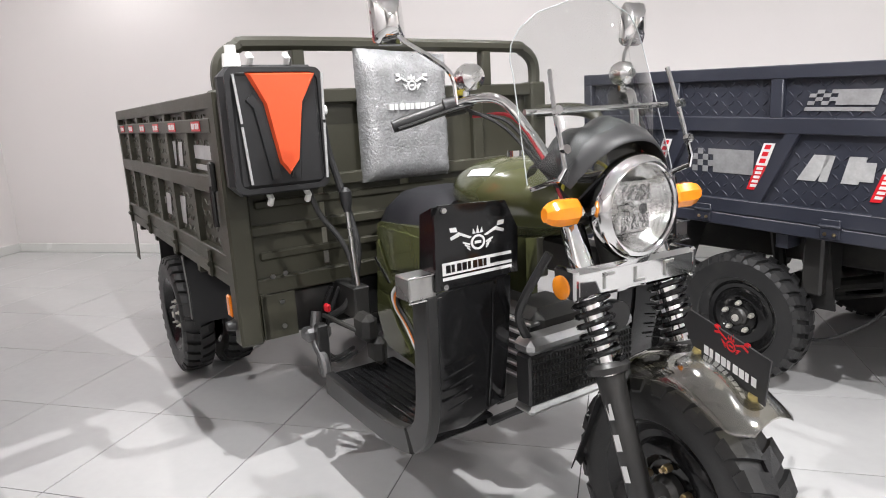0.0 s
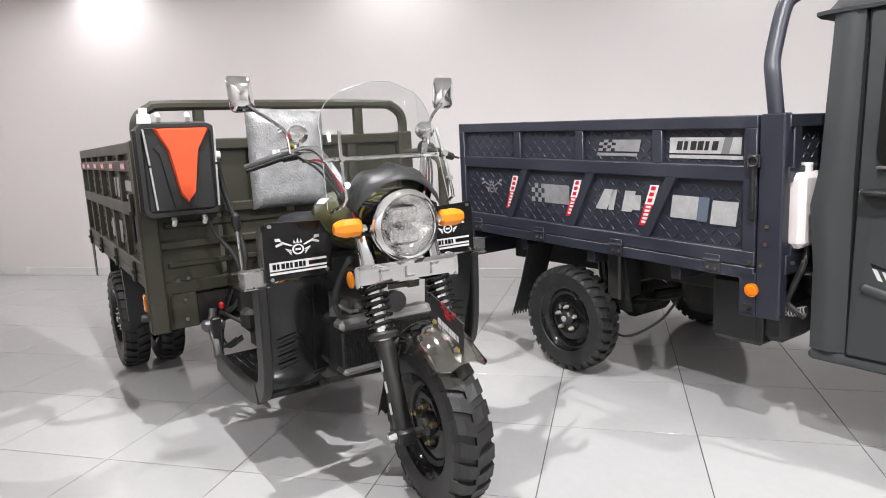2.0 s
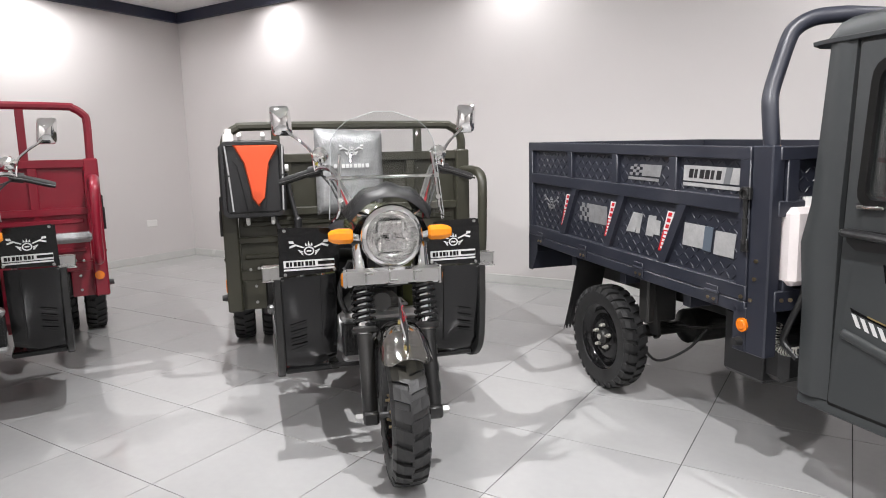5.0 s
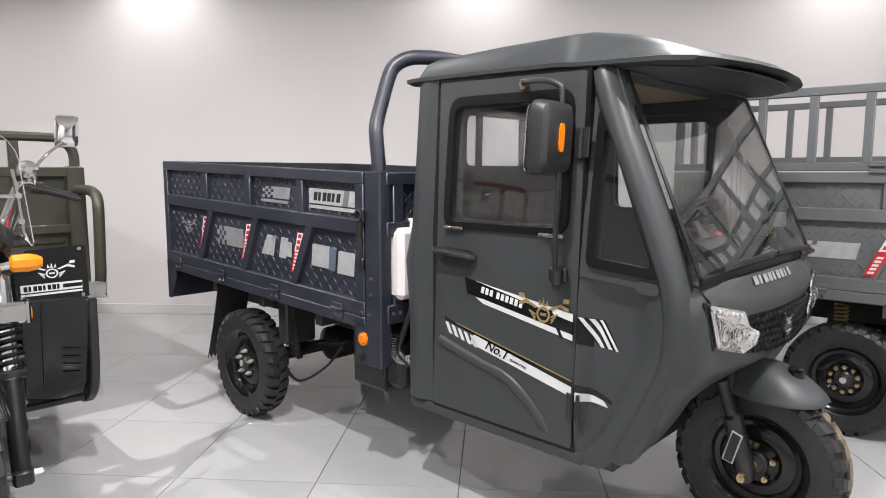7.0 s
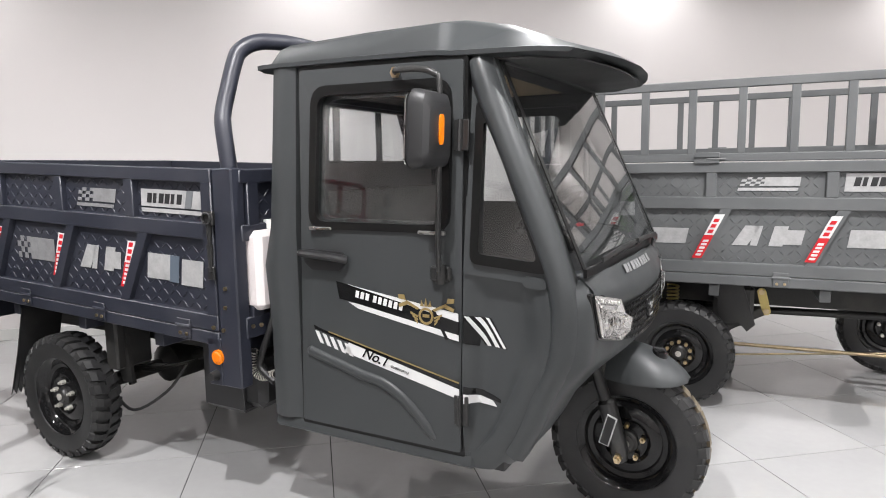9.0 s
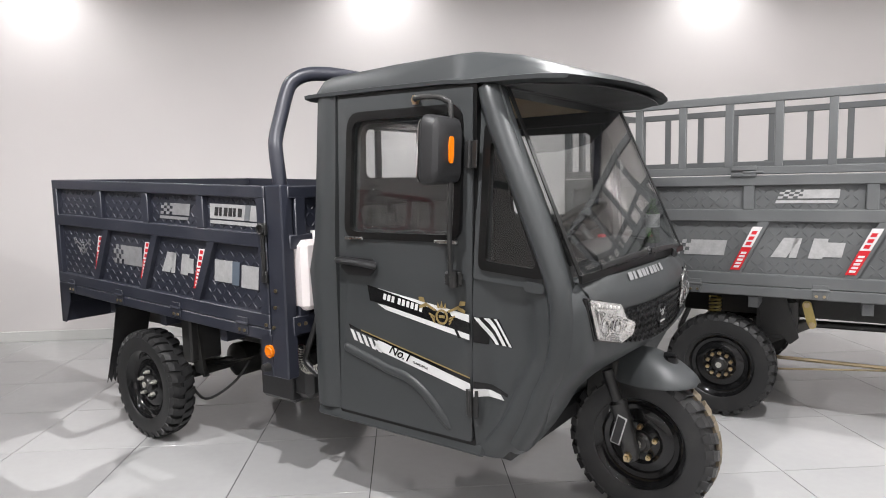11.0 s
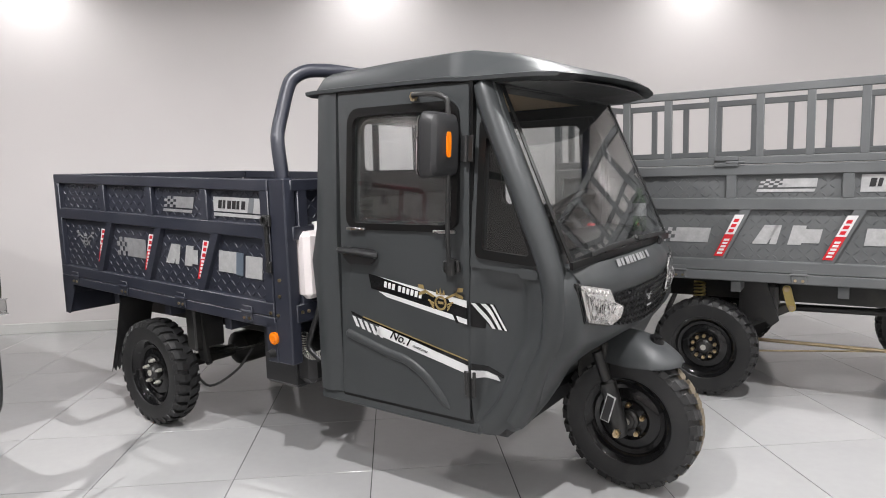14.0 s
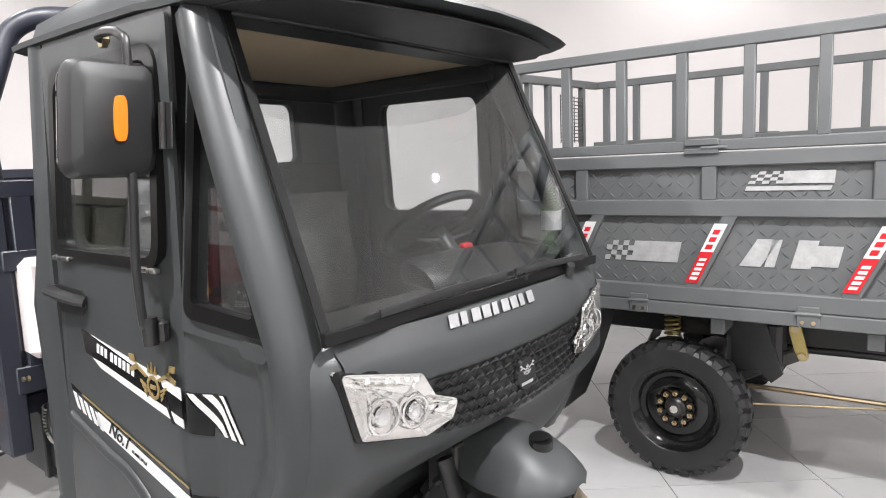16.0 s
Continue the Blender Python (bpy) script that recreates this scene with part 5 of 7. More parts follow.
def interior(g):
    part("rear_lining", Mesh().box(1.27, 1.276, -0.48, 0.48, 0.45, 1.365, 0.002).box(1.27, 1.276, -0.48, -0.3, 1.365, 1.65, 0.002).box(1.27, 1.276, 0.3, 0.48, 1.365, 1.65, 0.002), "cabin_grey", g)
    for s in (-1, 1):
        part("door_lining", Mesh().box(1.4, 2.0, s * 0.53, s * 0.524, 0.45, 1.12, 0.002), "cabin_grey", g)
        # pressed inner frame round the door window, and the seam posts beside it
        part("inner_frame", Mesh().ring_prism(rounded([(1.42, 1.1), (1.985, 1.1), (1.985, 1.625), (1.42, 1.632)], 0.05), rounded([(1.47, 1.155), (1.94, 1.155), (1.945, 1.57), (1.475, 1.576)], 0.045), s * 0.532, s * 0.516), "cabin_grey", g)
        part("seam_post", Mesh().box(1.345, 1.362, s * 0.5, s * 0.515, 0.6, 1.64, 0.004).box(2.03, 2.05, s * 0.49, s * 0.51, 1.02, 1.64, 0.004), "black_plastic", g)
        part("header_rail", Mesh().box(1.27, 2.07, s * 0.44, s * 0.5, 1.6, 1.647, 0.01), "black_plastic", g)
    part("header_band", Mesh().box(1.278, 1.31, -0.48, 0.48, 1.594, 1.647, 0.01), "black_plastic", g)
    st = part("driver_seat", Mesh().box(1.36, 1.72, -0.42, 0.42, 0.62, 0.76, 0.05), "wrapped_seat", g, "bench seat still wrapped in film")
    rows = []
    for j in range(13):
        rows.append([(1.36 + 0.02 * math.sin(j * 0.5) + 0.012 * noise.noise(Vector((i * 0.9, j * 0.7, 2.0))), -0.44 + 0.88 * i / 20, 0.78 + 0.465 * j / 12 + (0.012 * noise.noise(Vector((i * 0.6, 5.0, 1.0))) if j == 12 else 0)) for i in range(21)])
    part("backrest", Mesh().sheet(rows, (-0.07, 0, 0)), "wrapped_seat", st, "backrest under creased clear film", smooth=60)
    part("seat_box", Mesh().box(1.3, 1.7, -0.42, 0.42, 0.42, 0.618, 0.01), "black_plastic", st)
    part("dashboard", Mesh().prism([(2.12, 0.72), (2.3, 0.72), (2.37, 1.03), (2.2, 1.02), (2.12, 0.95)], -0.5, 0.5), "black_plastic", g)
    # instrument pod: a drum lying across the dash with a sloping hood
    pod = []
    for y, k in ((-0.06, 0.75), (-0.05, 0.95), (0.1, 1.0), (0.34, 0.9), (0.42, 0.55)):
        pod.append([(2.19 + 0.07 * k * a, y, 1.05 + 0.036 * k * b) for a, b in ((-1.0, -0.9), (1.1, -0.9), (1.0, -0.2), (0.5, 0.55), (-0.1, 0.95), (-0.7, 1.0), (-1.05, 0.6), (-1.15, -0.2))])
    hd = part("instrument_hood", Mesh().rings(pod), "black_plastic", g, "dark instrument pod on the dashboard", smooth=40)
    part("warning_switch", Mesh().box(2.125, 2.15, 0.17, 0.21, 1.082, 1.095, 0.004), "red_print", hd)
    c, ax = Vector((2.0, 0.2, 1.145)), Vector((-0.62, 0, 0.78))
    part("steering_column", Mesh().tube([(2.2, 0.2, 0.93), c - 0.03 * ax], [0.03, 0.026], 12), "black_plastic", g)
    u, w = Vector((0, 1, 0)), Vector((0.78, 0, 0.62))
    sw = [c + 0.155 * (math.cos(a) * u + math.sin(a) * w) for a in [2 * math.pi * k / 36 for k in range(37)]]
    wh = part("steering_wheel", Mesh().tube(sw, 0.015, 10), "black_plastic", g)
    part("spokes", Mesh().tube([c + 0.148 * u, c - 0.02 * ax, c - 0.148 * u], 0.013, 8).tube([c - 0.02 * ax, c - 0.148 * w], 0.013, 8).disc(c - 0.03 * ax, ax, 0.05, 0.04, 16), "black_plastic", wh)
    for s in (-1, 1):
        part("stalk", Mesh().tube([c - 0.07 * ax, c - 0.06 * ax + s * 0.13 * u + 0.02 * w], [0.008, 0.006], 8), "black_plastic", g)


cab_tricycle()
bt = thing("water_bottle", "small green plastic water bottle standing on the dashboard", "bottle", at=CAB_AT @ Matrix.Translation((2.262, 0.48, 1.008)) @ Matrix.Scale(0.93, 4))
up = Matrix.Rotation(radians(90), 4, "X")
part("body", Mesh().lathe([(0, 0.001), (0, 0.03), (0.005, 0.033), (0.06, 0.033), (0.065, 0.031), (0.12, 0.031), (0.125, 0.033), (0.15, 0.032), (0.185, 0.014), (0.2, 0.012), (0.2, 0.001)], 20, up), "green_bottle", bt)
part("label_band", Mesh().lathe([(0.078, 0.0335), (0.142, 0.0335)], 20, up), "silver_print", bt)
part("cap", Mesh().lathe([(0.198, 0.001), (0.198, 0.014), (0.215, 0.014), (0.215, 0.001)], 16, up), "green_bottle", bt)

# ---- the open motor tricycles ----
def motor_tricycle(at, paint, gloss, label, olive):
    g = thing("motor_tricycle", label, "tricycle truck", "display vehicles", at)
    HW, X0, X1 = 0.70, -1.3, 0.9
    ZB, ZM, ZT = 0.72, 0.985, 1.325
    bed(g, HW, X0, X1, ZB, ZT, paint)
    ups = (-0.95, -0.6, -0.25, 0.1, 0.48)
    for s in (-1, 1):
        gate, yp = drop_side(g, s, HW, X0, X1 - 0.02, ZB, ZM, ZT, ups, ups, 0.0, paint, True, pitch=0.045)
        part("rail", Mesh().box(X0 + 0.01, X1 - 0.03, s * (HW + 0.003), s * (HW - 0.03), 1.195, 1.245, 0.004), paint, gate)
        if s < 0 and olive:
            for x in (-1.14, -0.84, -0.48, -0.13, 0.22, 0.62):
                decal(gate, "sticker", [slant(x, 1.202, 0.13, 0.034, 0)], -HW - 0.004, "red_print", "small red and white printed strip")
                decal(gate, "sticker", letter_blocks(x + 0.01, 1.209, 0.11, 0.02, 4, 0), -HW - 0.0056, "white_print", t=0.001)
            yd = yp - 0.003
            decal(gate, "sticker", letter_blocks(-0.02 + 0.06, 1.06, 0.26, 0.1, 3), yd, "silver_print", "silver block shapes")
            decal(gate, "sticker", [slant(0.48, 1.1, 0.26, 0.05), slant(0.5, 1.06, 0.22, 0.02)], yd, "silver_print")
            decal(gate, "sticker", checker(-0.36, 0.83, 0.14, 0.1), yd, "silver_print")
            decal(gate, "sticker", [slant(0.1, 0.81, 0.1, 0.12), slant(-0.2, 0.82, 0.1, 0.1)], yd, "silver_print")
        for x in (-1.2, -0.6, 0.05, 0.65):
            m = Mesh().box(x - 0.02, x + 0.02, s * HW, s * (HW + 0.014), ZB - 0.05, ZB + 0.05, 0.004).tube([(x - 0.025, s * (HW + 0.012), ZB), (x + 0.025, s * (HW + 0.012), ZB)], 0.011, 8)
            part("hinge", m, paint, g)
        part("latch", Mesh().box(0.83, 0.87, s * HW, s * (HW + 0.018), 1.0, 1.1, 0.005).tube([(0.85, s * (HW + 0.014), 0.88), (0.85, s * (HW + 0.014), 1.02)], 0.01, 8), "black_metal", g)
        p = part("corner_post", Mesh().box(0.88, 0.955, s * (HW + 0.005), s * (HW - 0.075), 0.465, 1.33, 0.008), paint, g)
        part("side_marker", Mesh().box(0.84, 0.88, s * (HW - 0.002), s * (HW + 0.012), 0.56, 0.64, 0.006) if olive else Mesh().disc((0.957, s * 0.655, 0.6), (1, 0, 0), 0.028, 0.01, 18), "amber_plastic", p, "amber side marker")
        br = part("corner_bracket", Mesh().box(0.93, 0.952, s * 0.6, s * 0.622, 0.475, 0.64, 0.003).box(0.945, 0.952, s * 0.5, s * 0.622, 0.475, 0.635, 0.002), paint, p)
        bolts(br, [(0.952, s * 0.55, 0.515), (0.952, s * 0.55, 0.605), (0.957, s * 0.575, 0.7), (0.957, s * 0.53, 0.705)], (1, 0, 0), "steel", 0.009)
        part("rubber_stop", Mesh().disc((0.9, s * HW, 0.54), (0, s, 0), 0.022, 0.035, 12, 0.016), "rubber", p)
    # front wall of the box with its hoop
    fw = part("front_wall", Mesh().box(0.895, 0.94, -HW + 0.07, HW - 0.07, 0.632, 0.69, 0.005), paint, g)
    for z0, z1 in ((0.84, 0.875), (0.985, 1.03), (1.275, 1.325)):
        part("rail", Mesh().box(0.895, 0.94, -HW + 0.07, HW - 0.07, z0, z1, 0.005), paint, fw)
    for y in (-0.35, 0.0, 0.35):
        part("upright", Mesh().box(0.897, 0.936, y - 0.025, y + 0.025, 1.02, 1.28, 0.004), paint, fw)
    for y0, y1 in ((-0.62, -0.36), (-0.34, -0.02), (0.02, 0.34), (0.36, 0.62)):
        part("panel", Mesh().box(0.902, 0.91, y0, y1, 0.68, 1.3, 0.002), paint, fw)
    for z in (0.75, 0.93):
        part("pressed_rib", Mesh().box(0.908, 0.922, -0.6, 0.6, z, z + 0.03, 0.006), paint, fw)
    tailm = Mesh()
    for z0, z1 in ((ZB - 0.02, ZB + 0.06), (ZM, ZM + 0.06), (ZT - 0.05, ZT)):
        tailm.box(X0, X0 + 0.034, -HW + 0.036, HW - 0.036, z0, z1, 0.004)
    tg = part("tail_gate", tailm, paint, g)
    part("panel", Mesh().box(X0 + 0.01, X0 + 0.016, -HW + 0.04, HW - 0.04, ZB, ZT - 0.02, 0.001), paint, tg)
    for s in (-1, 1):
        part("tail_skirt", Mesh().prism([(X0, ZB), (X0 + 0.16, ZB), (X0 + 0.1, 0.43), (X0, 0.43)], s * HW, s * (HW - 0.005)), paint, g)
    up = 0.0 if olive else 0.17
    side = [(0.92, 0.665, 1.30), (0.92, 0.668, 1.38 + up), (0.92, 0.65, 1.43 + up), (0.92, 0.6, 1.465 + up), (0.92, 0.53, 1.475 + up)]
    hp = smooth_path([(x, -y, z) for x, y, z in side] + [(0.92, 0, 1.477 + up)] + side[::-1], 4)
    hoop = part("hoop", Mesh().bar(hp, 0.045, 0.05, up=(1, 0, 0), b=0.3), paint, g)
    for y in ((-0.4, 0.4) if olive else (0.32, -0.32)):
        part("hoop_upright", Mesh().box(0.9, 0.94, y - 0.022, y + 0.022, 1.32, 1.456 + up, 0.004), paint, hoop)
    # guard tube beside the driver
    gp = smooth_path([(0.93, 0.66, 1.205), (1.1, 0.67, 1.21), (1.22, 0.665, 1.2), (1.29, 0.66, 1.17), (1.315, 0.655, 1.1), (1.315, 0.65, 0.9), (1.30, 0.65, 0.78), (1.25, 0.65, 0.73), (0.95, 0.65, 0.72)], 5)
    part("side_guard", Mesh().tube(gp, 0.026, 12), paint, g)
    part("wrapped_step", Mesh().box(1.02, 1.14, 0.2, 0.64, 0.83, 0.89, 0.025), "bubble_film", g, "footrest still wrapped in silver film")
    # running gear
    for s in (-1, 1):
        for y in (0.645, 0.45):
            wheel(g, -0.28, s * y, 0.295, 0.295, 0.145, s)
    part("axle", Mesh().tube([(-0.28, -0.5, 0.29), (-0.28, -0.16, 0.29), (-0.28, -0.12, 0.29), (-0.28, 0.12, 0.29), (-0.28, 0.16, 0.29), (-0.28, 0.5, 0.29)], [0.04, 0.04, 0.12, 0.12, 0.04, 0.04], 14), "under_metal", g)
    m = Mesh()
    for s in (-1, 1):
        m.box(-1.4, 1.1, s * 0.28, s * 0.34, 0.52, 0.64, 0.006)
        mud_flap(g, -0.55, s * 0.68, s * 0.34, 0.64, 0.2, 0.1)
        part("mud_guard", Mesh().sheet([[(x, s * 0.69, z), (x, s * 0.32, z)] for x, z in ((0.12, 0.34), (0.13, 0.5), (0.07, 0.63))], (0.004, 0, 0)), "black_plastic", g)
        part("flap_bracket", Mesh().bar([(0.06, s * 0.69, 0.65), (0.1, s * 0.69, 0.5), (0.1, s * 0.69, 0.36)], 0.04, 0.006, up=(0, 1, 0)), "black_metal", g)
    part("chassis", m, "under_metal", g)
    part("cross_panel", Mesh().box(0.86, 0.92, -0.5, 0.5, 0.47, 0.63, 0.01).box(1.02, 1.06, -0.15, 0.15, 0.4, 0.62, 0.01), "black_metal", g)
    engine(g)
    rider_body(g, paint, gloss, olive)
    front_end(g, olive)
    return g


def engine(g):
    e = part("engine", Mesh().box(1.12, 1.62, -0.14, 0.14, 0.3, 0.62, 0.05).box(1.6, 1.78, -0.1, 0.1, 0.42, 0.66, 0.03).tube([(1.3, -0.15, 0.42), (1.3, -0.2, 0.42)], [0.1, 0.085], 18), "under_metal", g)
    part("crank_cover", Mesh().disc((1.42, -0.14, 0.42), (0, -1, 0), 0.11, 0.03, 24, 0.09), "cast_aluminium", e)
    for k in range(6):
        part("cooling_fin", Mesh().box(1.63, 1.77, -0.115, 0.115, 0.44 + 0.035 * k, 0.452 + 0.035 * k, 0.003), "cast_aluminium", e)
    pd = part("brake_pedal", Mesh().tube(smooth_path([(0.98, -0.44, 0.55), (1.0, -0.46, 0.46), (1.06, -0.46, 0.4), (1.08, -0.46, 0.34)], 4), 0.018, 10).box(0.96, 1.02, -0.5, -0.4, 0.45, 0.5, 0.012), "steel_dark", g, "grey cast brake pedal and bracket")
    part("pedal_post", Mesh().box(1.02, 1.06, -0.47, -0.43, 0.33, 0.52, 0.005), "black_metal", pd)
    part("linkage", Mesh().tube([(0.95, -0.4, 0.52), (1.12, -0.36, 0.5), (1.2, -0.3, 0.46)], 0.009, 8).box(1.1, 1.2, -0.36, -0.3, 0.46, 0.56, 0.02).box(1.13, 1.22, -0.33, -0.28, 0.38, 0.48, 0.02), "under_metal", pd)
    part("red_switch", Mesh().box(1.0, 1.03, -0.42, -0.4, 0.55, 0.58, 0.006), "red_print", pd)
    for k, (dx, dy) in enumerate(((0, 0), (0.025, 0.02), (-0.02, 0.03))):
        part("cable", Mesh().tube(smooth_path([(0.95 + dx, -0.36 + dy, 0.62), (0.92 + dx, -0.4 + dy, 0.5), (0.95 + dx, -0.43 + dy, 0.4), (1.02 + dx, -0.42 + dy, 0.37), (1.1 + dx, -0.38 + dy, 0.42)], 5), 0.007, 8), "rubber", g)
    lv = part("gear_lever", Mesh().tube([(1.1, -0.31, 0.5), (1.06, -0.31, 0.7), (1.03, -0.31, 0.92)], 0.009, 10), "steel", g)
    part("knob", Mesh().tube([(1.033, -0.31, 0.9), (1.03, -0.31, 0.93), (1.028, -0.31, 0.97), (1.027, -0.31, 0.985)], [0.012, 0.02, 0.022, 0.008], 14), "black_plastic", lv)


def rider_body(g, paint, gloss, olive):
    # seat
    rows = []
    for x, zt, w in ((1.05, 0.9, 0.17), (1.07, 0.945, 0.205), (1.12, 0.968, 0.215), (1.2, 0.966, 0.215), (1.32, 0.97, 0.2), (1.39, 0.95, 0.17)):
        rows.append([(x, w * t, 0.845 + (zt - 0.845) * (1 - abs(t) ** 5)) for t in [-1, -0.97, -0.85, -0.6, -0.3, 0, 0.3, 0.6, 0.85, 0.97, 1]])
    part("seat", Mesh().rings([r for r in rows]), "vinyl", g, "black vinyl saddle", smooth=50)
    # fuel tank
    rings = []
    for t in range(13):
        u = t / 12
        x = 1.33 + 0.56 * u
        h = 0.125 * math.sin(math.pi * (0.1 + 0.82 * u)) ** 0.45
        w = 0.155 * math.sin(math.pi * (0.08 + 0.84 * u)) ** 0.5 * (0.82 + 0.25 * u)
        zc = 0.955 + 0.02 * u
        rings.append([(x, w * math.cos(a) * (1 if math.sin(a) > -0.2 else 0.92), zc + h * math.sin(a)) for a in [2 * math.pi * k / 20 for k in range(20)]])
    tk = part("fuel_tank", Mesh().rings(rings), gloss, g, "rounded glossy fuel tank", smooth=70)
    part("filler_cap", Mesh().disc((1.6, 0, 1.085), (0, 0, 1), 0.035, 0.018, 18), "chrome", tk)
    part("tank_trim", Mesh().tube([(1.885, 0.11 * math.cos(a), 0.965 + 0.115 * math.sin(a)) for a in [2 * math.pi * k / 24 for k in range(25)]], 0.005, 6), "yellow_trim", tk, "bright yellow edge trim")
    for s in (-1, 1):
        rows = []
        for ang in (35, 48):
            row = []
            for k in range(3, 7):
                r = rings[k]
                c = Vector((r[0][0], 0, 0.955 + 0.02 * k / 12))
                i = ang / 18
                p, q = Vector(r[int(i)]), Vector(r[int(i) + 1])
                e = p.lerp(q, i % 1)
                e = c + (e - c) * 1.012
                row.append((e.x, e.y * s, e.z))
            rows.append(row)
        part("sticker", Mesh().sheet(rows), "white_print", tk, "white and red tank sticker")
    # side covers with stripes
    for s in (-1, 1):
        y = s * 0.222
        poly = [(1.085, 0.86), (1.035, 0.52), (1.08, 0.4), (1.36, 0.375), (1.42, 0.45), (1.42, 0.86), (1.36, 0.868)]
        sc = part("side_cover", Mesh().prism(rounded(poly, 0.03), y - s * 0.05, y), gloss, g, "moulded side cover with striped print")
        part("raised_panel", Mesh().prism(rounded([(1.1, 0.85), (1.4, 0.84), (1.4, 0.75), (1.18, 0.7)], 0.015), y, y + s * 0.013), gloss, sc)
        part("raised_panel", Mesh().prism(rounded([(1.085, 0.82), (1.16, 0.69), (1.385, 0.72), (1.16, 0.62), (1.08, 0.64)], 0.015), y, y + s * 0.01), gloss, sc)
        part("raised_panel", Mesh().prism(rounded([(1.06, 0.61), (1.14, 0.6), (1.2, 0.5), (1.3, 0.41), (1.1, 0.42), (1.06, 0.51)], 0.02), y, y + s * 0.009), gloss, sc)
        for k in range(4):
            part("louvre", Mesh().prism(slant(1.092 + 0.022 * k, 0.7 - 0.016 * k, 0.012, 0.03, -0.9), y + s * 0.009, y + s * 0.013), "black_plastic", sc)
        for d, mt in ((0.0, "white_print"), (0.016, "orange_print"), (0.03, "black_plastic")):
            pth = [(1.394, 0.735 - d), (1.26 + d * 0.4, 0.675 - d), (1.178 + d, 0.62 - d * 0.5), (1.185 + d, 0.57), (1.25 + d, 0.52), (1.32 + d, 0.44)]
            sm = smooth_path([(x, y + s * 0.006, z) for x, z in pth], 5)
            part("stripe", Mesh().bar(sm, 0.013, 0.009, up=(0, 1, 0)), mt, sc)
    part("battery_tray", Mesh().box(0.95, 1.35, -0.16, 0.16, 0.36, 0.79, 0.02), "black_plastic", g)
    # leg shields, one each side
    global SHAPE
    SHAPE = lambda p: (p[0] + 0.02, p[1], steps(p[2], ((0, 0), (0.36, 0.372), (0.815, 0.822), (1.03, 1.008), (1.2, 1.2))))
    for s in (-1, 1):
        up = [(s * 0.455, 0.79), (s * 0.2, 0.8), (s * 0.195, 0.93), (s * 0.235, 1.02), (s * 0.435, 1.03), (s * 0.45, 1.0)]
        pm = Mesh()
        pm.prism(up, 1.79, 1.8, "yz")
        lsd = part("leg_shield", pm, "black_gloss", g, "glossy black leg shield with printed emblem")
        part("shield_return", Mesh().prism([(1.715, 0.79), (1.79, 0.79), (1.79, 1.025), (1.735, 1.0)], s * 0.437, s * 0.451), "black_gloss", lsd)
        part("shield_return", Mesh().prism([(1.7, 0.80), (1.79, 0.80), (1.79, 0.95), (1.71, 0.95)], s * 0.2, s * 0.208), "black_gloss", lsd)
        low = [[(1.795, s * 0.45, 0.785), (1.8, s * 0.33, 0.785), (1.79, s * 0.215, 0.79)], [(1.775, s * 0.45, 0.6), (1.785, s * 0.33, 0.6), (1.775, s * 0.215, 0.61)], [(1.745, s * 0.45, 0.42), (1.76, s * 0.33, 0.41), (1.75, s * 0.22, 0.42)], [(1.70, s * 0.44, 0.36), (1.71, s * 0.33, 0.355), (1.70, s * 0.22, 0.38)]]
        lp = part("lower_shield", Mesh().sheet(low, (-0.006, 0, 0)), "black_gloss", g)
        for k in range(4):
            part("pressed_rib", Mesh().bar([(1.7885 - 0.006 * k, s * 0.42, 0.56 - 0.035 * k), (1.7945 - 0.006 * k, s * 0.35, 0.58 - 0.035 * k)], 0.006, 0.003), "black_gloss", lp)
        part("shield_ridge", Mesh().bar([(1.797, s * 0.28, 0.77), (1.785, s * 0.28, 0.6), (1.76, s * 0.28, 0.42)], 0.006, 0.006, up=(1, 0, 0)), "black_gloss", lp)
        # prints, laid on the plate's face
        def face(polys, x, mt, lab=""):
            if not lab:
                return [part("sticker", Mesh().prism(p, x, x + 0.0015, "yz"), mt, lsd, smooth=0) for p in polys]
            q = Mesh()
            for p in polys:
                q.prism(p, x, x + 0.0015, "yz")
            return part("emblem" if lab else "sticker", q, mt, lsd, lab, smooth=0)
        cy = s * 0.325
        face(emblem(cy, 0.91, 0.062), 1.8002, "white_print", "white printed emblem of plain shapes")
        face([[(cy - 0.11, 0.83), (cy + 0.105, 0.83), (cy + 0.105, 0.866), (cy - 0.11, 0.866)], [(cy - 0.11, 0.815), (cy + 0.105, 0.815), (cy + 0.105, 0.824), (cy - 0.11, 0.824)]], 1.8002, "white_print")
        face(letter_blocks(cy - 0.1, 0.837, 0.13, 0.022, 8, 0), 1.8018, "black_gloss")
        face([[(cy + 0.035, 0.84), (cy + 0.104, 0.84), (cy + 0.104, 0.857), (cy + 0.035, 0.857)]], 1.8018, "black_gloss")
        bolts(lsd, [(1.8, s * 0.43, 0.8), (1.8, s * 0.22, 0.81), (1.8, s * 0.425, 1.015)], (1, 0, 0), "steel", 0.008)
        # outer frame: down the shield and back along the footboard
        fr = smooth_path([(1.76, s * 0.465, 0.78), (1.755, s * 0.465, 0.6), (1.74, s * 0.465, 0.45), (1.70, s * 0.465, 0.37), (1.6, s * 0.465, 0.325), (1.4, s * 0.465, 0.315), (1.1, s * 0.465, 0.32)], 5)
        part("frame_tube", Mesh().bar(fr, 0.035, 0.075, up=(0.9, 0, 0.45)), "black_metal", g)
        part("footboard", Mesh().box(1.08, 1.68, s * 0.45, s * 0.2, 0.315, 0.345, 0.008), "black_gloss", g)
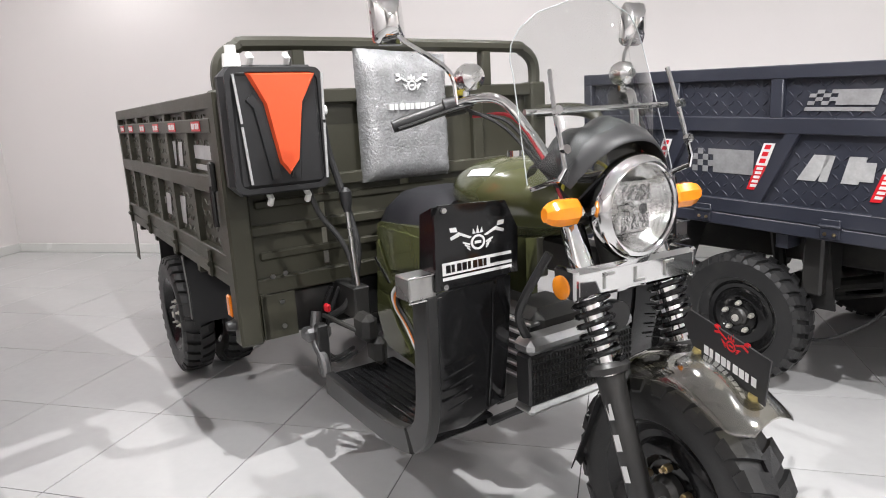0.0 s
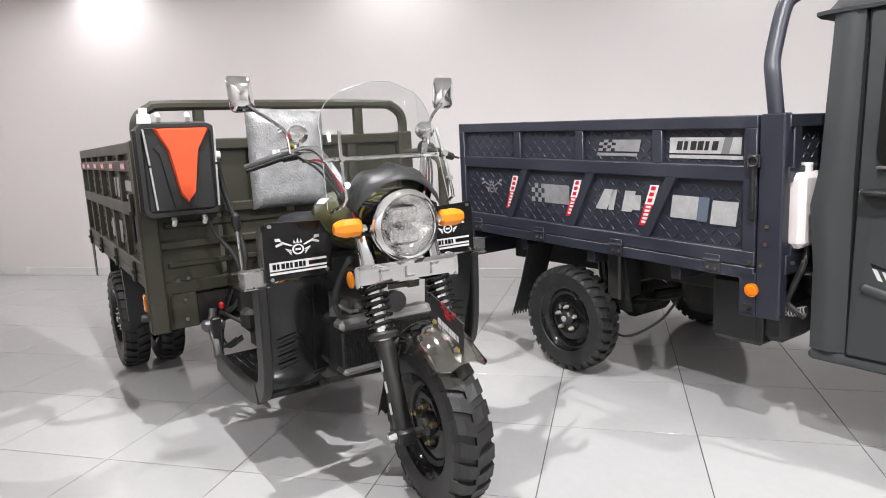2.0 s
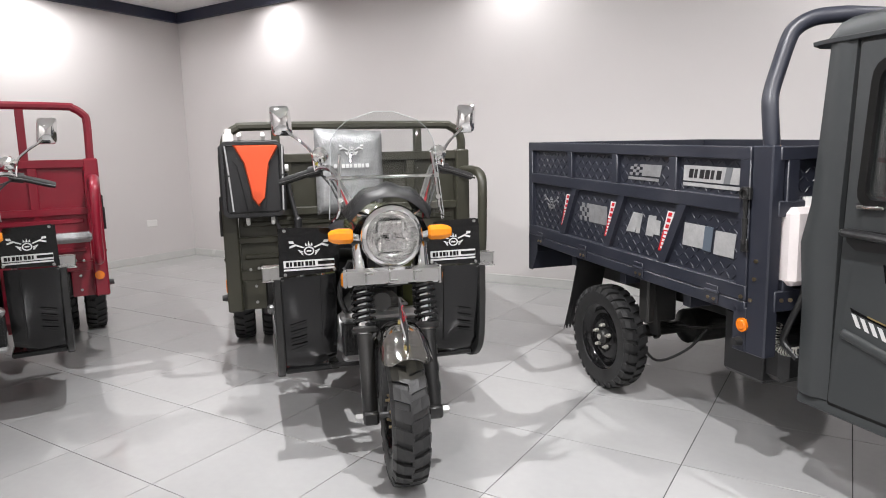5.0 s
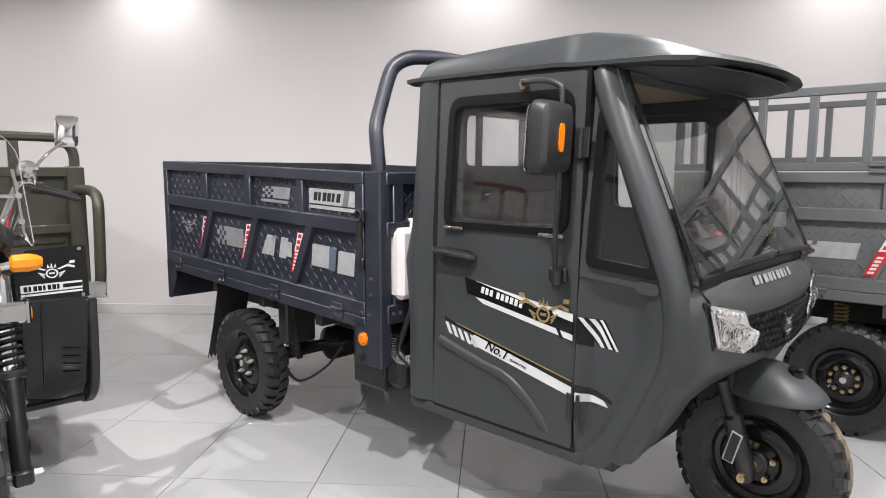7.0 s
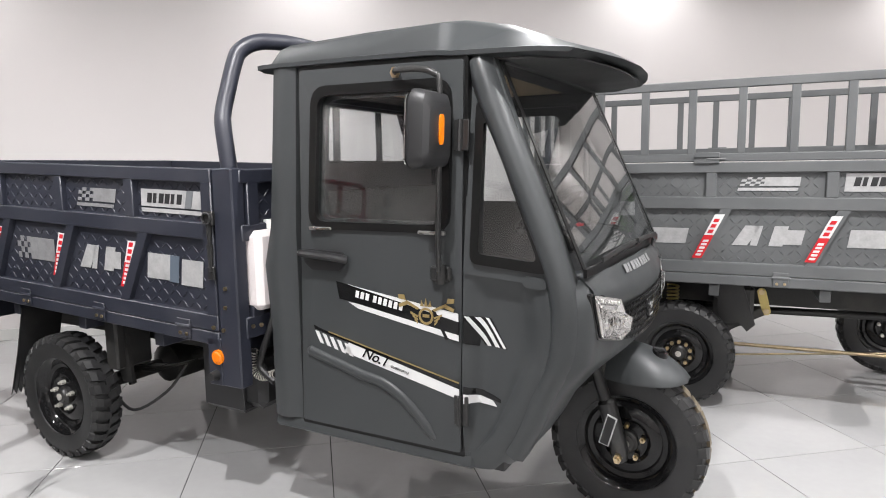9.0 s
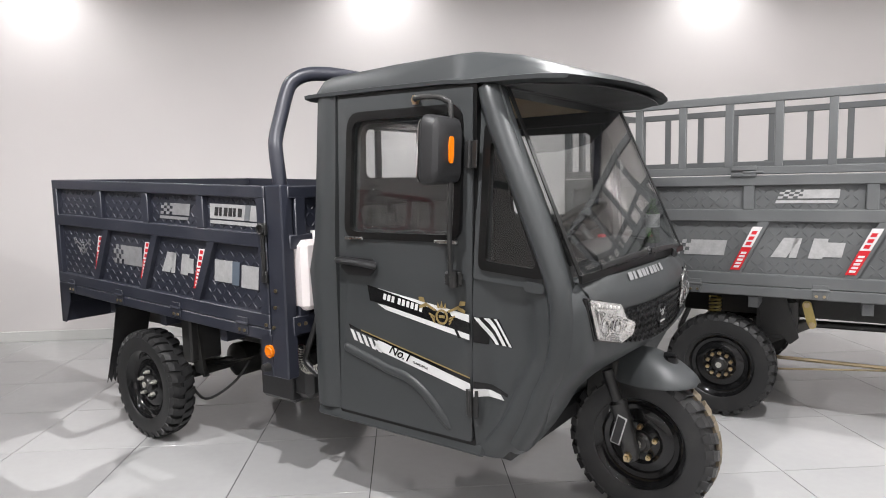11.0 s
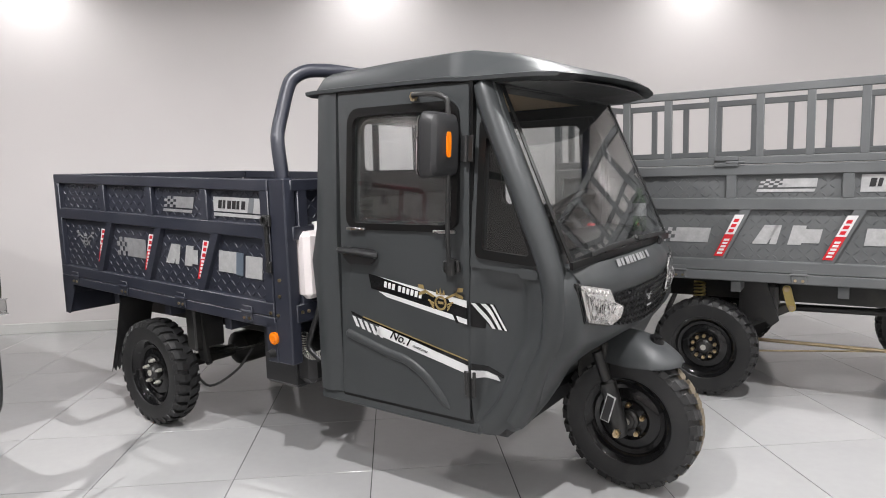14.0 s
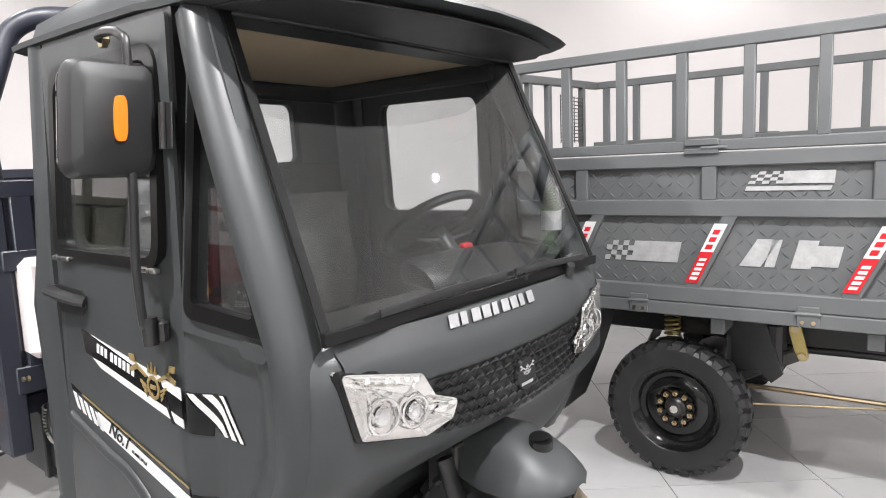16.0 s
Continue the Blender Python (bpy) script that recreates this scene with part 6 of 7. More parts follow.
        for k in range(7):
            part("mat_rib", Mesh().box(1.12, 1.6, s * (0.24 + 0.028 * k) - 0.006, s * (0.24 + 0.028 * k) + 0.006, 0.344, 0.351, 0.002), "black_gloss", g)
        # bright box lamp bracket
        cb = part("marker_box", Mesh().box(1.72, 1.79, s * 0.44, s * 0.525, 0.775, 0.838, 0.004), "steel", g, "bright metal box bracket")
        for zr in (0.771, 0.836):
            part("box_rim", Mesh().box(1.789, 1.795, s * 0.436, s * 0.529, zr, zr + 0.006, 0.002), "chrome", cb)
    SHAPE = None
    # radiator
    rd = part("radiator", Mesh().box(1.80, 1.86, -0.2, 0.2, 0.43, 0.575, 0.006), "black_plastic", g, "black radiator with a bright top tank")
    part("top_tank", Mesh().box(1.79, 1.87, -0.205, 0.205, 0.575, 0.62, 0.016), "cast_aluminium", rd)
    part("bottom_tank", Mesh().box(1.79, 1.87, -0.205, 0.205, 0.405, 0.432, 0.012), "cast_aluminium", rd)
    fin = Mesh()
    for k in range(34):
        for j in range(7):
            y = -0.19 + 0.0115 * k
            z = 0.44 + 0.019 * j
            fin.box(1.859, 1.866, y, y + 0.006, z, z + 0.013, 0.001)
    tagged(part("radiator_fin", fin, "under_metal", rd, smooth=0), kind="stuff")
    part("radiator_hose", Mesh().tube(smooth_path([(1.83, -0.17, 0.6), (1.82, -0.2, 0.68), (1.86, -0.2, 0.76), (1.9, -0.16, 0.86)], 5), 0.012, 8), "rubber", g)
    part("lower_hose", Mesh().tube(smooth_path([(1.82, 0.1, 0.42), (1.76, 0.05, 0.36), (1.72, -0.1, 0.35), (1.74, -0.25, 0.36)], 5), 0.012, 8), "rubber", g)
    if olive:
        can_and_backrest(g)


def can_and_backrest(g):
    c = part("fluid_can", Mesh().box(0.955, 1.05, -0.7, -0.365, 0.99, 1.4, 0.035), "black_plastic", g, "black moulded can with an orange inlay")
    part("can_frame", Mesh().ring_prism(round_rect(-0.69, -0.375, 1.0, 1.39, 0.03), round_rect(-0.675, -0.39, 1.015, 1.375, 0.03), 1.048, 1.06, "yz"), "black_plastic", c)
    inlay = [(-0.625, 1.375), (-0.575, 1.28), (-0.54, 1.09), (-0.51, 1.05), (-0.475, 1.09), (-0.445, 1.28), (-0.39, 1.375)]
    n = len(inlay)
    im = Mesh()
    cxy = (-0.51, 1.24)
    im.add([(1.05, y, z) for y, z in inlay] + [(1.066, y + (cxy[0] - y) * 0.12, z + (cxy[1] - z) * 0.06) for y, z in inlay] + [(1.07, -0.51, 1.1), (1.07, -0.51, 1.3)],
           [(i, (i + 1) % n, n + (i + 1) % n, n + i) for i in range(n)] + [tuple(range(n, 2 * n))])
    part("inlay", im, "orange_plastic", c, "bright orange arrow-shaped inlay", smooth=0)
    for y0, y1 in ((-0.665, -0.64), (-0.375, -0.385)):
        part("reflective_strip", Mesh().bar([(1.062, y0, 1.37), (1.062, (y0 + y1) / 2, 1.22)], 0.008, 0.006, up=(1, 0, 0)).bar([(1.062, (y0 + y1) / 2, 1.21), (1.062, y1, 1.03)], 0.008, 0.006, up=(1, 0, 0)), "silver_print", c)
    for pts in ([(-0.6, 1.3), (-0.575, 1.27), (-0.535, 1.04)], [(-0.42, 1.3), (-0.445, 1.27), (-0.47, 1.04)]):
        part("moulded_line", Mesh().bar([(1.052, y - 0.02, z) for y, z in pts], 0.03, 0.012, up=(1, 0, 0)), "black_plastic", c)
    part("cap", Mesh().disc((1.0, -0.645, 1.395), (0, 0, 1), 0.03, 0.04, 16, 0.026).disc((1.0, -0.645, 1.43), (0, 0, 1), 0.018, 0.03, 12), "white_plastic", c, "white screw cap")
    for y, z in ((-0.59, 1.42), (-0.47, 1.42), (-0.57, 0.975), (-0.44, 0.975)):
        part("strap_lug", Mesh().tube([(1.0, y, z - 0.02), (1.02, y, z), (1.0, y, z + 0.012)], 0.011, 8), "white_plastic", c)
    part("side_cap", Mesh().tube([(1.0, -0.365, 1.25), (1.0, -0.345, 1.25)], 0.018, 12), "white_plastic", c)
    part("hose", Mesh().tube(smooth_path([(1.0, -0.36, 1.22), (0.99, -0.34, 1.1), (1.02, -0.3, 0.9), (1.05, -0.29, 0.75), (1.03, -0.33, 0.58), (0.98, -0.38, 0.52)], 6), 0.013, 10), "rubber", c)
    part("hose", Mesh().tube(smooth_path([(1.0, -0.43, 0.99), (1.0, -0.4, 0.9), (1.03, -0.33, 0.78), (1.05, -0.31, 0.64), (1.02, -0.33, 0.55)], 6), 0.01, 10), "rubber", c)
    # backrest wrapped in film
    rows = []
    for j in range(25):
        row = []
        for i in range(21):
            y, z = -0.195 + 0.375 * i / 20, 0.985 + 0.455 * j / 24
            wob = 0.003 * noise.noise(Vector((y * 30, z * 5, 1.0))) + 0.0016 * noise.noise(Vector((y * 90, z * 60, 3.0)))
            edge = min(i, 20 - i, j, 24 - j)
            row.append((0.955 + 0.045 * min(1, edge / 2.5) ** 0.5 + wob * 1.6, y + wob, z + (0.02 * (1 - i / 20) if j == 24 else 0) + wob))
        rows.append(row)
    bk = part("backrest", Mesh().sheet(rows, (-0.02, 0, 0)), "bubble_film", g, "padded backrest still wrapped in bubble film", smooth=60)
    em = Mesh()
    for p in emblem(0.0, 1.325, 0.05) + letter_blocks(-0.1, 1.24, 0.2, 0.022, 9, 0):
        em.prism(p, 1.0, 1.0105, "yz")
    part("emblem", em, "white_print", bk, "pale printed emblem under the film", smooth=0)


FRONT_LEVELS = ((0, 0), (0.3, 0.292), (0.6, 0.585), (0.8, 0.78), (1.0, 0.98), (1.25, 1.24), (1.5, 1.485))
STEER = -5.0


def steered(p):
    """The fork and all that it carries, turned a little to one side."""
    x, y = p[0] - 1.93, p[1]
    c, s = math.cos(radians(STEER)), math.sin(radians(STEER))
    return (1.942 + c * x - s * y, s * x + c * y, steps(p[2], FRONT_LEVELS))


def front_end(g, olive):
    global SHAPE
    SHAPE = steered
    hub = steered((2.185, 0, 0.292))
    wheel(g, hub[0], hub[1], 0.292, 0.292, 0.14, -1, count=25, cap="brass", lug=0.013, slant=0.6, turn=STEER)
    part("front_axle", Mesh().tube([(2.2, -0.165, 0.292), (2.2, 0.165, 0.292)], 0.012, 10), "steel_dark", g)
    up = lambda z, s, dy=0.125: (2.2 - (z - 0.3) * 0.385, s * dy, z)
    for s in (-1, 1):
        dy = 0.128
        fk = part("fork_leg", Mesh().tube([up(0.6, s, dy), up(0.57, s, dy), up(0.5, s, dy), up(0.3, s, dy), up(0.27, s, dy)], [0.036, 0.034, 0.031, 0.031, 0.02], 16).box(2.17, 2.24, s * (dy - 0.03), s * (dy + 0.03), 0.265, 0.32, 0.008), "black_metal", g, "black telescopic fork leg with a coil spring")
        part("spring_cup", Mesh().tube([up(0.605, s, dy), up(0.62, s, dy), up(0.63, s, dy)], [0.05, 0.055, 0.045], 18), "black_metal", fk)
        part("inner_tube", Mesh().tube([up(0.6, s, dy), up(0.8, s, dy)], 0.03, 14), "chrome", fk)
        n = 6.5
        sp = []
        for k in range(int(n * 14) + 1):
            a = 2 * math.pi * k / 14
            z = 0.632 + 0.155 * k / (n * 14)
            b = Vector(up(z, s, dy))
            sp.append(b + 0.043 * (math.cos(a) * Vector((0.93, 0, 0.36)) + math.sin(a) * Vector((0, 1, 0))))
        part("coil_spring", Mesh().tube(sp, 0.0075, 7), "black_gloss", fk)
        part("upper_tube", Mesh().tube([up(0.8, s, dy), up(1.0, s, dy)], [0.033, 0.03], 18), "chrome", fk, "chromed upper fork tube")
        part("axle_nut", Mesh().tube([(2.2, s * 0.16, 0.292), (2.2, s * 0.185, 0.292)], [0.02, 0.018], 6).tube([(2.2, s * 0.178, 0.292), (2.2, s * 0.19, 0.292)], 0.009, 8), "steel", fk)
        lt = Mesh()
        for k in range(3):
            lt.add([(2.2 - (z - 0.3) * 0.385 + 0.005 + dx * 0.93, s * (dy + 0.0315), z) for dx, z in ((-0.012, 0.5 - 0.07 * k), (0.012, 0.509 - 0.07 * k), (0.012, 0.546 - 0.07 * k), (-0.012, 0.537 - 0.07 * k))], [(0, 1, 2, 3)])
        part("sticker", lt, "white_print", fk, "pale vertical block print", smooth=0)
        # turn lamps, reflectors
        ind = Mesh()
        ind.rings([[(2.005 + 0.024 * k * math.cos(a) if True else 0, s * (0.155 + dyy), 1.0 + 0.032 * k * math.sin(a)) for a in [2 * math.pi * (j + 0.5) / 8 for j in range(8)]] for dyy, k in ((0.0, 0.7), (0.01, 1.0), (0.06, 1.05), (0.085, 0.85), (0.1, 0.55))])
        tl = part("turn_lamp", ind, "amber_lens", g, "faceted amber turn lamp", smooth=20)
        part("stalk", Mesh().tube([(1.99, s * 0.09, 0.985), (2.0, s * 0.16, 1.0)], [0.014, 0.018], 10), "chrome", tl)
        part("round_reflector", Mesh().tube([(2.0, s * 0.19, 0.818), (2.0, s * 0.208, 0.818), (2.0, s * 0.212, 0.818)], [0.032, 0.03, 0.022], 18), "amber_lens", g, "round amber side reflector")
        # mirror on its stem, with a round lamp below
        st = part("mirror_stem", Mesh().tube(smooth_path([(1.69, s * 0.29, 1.25), (1.68, s * 0.3, 1.33), (1.64, s * 0.34, 1.38), (1.61, s * 0.39, 1.42), (1.6, s * 0.42, 1.45)], 5), 0.0065, 8), "chrome", g, "bent chrome mirror stem")
        rings = []
        for t, k in ((0.0, 0.95), (0.01, 1.02), (0.025, 0.95), (0.042, 0.6), (0.046, 0.3)):
            rings.append([(1.57 + t, s * 0.43 + 0.045 * k * (py + s * 0.12 * pz), 1.482 + 0.066 * k * pz) for py, pz in round_rect(-1, 1, -1, 1, 0.35, 4)])
        mh = part("mirror_housing", Mesh().rings(rings), "chrome", st, "chromed oval mirror shell", smooth=50)
        part("mirror_glass", Mesh().prism([(s * 0.43 + 0.04 * (py + s * 0.12 * pz), 1.482 + 0.06 * pz) for py, pz in round_rect(-1, 1, -1, 1, 0.35, 4)], 1.565, 1.569, "yz"), "chrome", mh)
        bl = part("lamp_bulb", Mesh().tube([(1.68, s * 0.265, 1.32), (1.69, s * 0.265, 1.32), (1.71, s * 0.265, 1.32), (1.735, s * 0.265, 1.32), (1.75, s * 0.265, 1.32)], [0.012, 0.033, 0.038, 0.033, 0.014], 18), "reflector", g, "round clear auxiliary lamp")
        part("lamp_stalk", Mesh().tube([(1.7, s * 0.268, 1.29), (1.7, s * 0.272, 1.25)], 0.01, 10), "chrome", bl)
        # grips, levers, cables
        gr = part("grip", Mesh().tube([(1.615, s * 0.445, 1.205), (1.625, s * 0.41, 1.215), (1.655, s * 0.315, 1.243)], [0.015, 0.017, 0.017], 12), "rubber", g)
        part("switch_box", Mesh().tube([(1.66, s * 0.315, 1.245), (1.68, s * 0.265, 1.253)], 0.025, 12), "black_plastic", gr)
        part("lever", Mesh().tube(smooth_path([(1.72, s * 0.26, 1.25), (1.7, s * 0.33, 1.235), (1.67, s * 0.41, 1.21), (1.66, s * 0.45, 1.2)], 4), 0.007, 8, 0.7), "black_metal" if olive else "black_plastic", gr)
        if s < 0:
            part("signal_button", Mesh().box(1.675, 1.7, -0.285, -0.27, 1.275, 1.29, 0.004), "yellow_trim", gr)
        part("handlebar", Mesh().tube(smooth_path([(1.66, s * 0.3, 1.245), (1.73, s * 0.255, 1.265), (1.8, s * 0.215, 1.25), (1.86, s * 0.17, 1.16), (1.9, s * 0.13, 1.085), (1.91, s * 0.06, 1.06), (1.91, 0, 1.06)], 5), 0.013, 12), "chrome", g)
        for k in range(3):
            part("cable", Mesh().tube(smooth_path([(1.7, s * (0.27 - 0.01 * k), 1.24 - 0.01 * k), (1.82, s * (0.23 - 0.012 * k), 1.19 + 0.012 * k), (1.9, s * (0.18 - 0.01 * k), 1.09), (1.95, s * (0.1 + 0.02 * k), 0.98)], 5), 0.0045, 6), ("rubber", "rubber", "cable_red")[k], g)
        # windshield struts
        part("shield_strut", Mesh().tube([(1.95, s * 0.19, 1.32), (1.98, s * 0.2, 1.22), (2.022, s * 0.205, 1.1), (2.01, s * 0.215, 1.075), (1.93, s * 0.235, 1.05)], 0.006, 8), "chrome", g)
        for z, x in ((1.225, 1.98), (1.14, 2.008)):
            part("strut_nut", Mesh().disc((x, s * 0.2, z), (1, 0, 0.2), 0.011, 0.016, 8), "chrome", g)
    part("cross_bar", Mesh().tube([(1.93, -0.25, 1.225), (1.94, 0.2, 1.225)], 0.0075, 10), "chrome", g)
    # bumper bar
    bm = Mesh().box(2.02, 2.05, -0.2, 0.2, 0.79, 0.868, 0.012).box(1.97, 2.05, -0.205, -0.185, 0.79, 0.868, 0.006).box(1.97, 2.05, 0.185, 0.205, 0.79, 0.868, 0.006)
    bb = part("bumper_bar", bm, "chrome", g, "polished chrome fork bumper with embossed blocks")
    for y in (-0.1, 0.0, 0.1):
        eb = Mesh().box(2.05, 2.053, y - 0.018, y - 0.01, 0.81, 0.85, 0.001).box(2.05, 2.053, y - 0.018, y + 0.018, 0.842 if y else 0.81, 0.85 if y else 0.818, 0.001)
        part("embossing", eb, "steel", bb)
    part("lower_yoke", Mesh().box(1.97, 2.03, -0.17, 0.17, 0.8, 0.845, 0.01).box(1.92, 1.98, -0.17, 0.17, 0.955, 0.985, 0.01), "black_metal", g)
    part("steering_head", Mesh().tube([(1.99, 0, 0.78), (1.91, 0, 1.0)], 0.04, 14).box(1.7, 1.95, -0.04, 0.04, 0.78, 0.88, 0.012), "black_metal", g)
    part("horn", Mesh().disc((2.0, -0.05, 0.72), (1, 0, 0), 0.04, 0.03, 18), "black_metal", g)
    # headlamp
    hl = part("headlight", Mesh().lathe([(-0.07, 0.055), (-0.055, 0.095), (-0.01, 0.116), (0.01, 0.12)], 36, Matrix.Translation((2.02, 0, 0.993)) @ pose(0, 0, 0, 0, 0, -90)), "black_gloss", g, "round chrome-rimmed headlight")
    hm = Matrix.Translation((2.02, 0, 0.993)) @ pose(0, 0, 0, 0, 0, -90)
    part("rim_ring", Mesh().lathe([(0.0, 0.115), (0.0, 0.127), (0.018, 0.129), (0.036, 0.124), (0.044, 0.115), (0.046, 0.107), (0.042, 0.103), (0.03, 0.104)], 40, hm), "chrome", hl)
    rf = Mesh().lathe([(-0.02, 0.002), (-0.02, 0.03), (-0.008, 0.06), (0.01, 0.088), (0.034, 0.105)], 36, hm)
    part("reflector", rf, "reflector", hl)
    for k in range(9):
        y = -0.08 + 0.02 * k
        h = math.sqrt(0.092 ** 2 - y * y)
        part("lens_flute", Mesh().tube([(2.054 - 0.1 * abs(y), y, 0.993 - h * 0.9), (2.07 - 0.1 * abs(y), y, 0.993), (2.054 - 0.1 * abs(y), y, 0.993 + h * 0.9)], 0.0022, 6), "lens", hl)
    for e, z0, z1 in ((-1, 0.93, 0.985), (1, 1.0, 1.055)):
        part("reflector_step", Mesh().box(2.01, 2.03, -0.055, 0.055, z0, z1, 0.012, Matrix.Translation((0.005, 0, 0)) ), "reflector", hl)
    part("bulb_cap", Mesh().disc((2.03, 0, 0.993), (1, 0, 0), 0.018, 0.03, 16, 0.014), "chrome", hl)
    part("lens", Mesh().lathe([(0.042, 0.104), (0.052, 0.088), (0.06, 0.05), (0.063, 0.001)], 36, hm), "lens", hl)
    # cowl over the lamp
    rows = []
    for k in range(9):
        u = k / 8
        x = 2.04 - 0.2 * u
        zt = 1.1 + 0.1 * math.sin(math.pi * min(1, 0.18 + u * 0.6))
        w = 0.13 + 0.06 * math.sin(math.pi * min(1, 0.2 + u * 0.7))
        rows.append([(x - 0.05 * abs(t) ** 2, w * t, zt - 0.1 * abs(t) ** 2.2 + 0.014 * math.cos(t * 11) * u) for t in [-1 + 2 * j / 16 for j in range(17)]])
    part("cowl", Mesh().sheet(rows, (0, 0, -0.006)), "black_plastic", g, "black instrument cowl over the headlight", smooth=60)
    part("cowl_face", Mesh().sheet([[(2.035, 0.13 * t, 1.06 + 0.04 * (1 - t * t)) for t in [-1 + 0.25 * j for j in range(9)]], [(1.98, 0.17 * t, 0.99 + 0.02 * (1 - t * t)) for t in [-1 + 0.25 * j for j in range(9)]]], (-0.01, 0, 0)), "black_gloss", g)
    # windshield sheet
    rows = []
    for k in range(13):
        u = k / 12
        z = 1.06 + 0.44 * u
        w = 0.243 - 0.03 * u if u < 0.6 else 0.225 * math.sqrt(max(0.0, 1 - ((u - 0.6) / 0.405) ** 2.4)) + 0.002
        rows.append([(2.035 - 0.15 * u - 0.09 * (t * w / 0.22) ** 2, t * w, z) for t in [-1 + 2 * j / 14 for j in range(15)]])
    wsd = part("windshield", Mesh().sheet(rows), "clear_glass", g, "clear curved acrylic windshield", smooth=70)
    part("cut_edge", Mesh().tube([r[0] for r in rows] + [r[-1] for r in rows[::-1]], 0.0016, 6), "clear_edge", wsd)
    # front fender wrapped in bright film, upright plate, flap
    line = smooth_path([(2.0, 0, 0.53), (2.06, 0, 0.6), (2.15, 0, 0.645), (2.25, 0, 0.658), (2.33, 0, 0.632), (2.39, 0, 0.592), (2.43, 0, 0.572)], 4)
    rows = []
    for k, p in enumerate(line):
        u = k / (len(line) - 1)
        w = 0.094 * (1 if u < 0.8 else 1 - 0.35 * ((u - 0.8) / 0.2) ** 2)
        rows.append([(p.x, w * t, p.z + 0.022 * (1 - t * t) - 0.035 * abs(t) ** 4 * (1 - max(0, u - 0.7) / 0.3)) for t in [-1 + 0.2 * j for j in range(11)]])
    fd = part("front_fender", Mesh().sheet(rows, (0, 0, -0.004)), "chrome_film", g, "front mudguard of clear bright-filmed plastic", smooth=60)
    pl = [(2.19, 0.745), (2.21, 0.775), (2.415, 0.715), (2.405, 0.61), (2.33, 0.64), (2.23, 0.67)]
    fp = part("fender_plate", Mesh().prism(pl, -0.0025, 0.0025), "black_plastic", fd, "black upright plate with red and white print")
    for s in (-1, 1):
        tilt = lambda polys: [[(2.33 + (x - 2.33) * 0.97, z - (x - 2.33) * 0.28) for x, z in p] for p in polys]
        decal(fp, "emblem", tilt(emblem(2.32, 0.716, 0.033)), s * 0.0027, "red_print", "red printed emblem of plain shapes", 0.001)
        decal(fp, "sticker", tilt(letter_blocks(2.25, 0.66, 0.14, 0.02, 9, 0)), s * 0.0027, "white_print", t=0.001)
    for x, z in ((2.23, 0.667), (2.375, 0.607)):
        part("plate_bolt", Mesh().tube([(x, 0, z - 0.025), (x, 0, z), (x + 0.004, 0, z + 0.02)], [0.018, 0.016, 0.011], 10), "zinc_yellow", fd)
    part("fender_stay", Mesh().tube(smooth_path([(2.12, -0.12, 0.5), (2.1, -0.09, 0.6), (2.1, 0.09, 0.6), (2.12, 0.12, 0.5)], 4), 0.01, 8), "black_metal", fd)
    n = 6
    rows = [[(1.995, -0.09 + 0.18 * k / 12, 0.5) for k in range(13)], [(1.95, -0.09 + 0.18 * k / 12, 0.38) for k in range(13)], [(1.9, -0.1 + 0.2 * k / 12, 0.24 + (0.025 if k % 2 else 0)) for k in range(13)]]
    part("front_mud_flap", Mesh().sheet(rows, (0.005, 0, 0.002)), "rubber", g)
    SHAPE = None


motor_tricycle(Matrix.Translation((-0.739, 3.145, 0)) @ pose(0, 0, 0, 0, 0, -50.6), "olive_paint", "olive_gloss", "olive green motor tricycle with a cargo box", True)
motor_tricycle(Matrix.Translation((-2.97, 2.14, 0)) @ pose(0, 0, 0, 0, 0, -36.7), "red_paint", "red_paint", "bright red motor tricycle with a cargo box", False)


# ---- the stake-bed tricycle ----
def rack_lean(p):
    """The loose stake rack stands a little higher on the far side."""
    return (p[0], p[1], p[2] + 0.04 * (p[1] + 0.7))


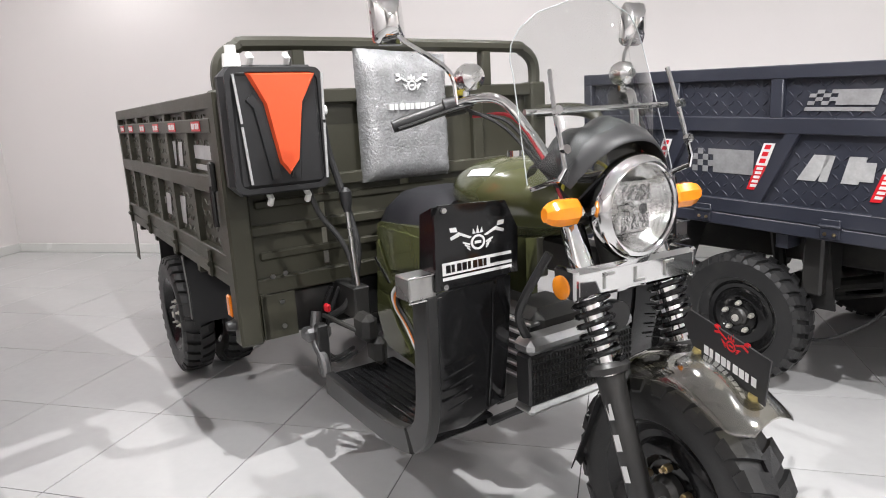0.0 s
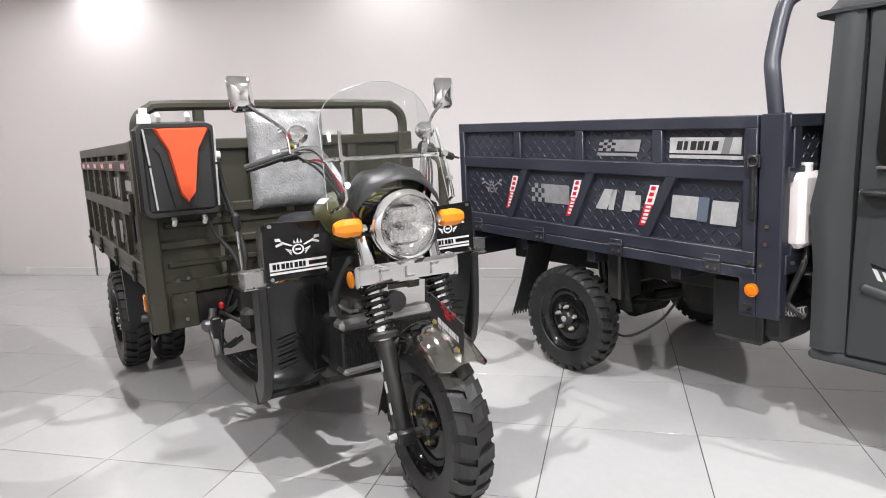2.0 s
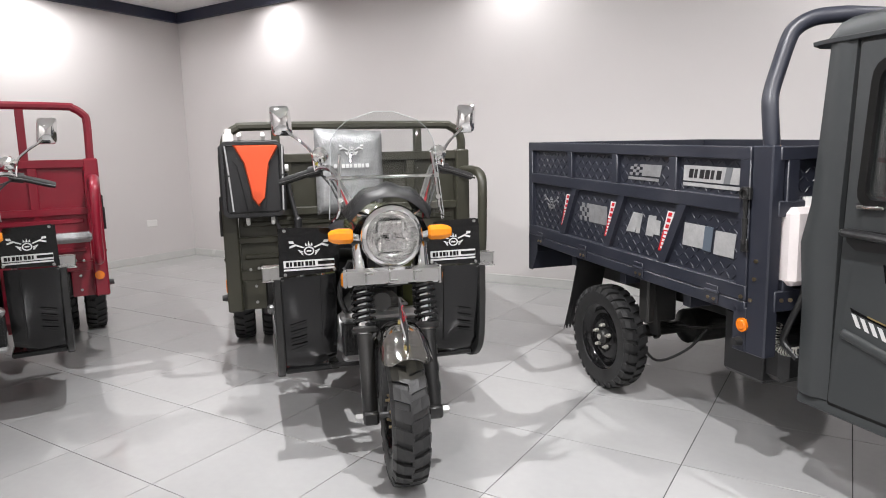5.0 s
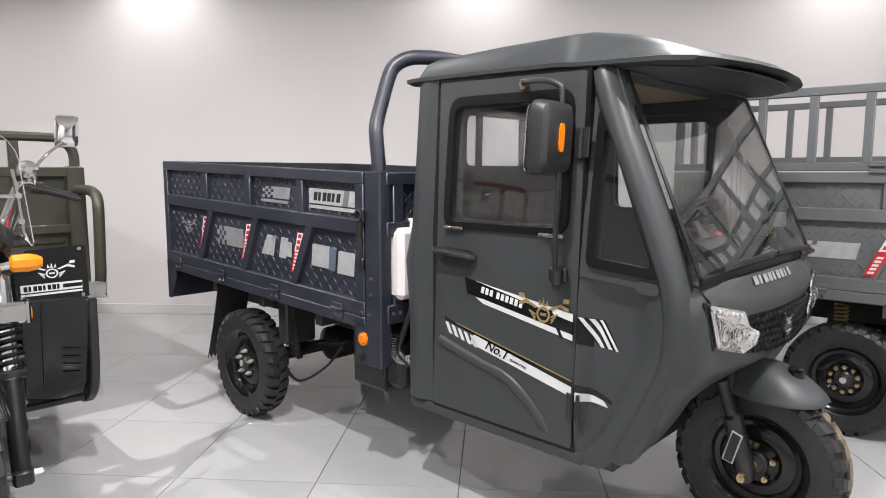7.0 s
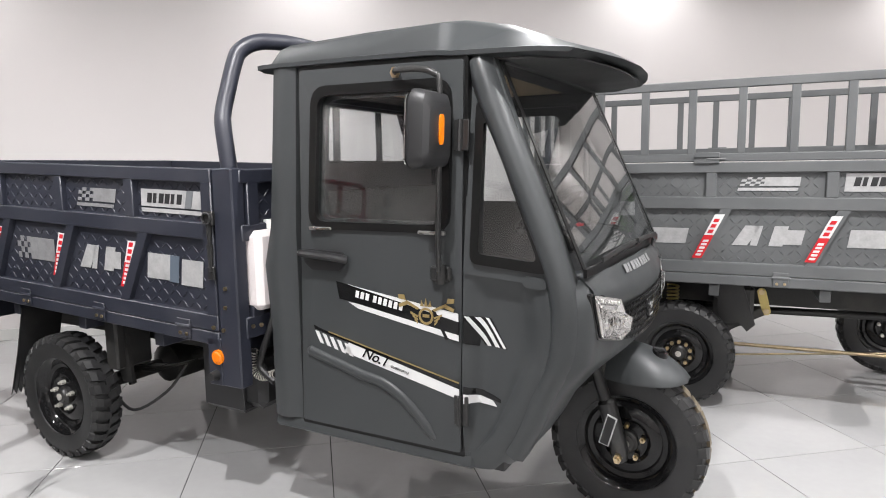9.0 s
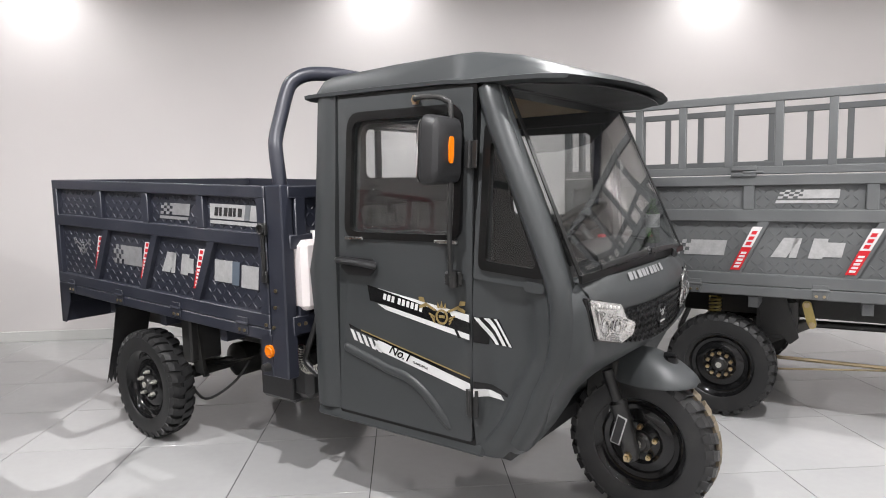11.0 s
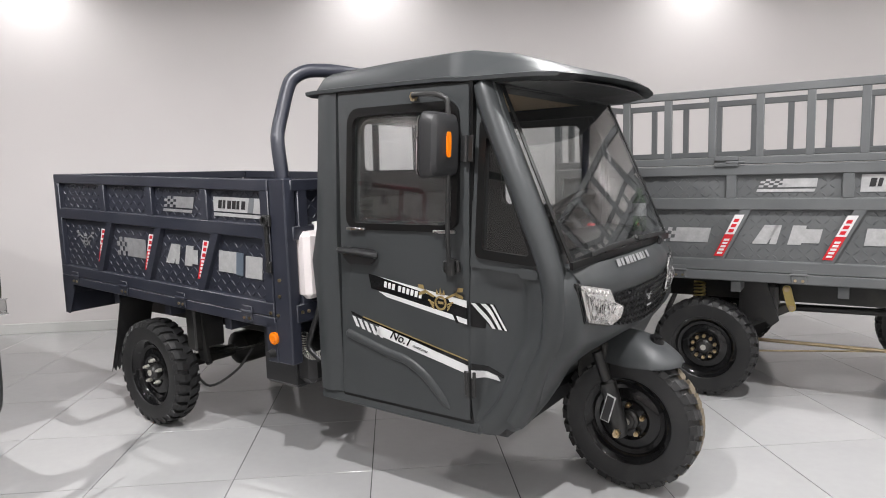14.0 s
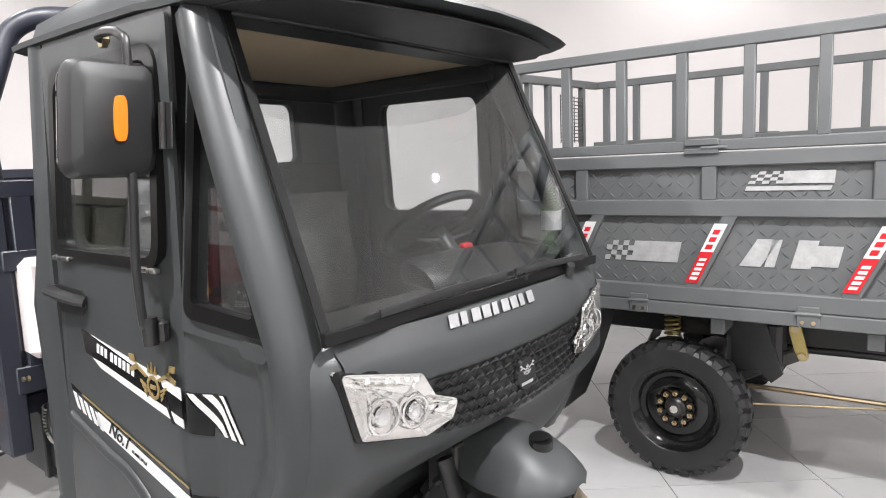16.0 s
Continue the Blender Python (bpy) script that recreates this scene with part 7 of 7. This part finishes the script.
def stake_tricycle():
    global SHAPE
    at = Matrix.Translation((4.67, 2.664, 0)) @ pose(0, 0, 0, 0, 0, -45.24)
    g = thing("stake_tricycle", "slate grey cargo tricycle with tall stake rails", "tricycle truck", "display vehicles", at)
    HW, X0, X1 = 0.70, -0.86, 1.25
    ZB, ZM, ZT = 0.735, 1.065, 1.3
    PT = "slate_paint"
    bed(g, HW, X0, X1, ZB, ZT, PT)
    ups, lows, lean = (-0.36, 0.135, 0.665), (-0.29, 0.21, 0.72), 0.13
    for s in (-1, 1):
        gate, yp = drop_side(g, s, HW, X0, X1, ZB, ZM, ZT, ups, lows, lean, PT, pitch=0.038)
        if s < 0:
            strip_set(gate, -HW - 0.0005, lows, -0.155, 0.815, 0.225, 0.46)
            yd = yp - 0.0028
            for x, z, h, kk, w in ((0.265, 1.158, 0.067, 0.35, 0.265), (-0.27, 0.885, 0.08, 0.2, 0.29)):
                cut = 0.024 if kk > 0.3 else 0.0
                decal(gate, "sticker", checker(x, z + cut, 0.11, h - cut, kk, 5, 4), yd, "silver_print", "silver chequered print")
                decal(gate, "sticker", [slant(x + 0.11, z + cut, w - 0.11, h - cut, kk if not cut else 0.1)] + ([slant(x - 0.01, z, w, 0.015, kk)] if cut else []), yd, "silver_print")
            decal(gate, "sticker", letter_blocks(0.24, 0.885, 0.25, 0.1, 3, 0.28), yd, "silver_print", "silver block shapes")
            decal(gate, "sticker", [slant(0.47, 0.895, 0.08, 0.072, 0.2)], yd - 0.0002, "silver_print")
            decal(gate, "sticker", [slant(0.715, 1.155, 0.33, 0.085, 0.05)], yd, "silver_print", "silver block print")
            decal(gate, "sticker", letter_blocks(0.75, 1.18, 0.2, 0.042, 6), yd - 0.0016, "black_plastic", t=0.0012)
            decal(gate, "sticker", [slant(0.74, 0.89, 0.2, 0.085, 0.15)], yd, "silver_print")
            for x in (-0.7, -0.12, 0.468, 1.05):
                hinge(g, x, -HW - 0.001, 0.73, -1)
        # stake rails
        z0, z1 = ZT + 0.004, 1.705
        y = s * (HW - 0.02)
        SHAPE = rack_lean
        part("base_rail", Mesh().box(X0, X1, y - 0.018, y + 0.018, z0, z0 + 0.04, 0.004), PT, g)
        part("top_rail", Mesh().box(X0, X1, y - 0.018, y + 0.018, z1 - 0.042, z1, 0.004), PT, g)
        k = 0
        x = X0 + 0.02 + (0.06 if s > 0 else 0)
        first = True
        while x < X1:
            part("stake", Mesh().box(x - 0.019, x + 0.019, y - 0.016, y + 0.016, z0 + 0.038, z1 - 0.04, 0.003), PT, g)
            x += 0.185 if first else 0.23
            first = False
        part("rail_lock", Mesh().box(0.05, 0.17, s * (HW - 0.001), s * (HW + 0.012), 1.295, 1.315, 0.003).box(0.05, 0.17, s * (HW - 0.001), s * (HW + 0.01), 1.325, 1.35, 0.003).tube([(0.11, s * (HW + 0.01), 1.317), (0.2, s * (HW + 0.01), 1.317)], 0.006, 8), PT, g)
        SHAPE = None
    for xe in (X0, X1 - 0.036):
        SHAPE = rack_lean
        part("end_top_rail", Mesh().box(xe, xe + 0.036, -HW + 0.04, HW - 0.04, 1.663, 1.705, 0.004), PT, g)
        for y in (-0.45, -0.22, 0.0, 0.22, 0.45):
            part("stake", Mesh().box(xe + 0.002, xe + 0.034, y - 0.018, y + 0.018, ZT, 1.665, 0.003), PT, g)
        SHAPE = None
        e = Mesh()
        for z0, z1 in ((ZB - 0.02, ZB + 0.06), (ZM, ZM + 0.06), (ZT - 0.05, ZT)):
            e.box(xe, xe + 0.034, -HW + 0.036, HW - 0.036, z0, z1, 0.004)
        eg = part("end_gate", e, PT, g)
        part("panel", Mesh().box(xe + 0.012, xe + 0.018, -HW + 0.04, HW - 0.04, ZB, ZT - 0.02, 0.001), PT, eg)
    # fine mesh screen at the rear stakes
    sc = Mesh()
    for k in range(13):
        sc.box(X0 + 0.04, X0 + 0.045, 0.1, 0.4, 1.4 + 0.02 * k, 1.405 + 0.02 * k, 0.001)
    for k in range(6):
        sc.box(X0 + 0.04, X0 + 0.045, 0.1 + 0.06 * k, 0.105 + 0.06 * k, 1.39, 1.65, 0.001)
    part("mesh_screen", sc, "black_metal", g, smooth=0)
    # running gear
    for s in (-1, 1):
        wheel(g, 0, s * 0.585, 0.28, 0.28, 0.135, s, cap="brass", nuts=10)
    part("axle", Mesh().tube([(0, -0.5, 0.28), (0, -0.16, 0.28), (0, -0.12, 0.28), (0, 0.12, 0.28), (0, 0.16, 0.28), (0, 0.5, 0.28)], [0.04, 0.04, 0.12, 0.12, 0.04, 0.04], 14), "under_metal", g)
    m = Mesh()
    for s in (-1, 1):
        m.box(X0 + 0.1, X1, s * 0.28, s * 0.34, 0.52, 0.64, 0.006)
        part("coil_spring", Mesh().tube([(-0.05 + 0.03 * math.cos(k * 0.7), s * 0.48 + 0.03 * math.sin(k * 0.7), 0.5 + 0.0022 * k) for k in range(60)], 0.006, 6), "zinc_yellow", g)
        part("torque_arm", Mesh().bar([(0.1, s * 0.45, 0.34), (0.4, s * 0.4, 0.5)], 0.05, 0.05), "under_metal", g)
        mud_flap(g, -0.3, s * 0.68, s * 0.46, 0.66, 0.21)
    part("chassis", m, "under_metal", g)
    part("fender_bracket", Mesh().prism([(0.1, 0.66), (0.3, 0.66), (0.37, 0.44), (0.33, 0.4)], -0.5, -0.48).box(0.16, 0.36, -0.48, -0.3, 0.42, 0.64, 0.02), "black_metal", g)
    jk = part("shackle", Mesh().prism(round_rect(-0.022, 0.022, -0.075, 0.075, 0.021, 6), -0.008, 0.008, m=Matrix.Translation((0.41, -0.4, 0.55)) @ pose(0, 0, 0, 0, -14, 0)), "zinc_yellow", g, "zinc-yellow spring shackle")
    for dz in (-0.052, 0.052):
        part("pin", Mesh().disc((0.41 + 0.25 * -dz, -0.4, 0.55 + dz), (0, -1, 0), 0.014, 0.02, 12), "brass", jk)
    part("drive_shaft", Mesh().tube([(0.1, -0.02, 0.42), (X1 + 0.6, -0.02, 0.45)], 0.022, 12).tube([(0.3, -0.12, 0.52), (X1 + 0.6, -0.12, 0.5)], 0.014, 10), "black_metal", g)
    part("brake_rod", Mesh().tube([(0.12, 0.15, 0.16), (1.9, 0.2, 0.16)], 0.012, 8), "brass", g, "long brass-coloured brake rod under the frame")
    part("brake_rod", Mesh().tube([(0.12, 0.05, 0.1), (1.9, 0.45, 0.2)], 0.006, 8), "brass", g)
    wheel(g, 1.13, 0.42, 0.285, 0.28, 0.135, -1, cap="steel", nuts=5)
    return g


stake_tricycle()

# ---- small things ----
def wall_socket(y, z):
    at = ROOM @ Matrix.Translation((0, y, z))
    g = thing("wall_socket", "white double wall socket with two round outlets", "socket", at=at)
    part("frame", Mesh().box(0.001, 0.01, -0.075, 0.075, -0.042, 0.042, 0.004), "white_plastic", g)
    for e in (-1, 1):
        o = part("outlet", Mesh().lathe([(0.011, 0.03), (0.011, 0.022), (0.003, 0.02), (0.003, 0.001)], 24, Matrix.Translation((0, e * 0.036, 0)) @ pose(0, 0, 0, 0, 0, -90)), "white_plastic", g)
        # no real holes: black discs stand for the shade inside them
        for d in (-1, 1):
            part("hole", Mesh().disc((0.0035, e * 0.036 + d * 0.0095, 0), (1, 0, 0), 0.003, 0.002, 10), "seal_and_shade", o)


wall_socket(-0.64, 0.505)

# ---- floor tiles ----
TILE = 0.6037
GRID = Matrix.Translation((-0.212, 1.6254, 0)) @ pose(0, 0, 0, 0, 0, YAW)
base = Mesh().box(-0.15, WIDE + 0.15, -DEEP - 0.15, 0.15, -0.12, -0.0035, 0.001)
floor = tagged(part("floor", base, "grout", at=ROOM), "pale grey glossy porcelain floor tiles", kind="structure")
tile = Mesh().box(0.0019, TILE - 0.0019, 0.0019, TILE - 0.0019, -0.0036, 0, 0.0004).data("tile", "porcelain", 0)
to_room = ROOM.inverted() @ GRID
rest = Mesh()
near = []
for i in range(-9, 19):
    for j in range(-13, 9):
        c = to_room @ Vector(((i + 0.5) * TILE, (j + 0.5) * TILE, 0))
        if not (-0.5 * TILE < c.x < WIDE + 0.5 * TILE and -DEEP - 0.3 < c.y < 0.5 * TILE):
            continue
        inside = 0.31 < c.x < WIDE - 0.31 and c.y < -0.31
        if inside and -7 <= i < 14 and -3 <= j < 8 and len(near) < 300:
            near.append((i, j))
            part("tile", tile, None, floor, at=to_room @ Matrix.Translation((i * TILE, j * TILE, 0)))
        else:
            rest.box(i * TILE + 0.0019, (i + 1) * TILE - 0.0019, j * TILE + 0.0019, (j + 1) * TILE - 0.0019, -0.0036, 0, 0.0004)
tagged(part("far_tiles", rest, "porcelain", floor, at=to_room, smooth=0), kind="stuff")
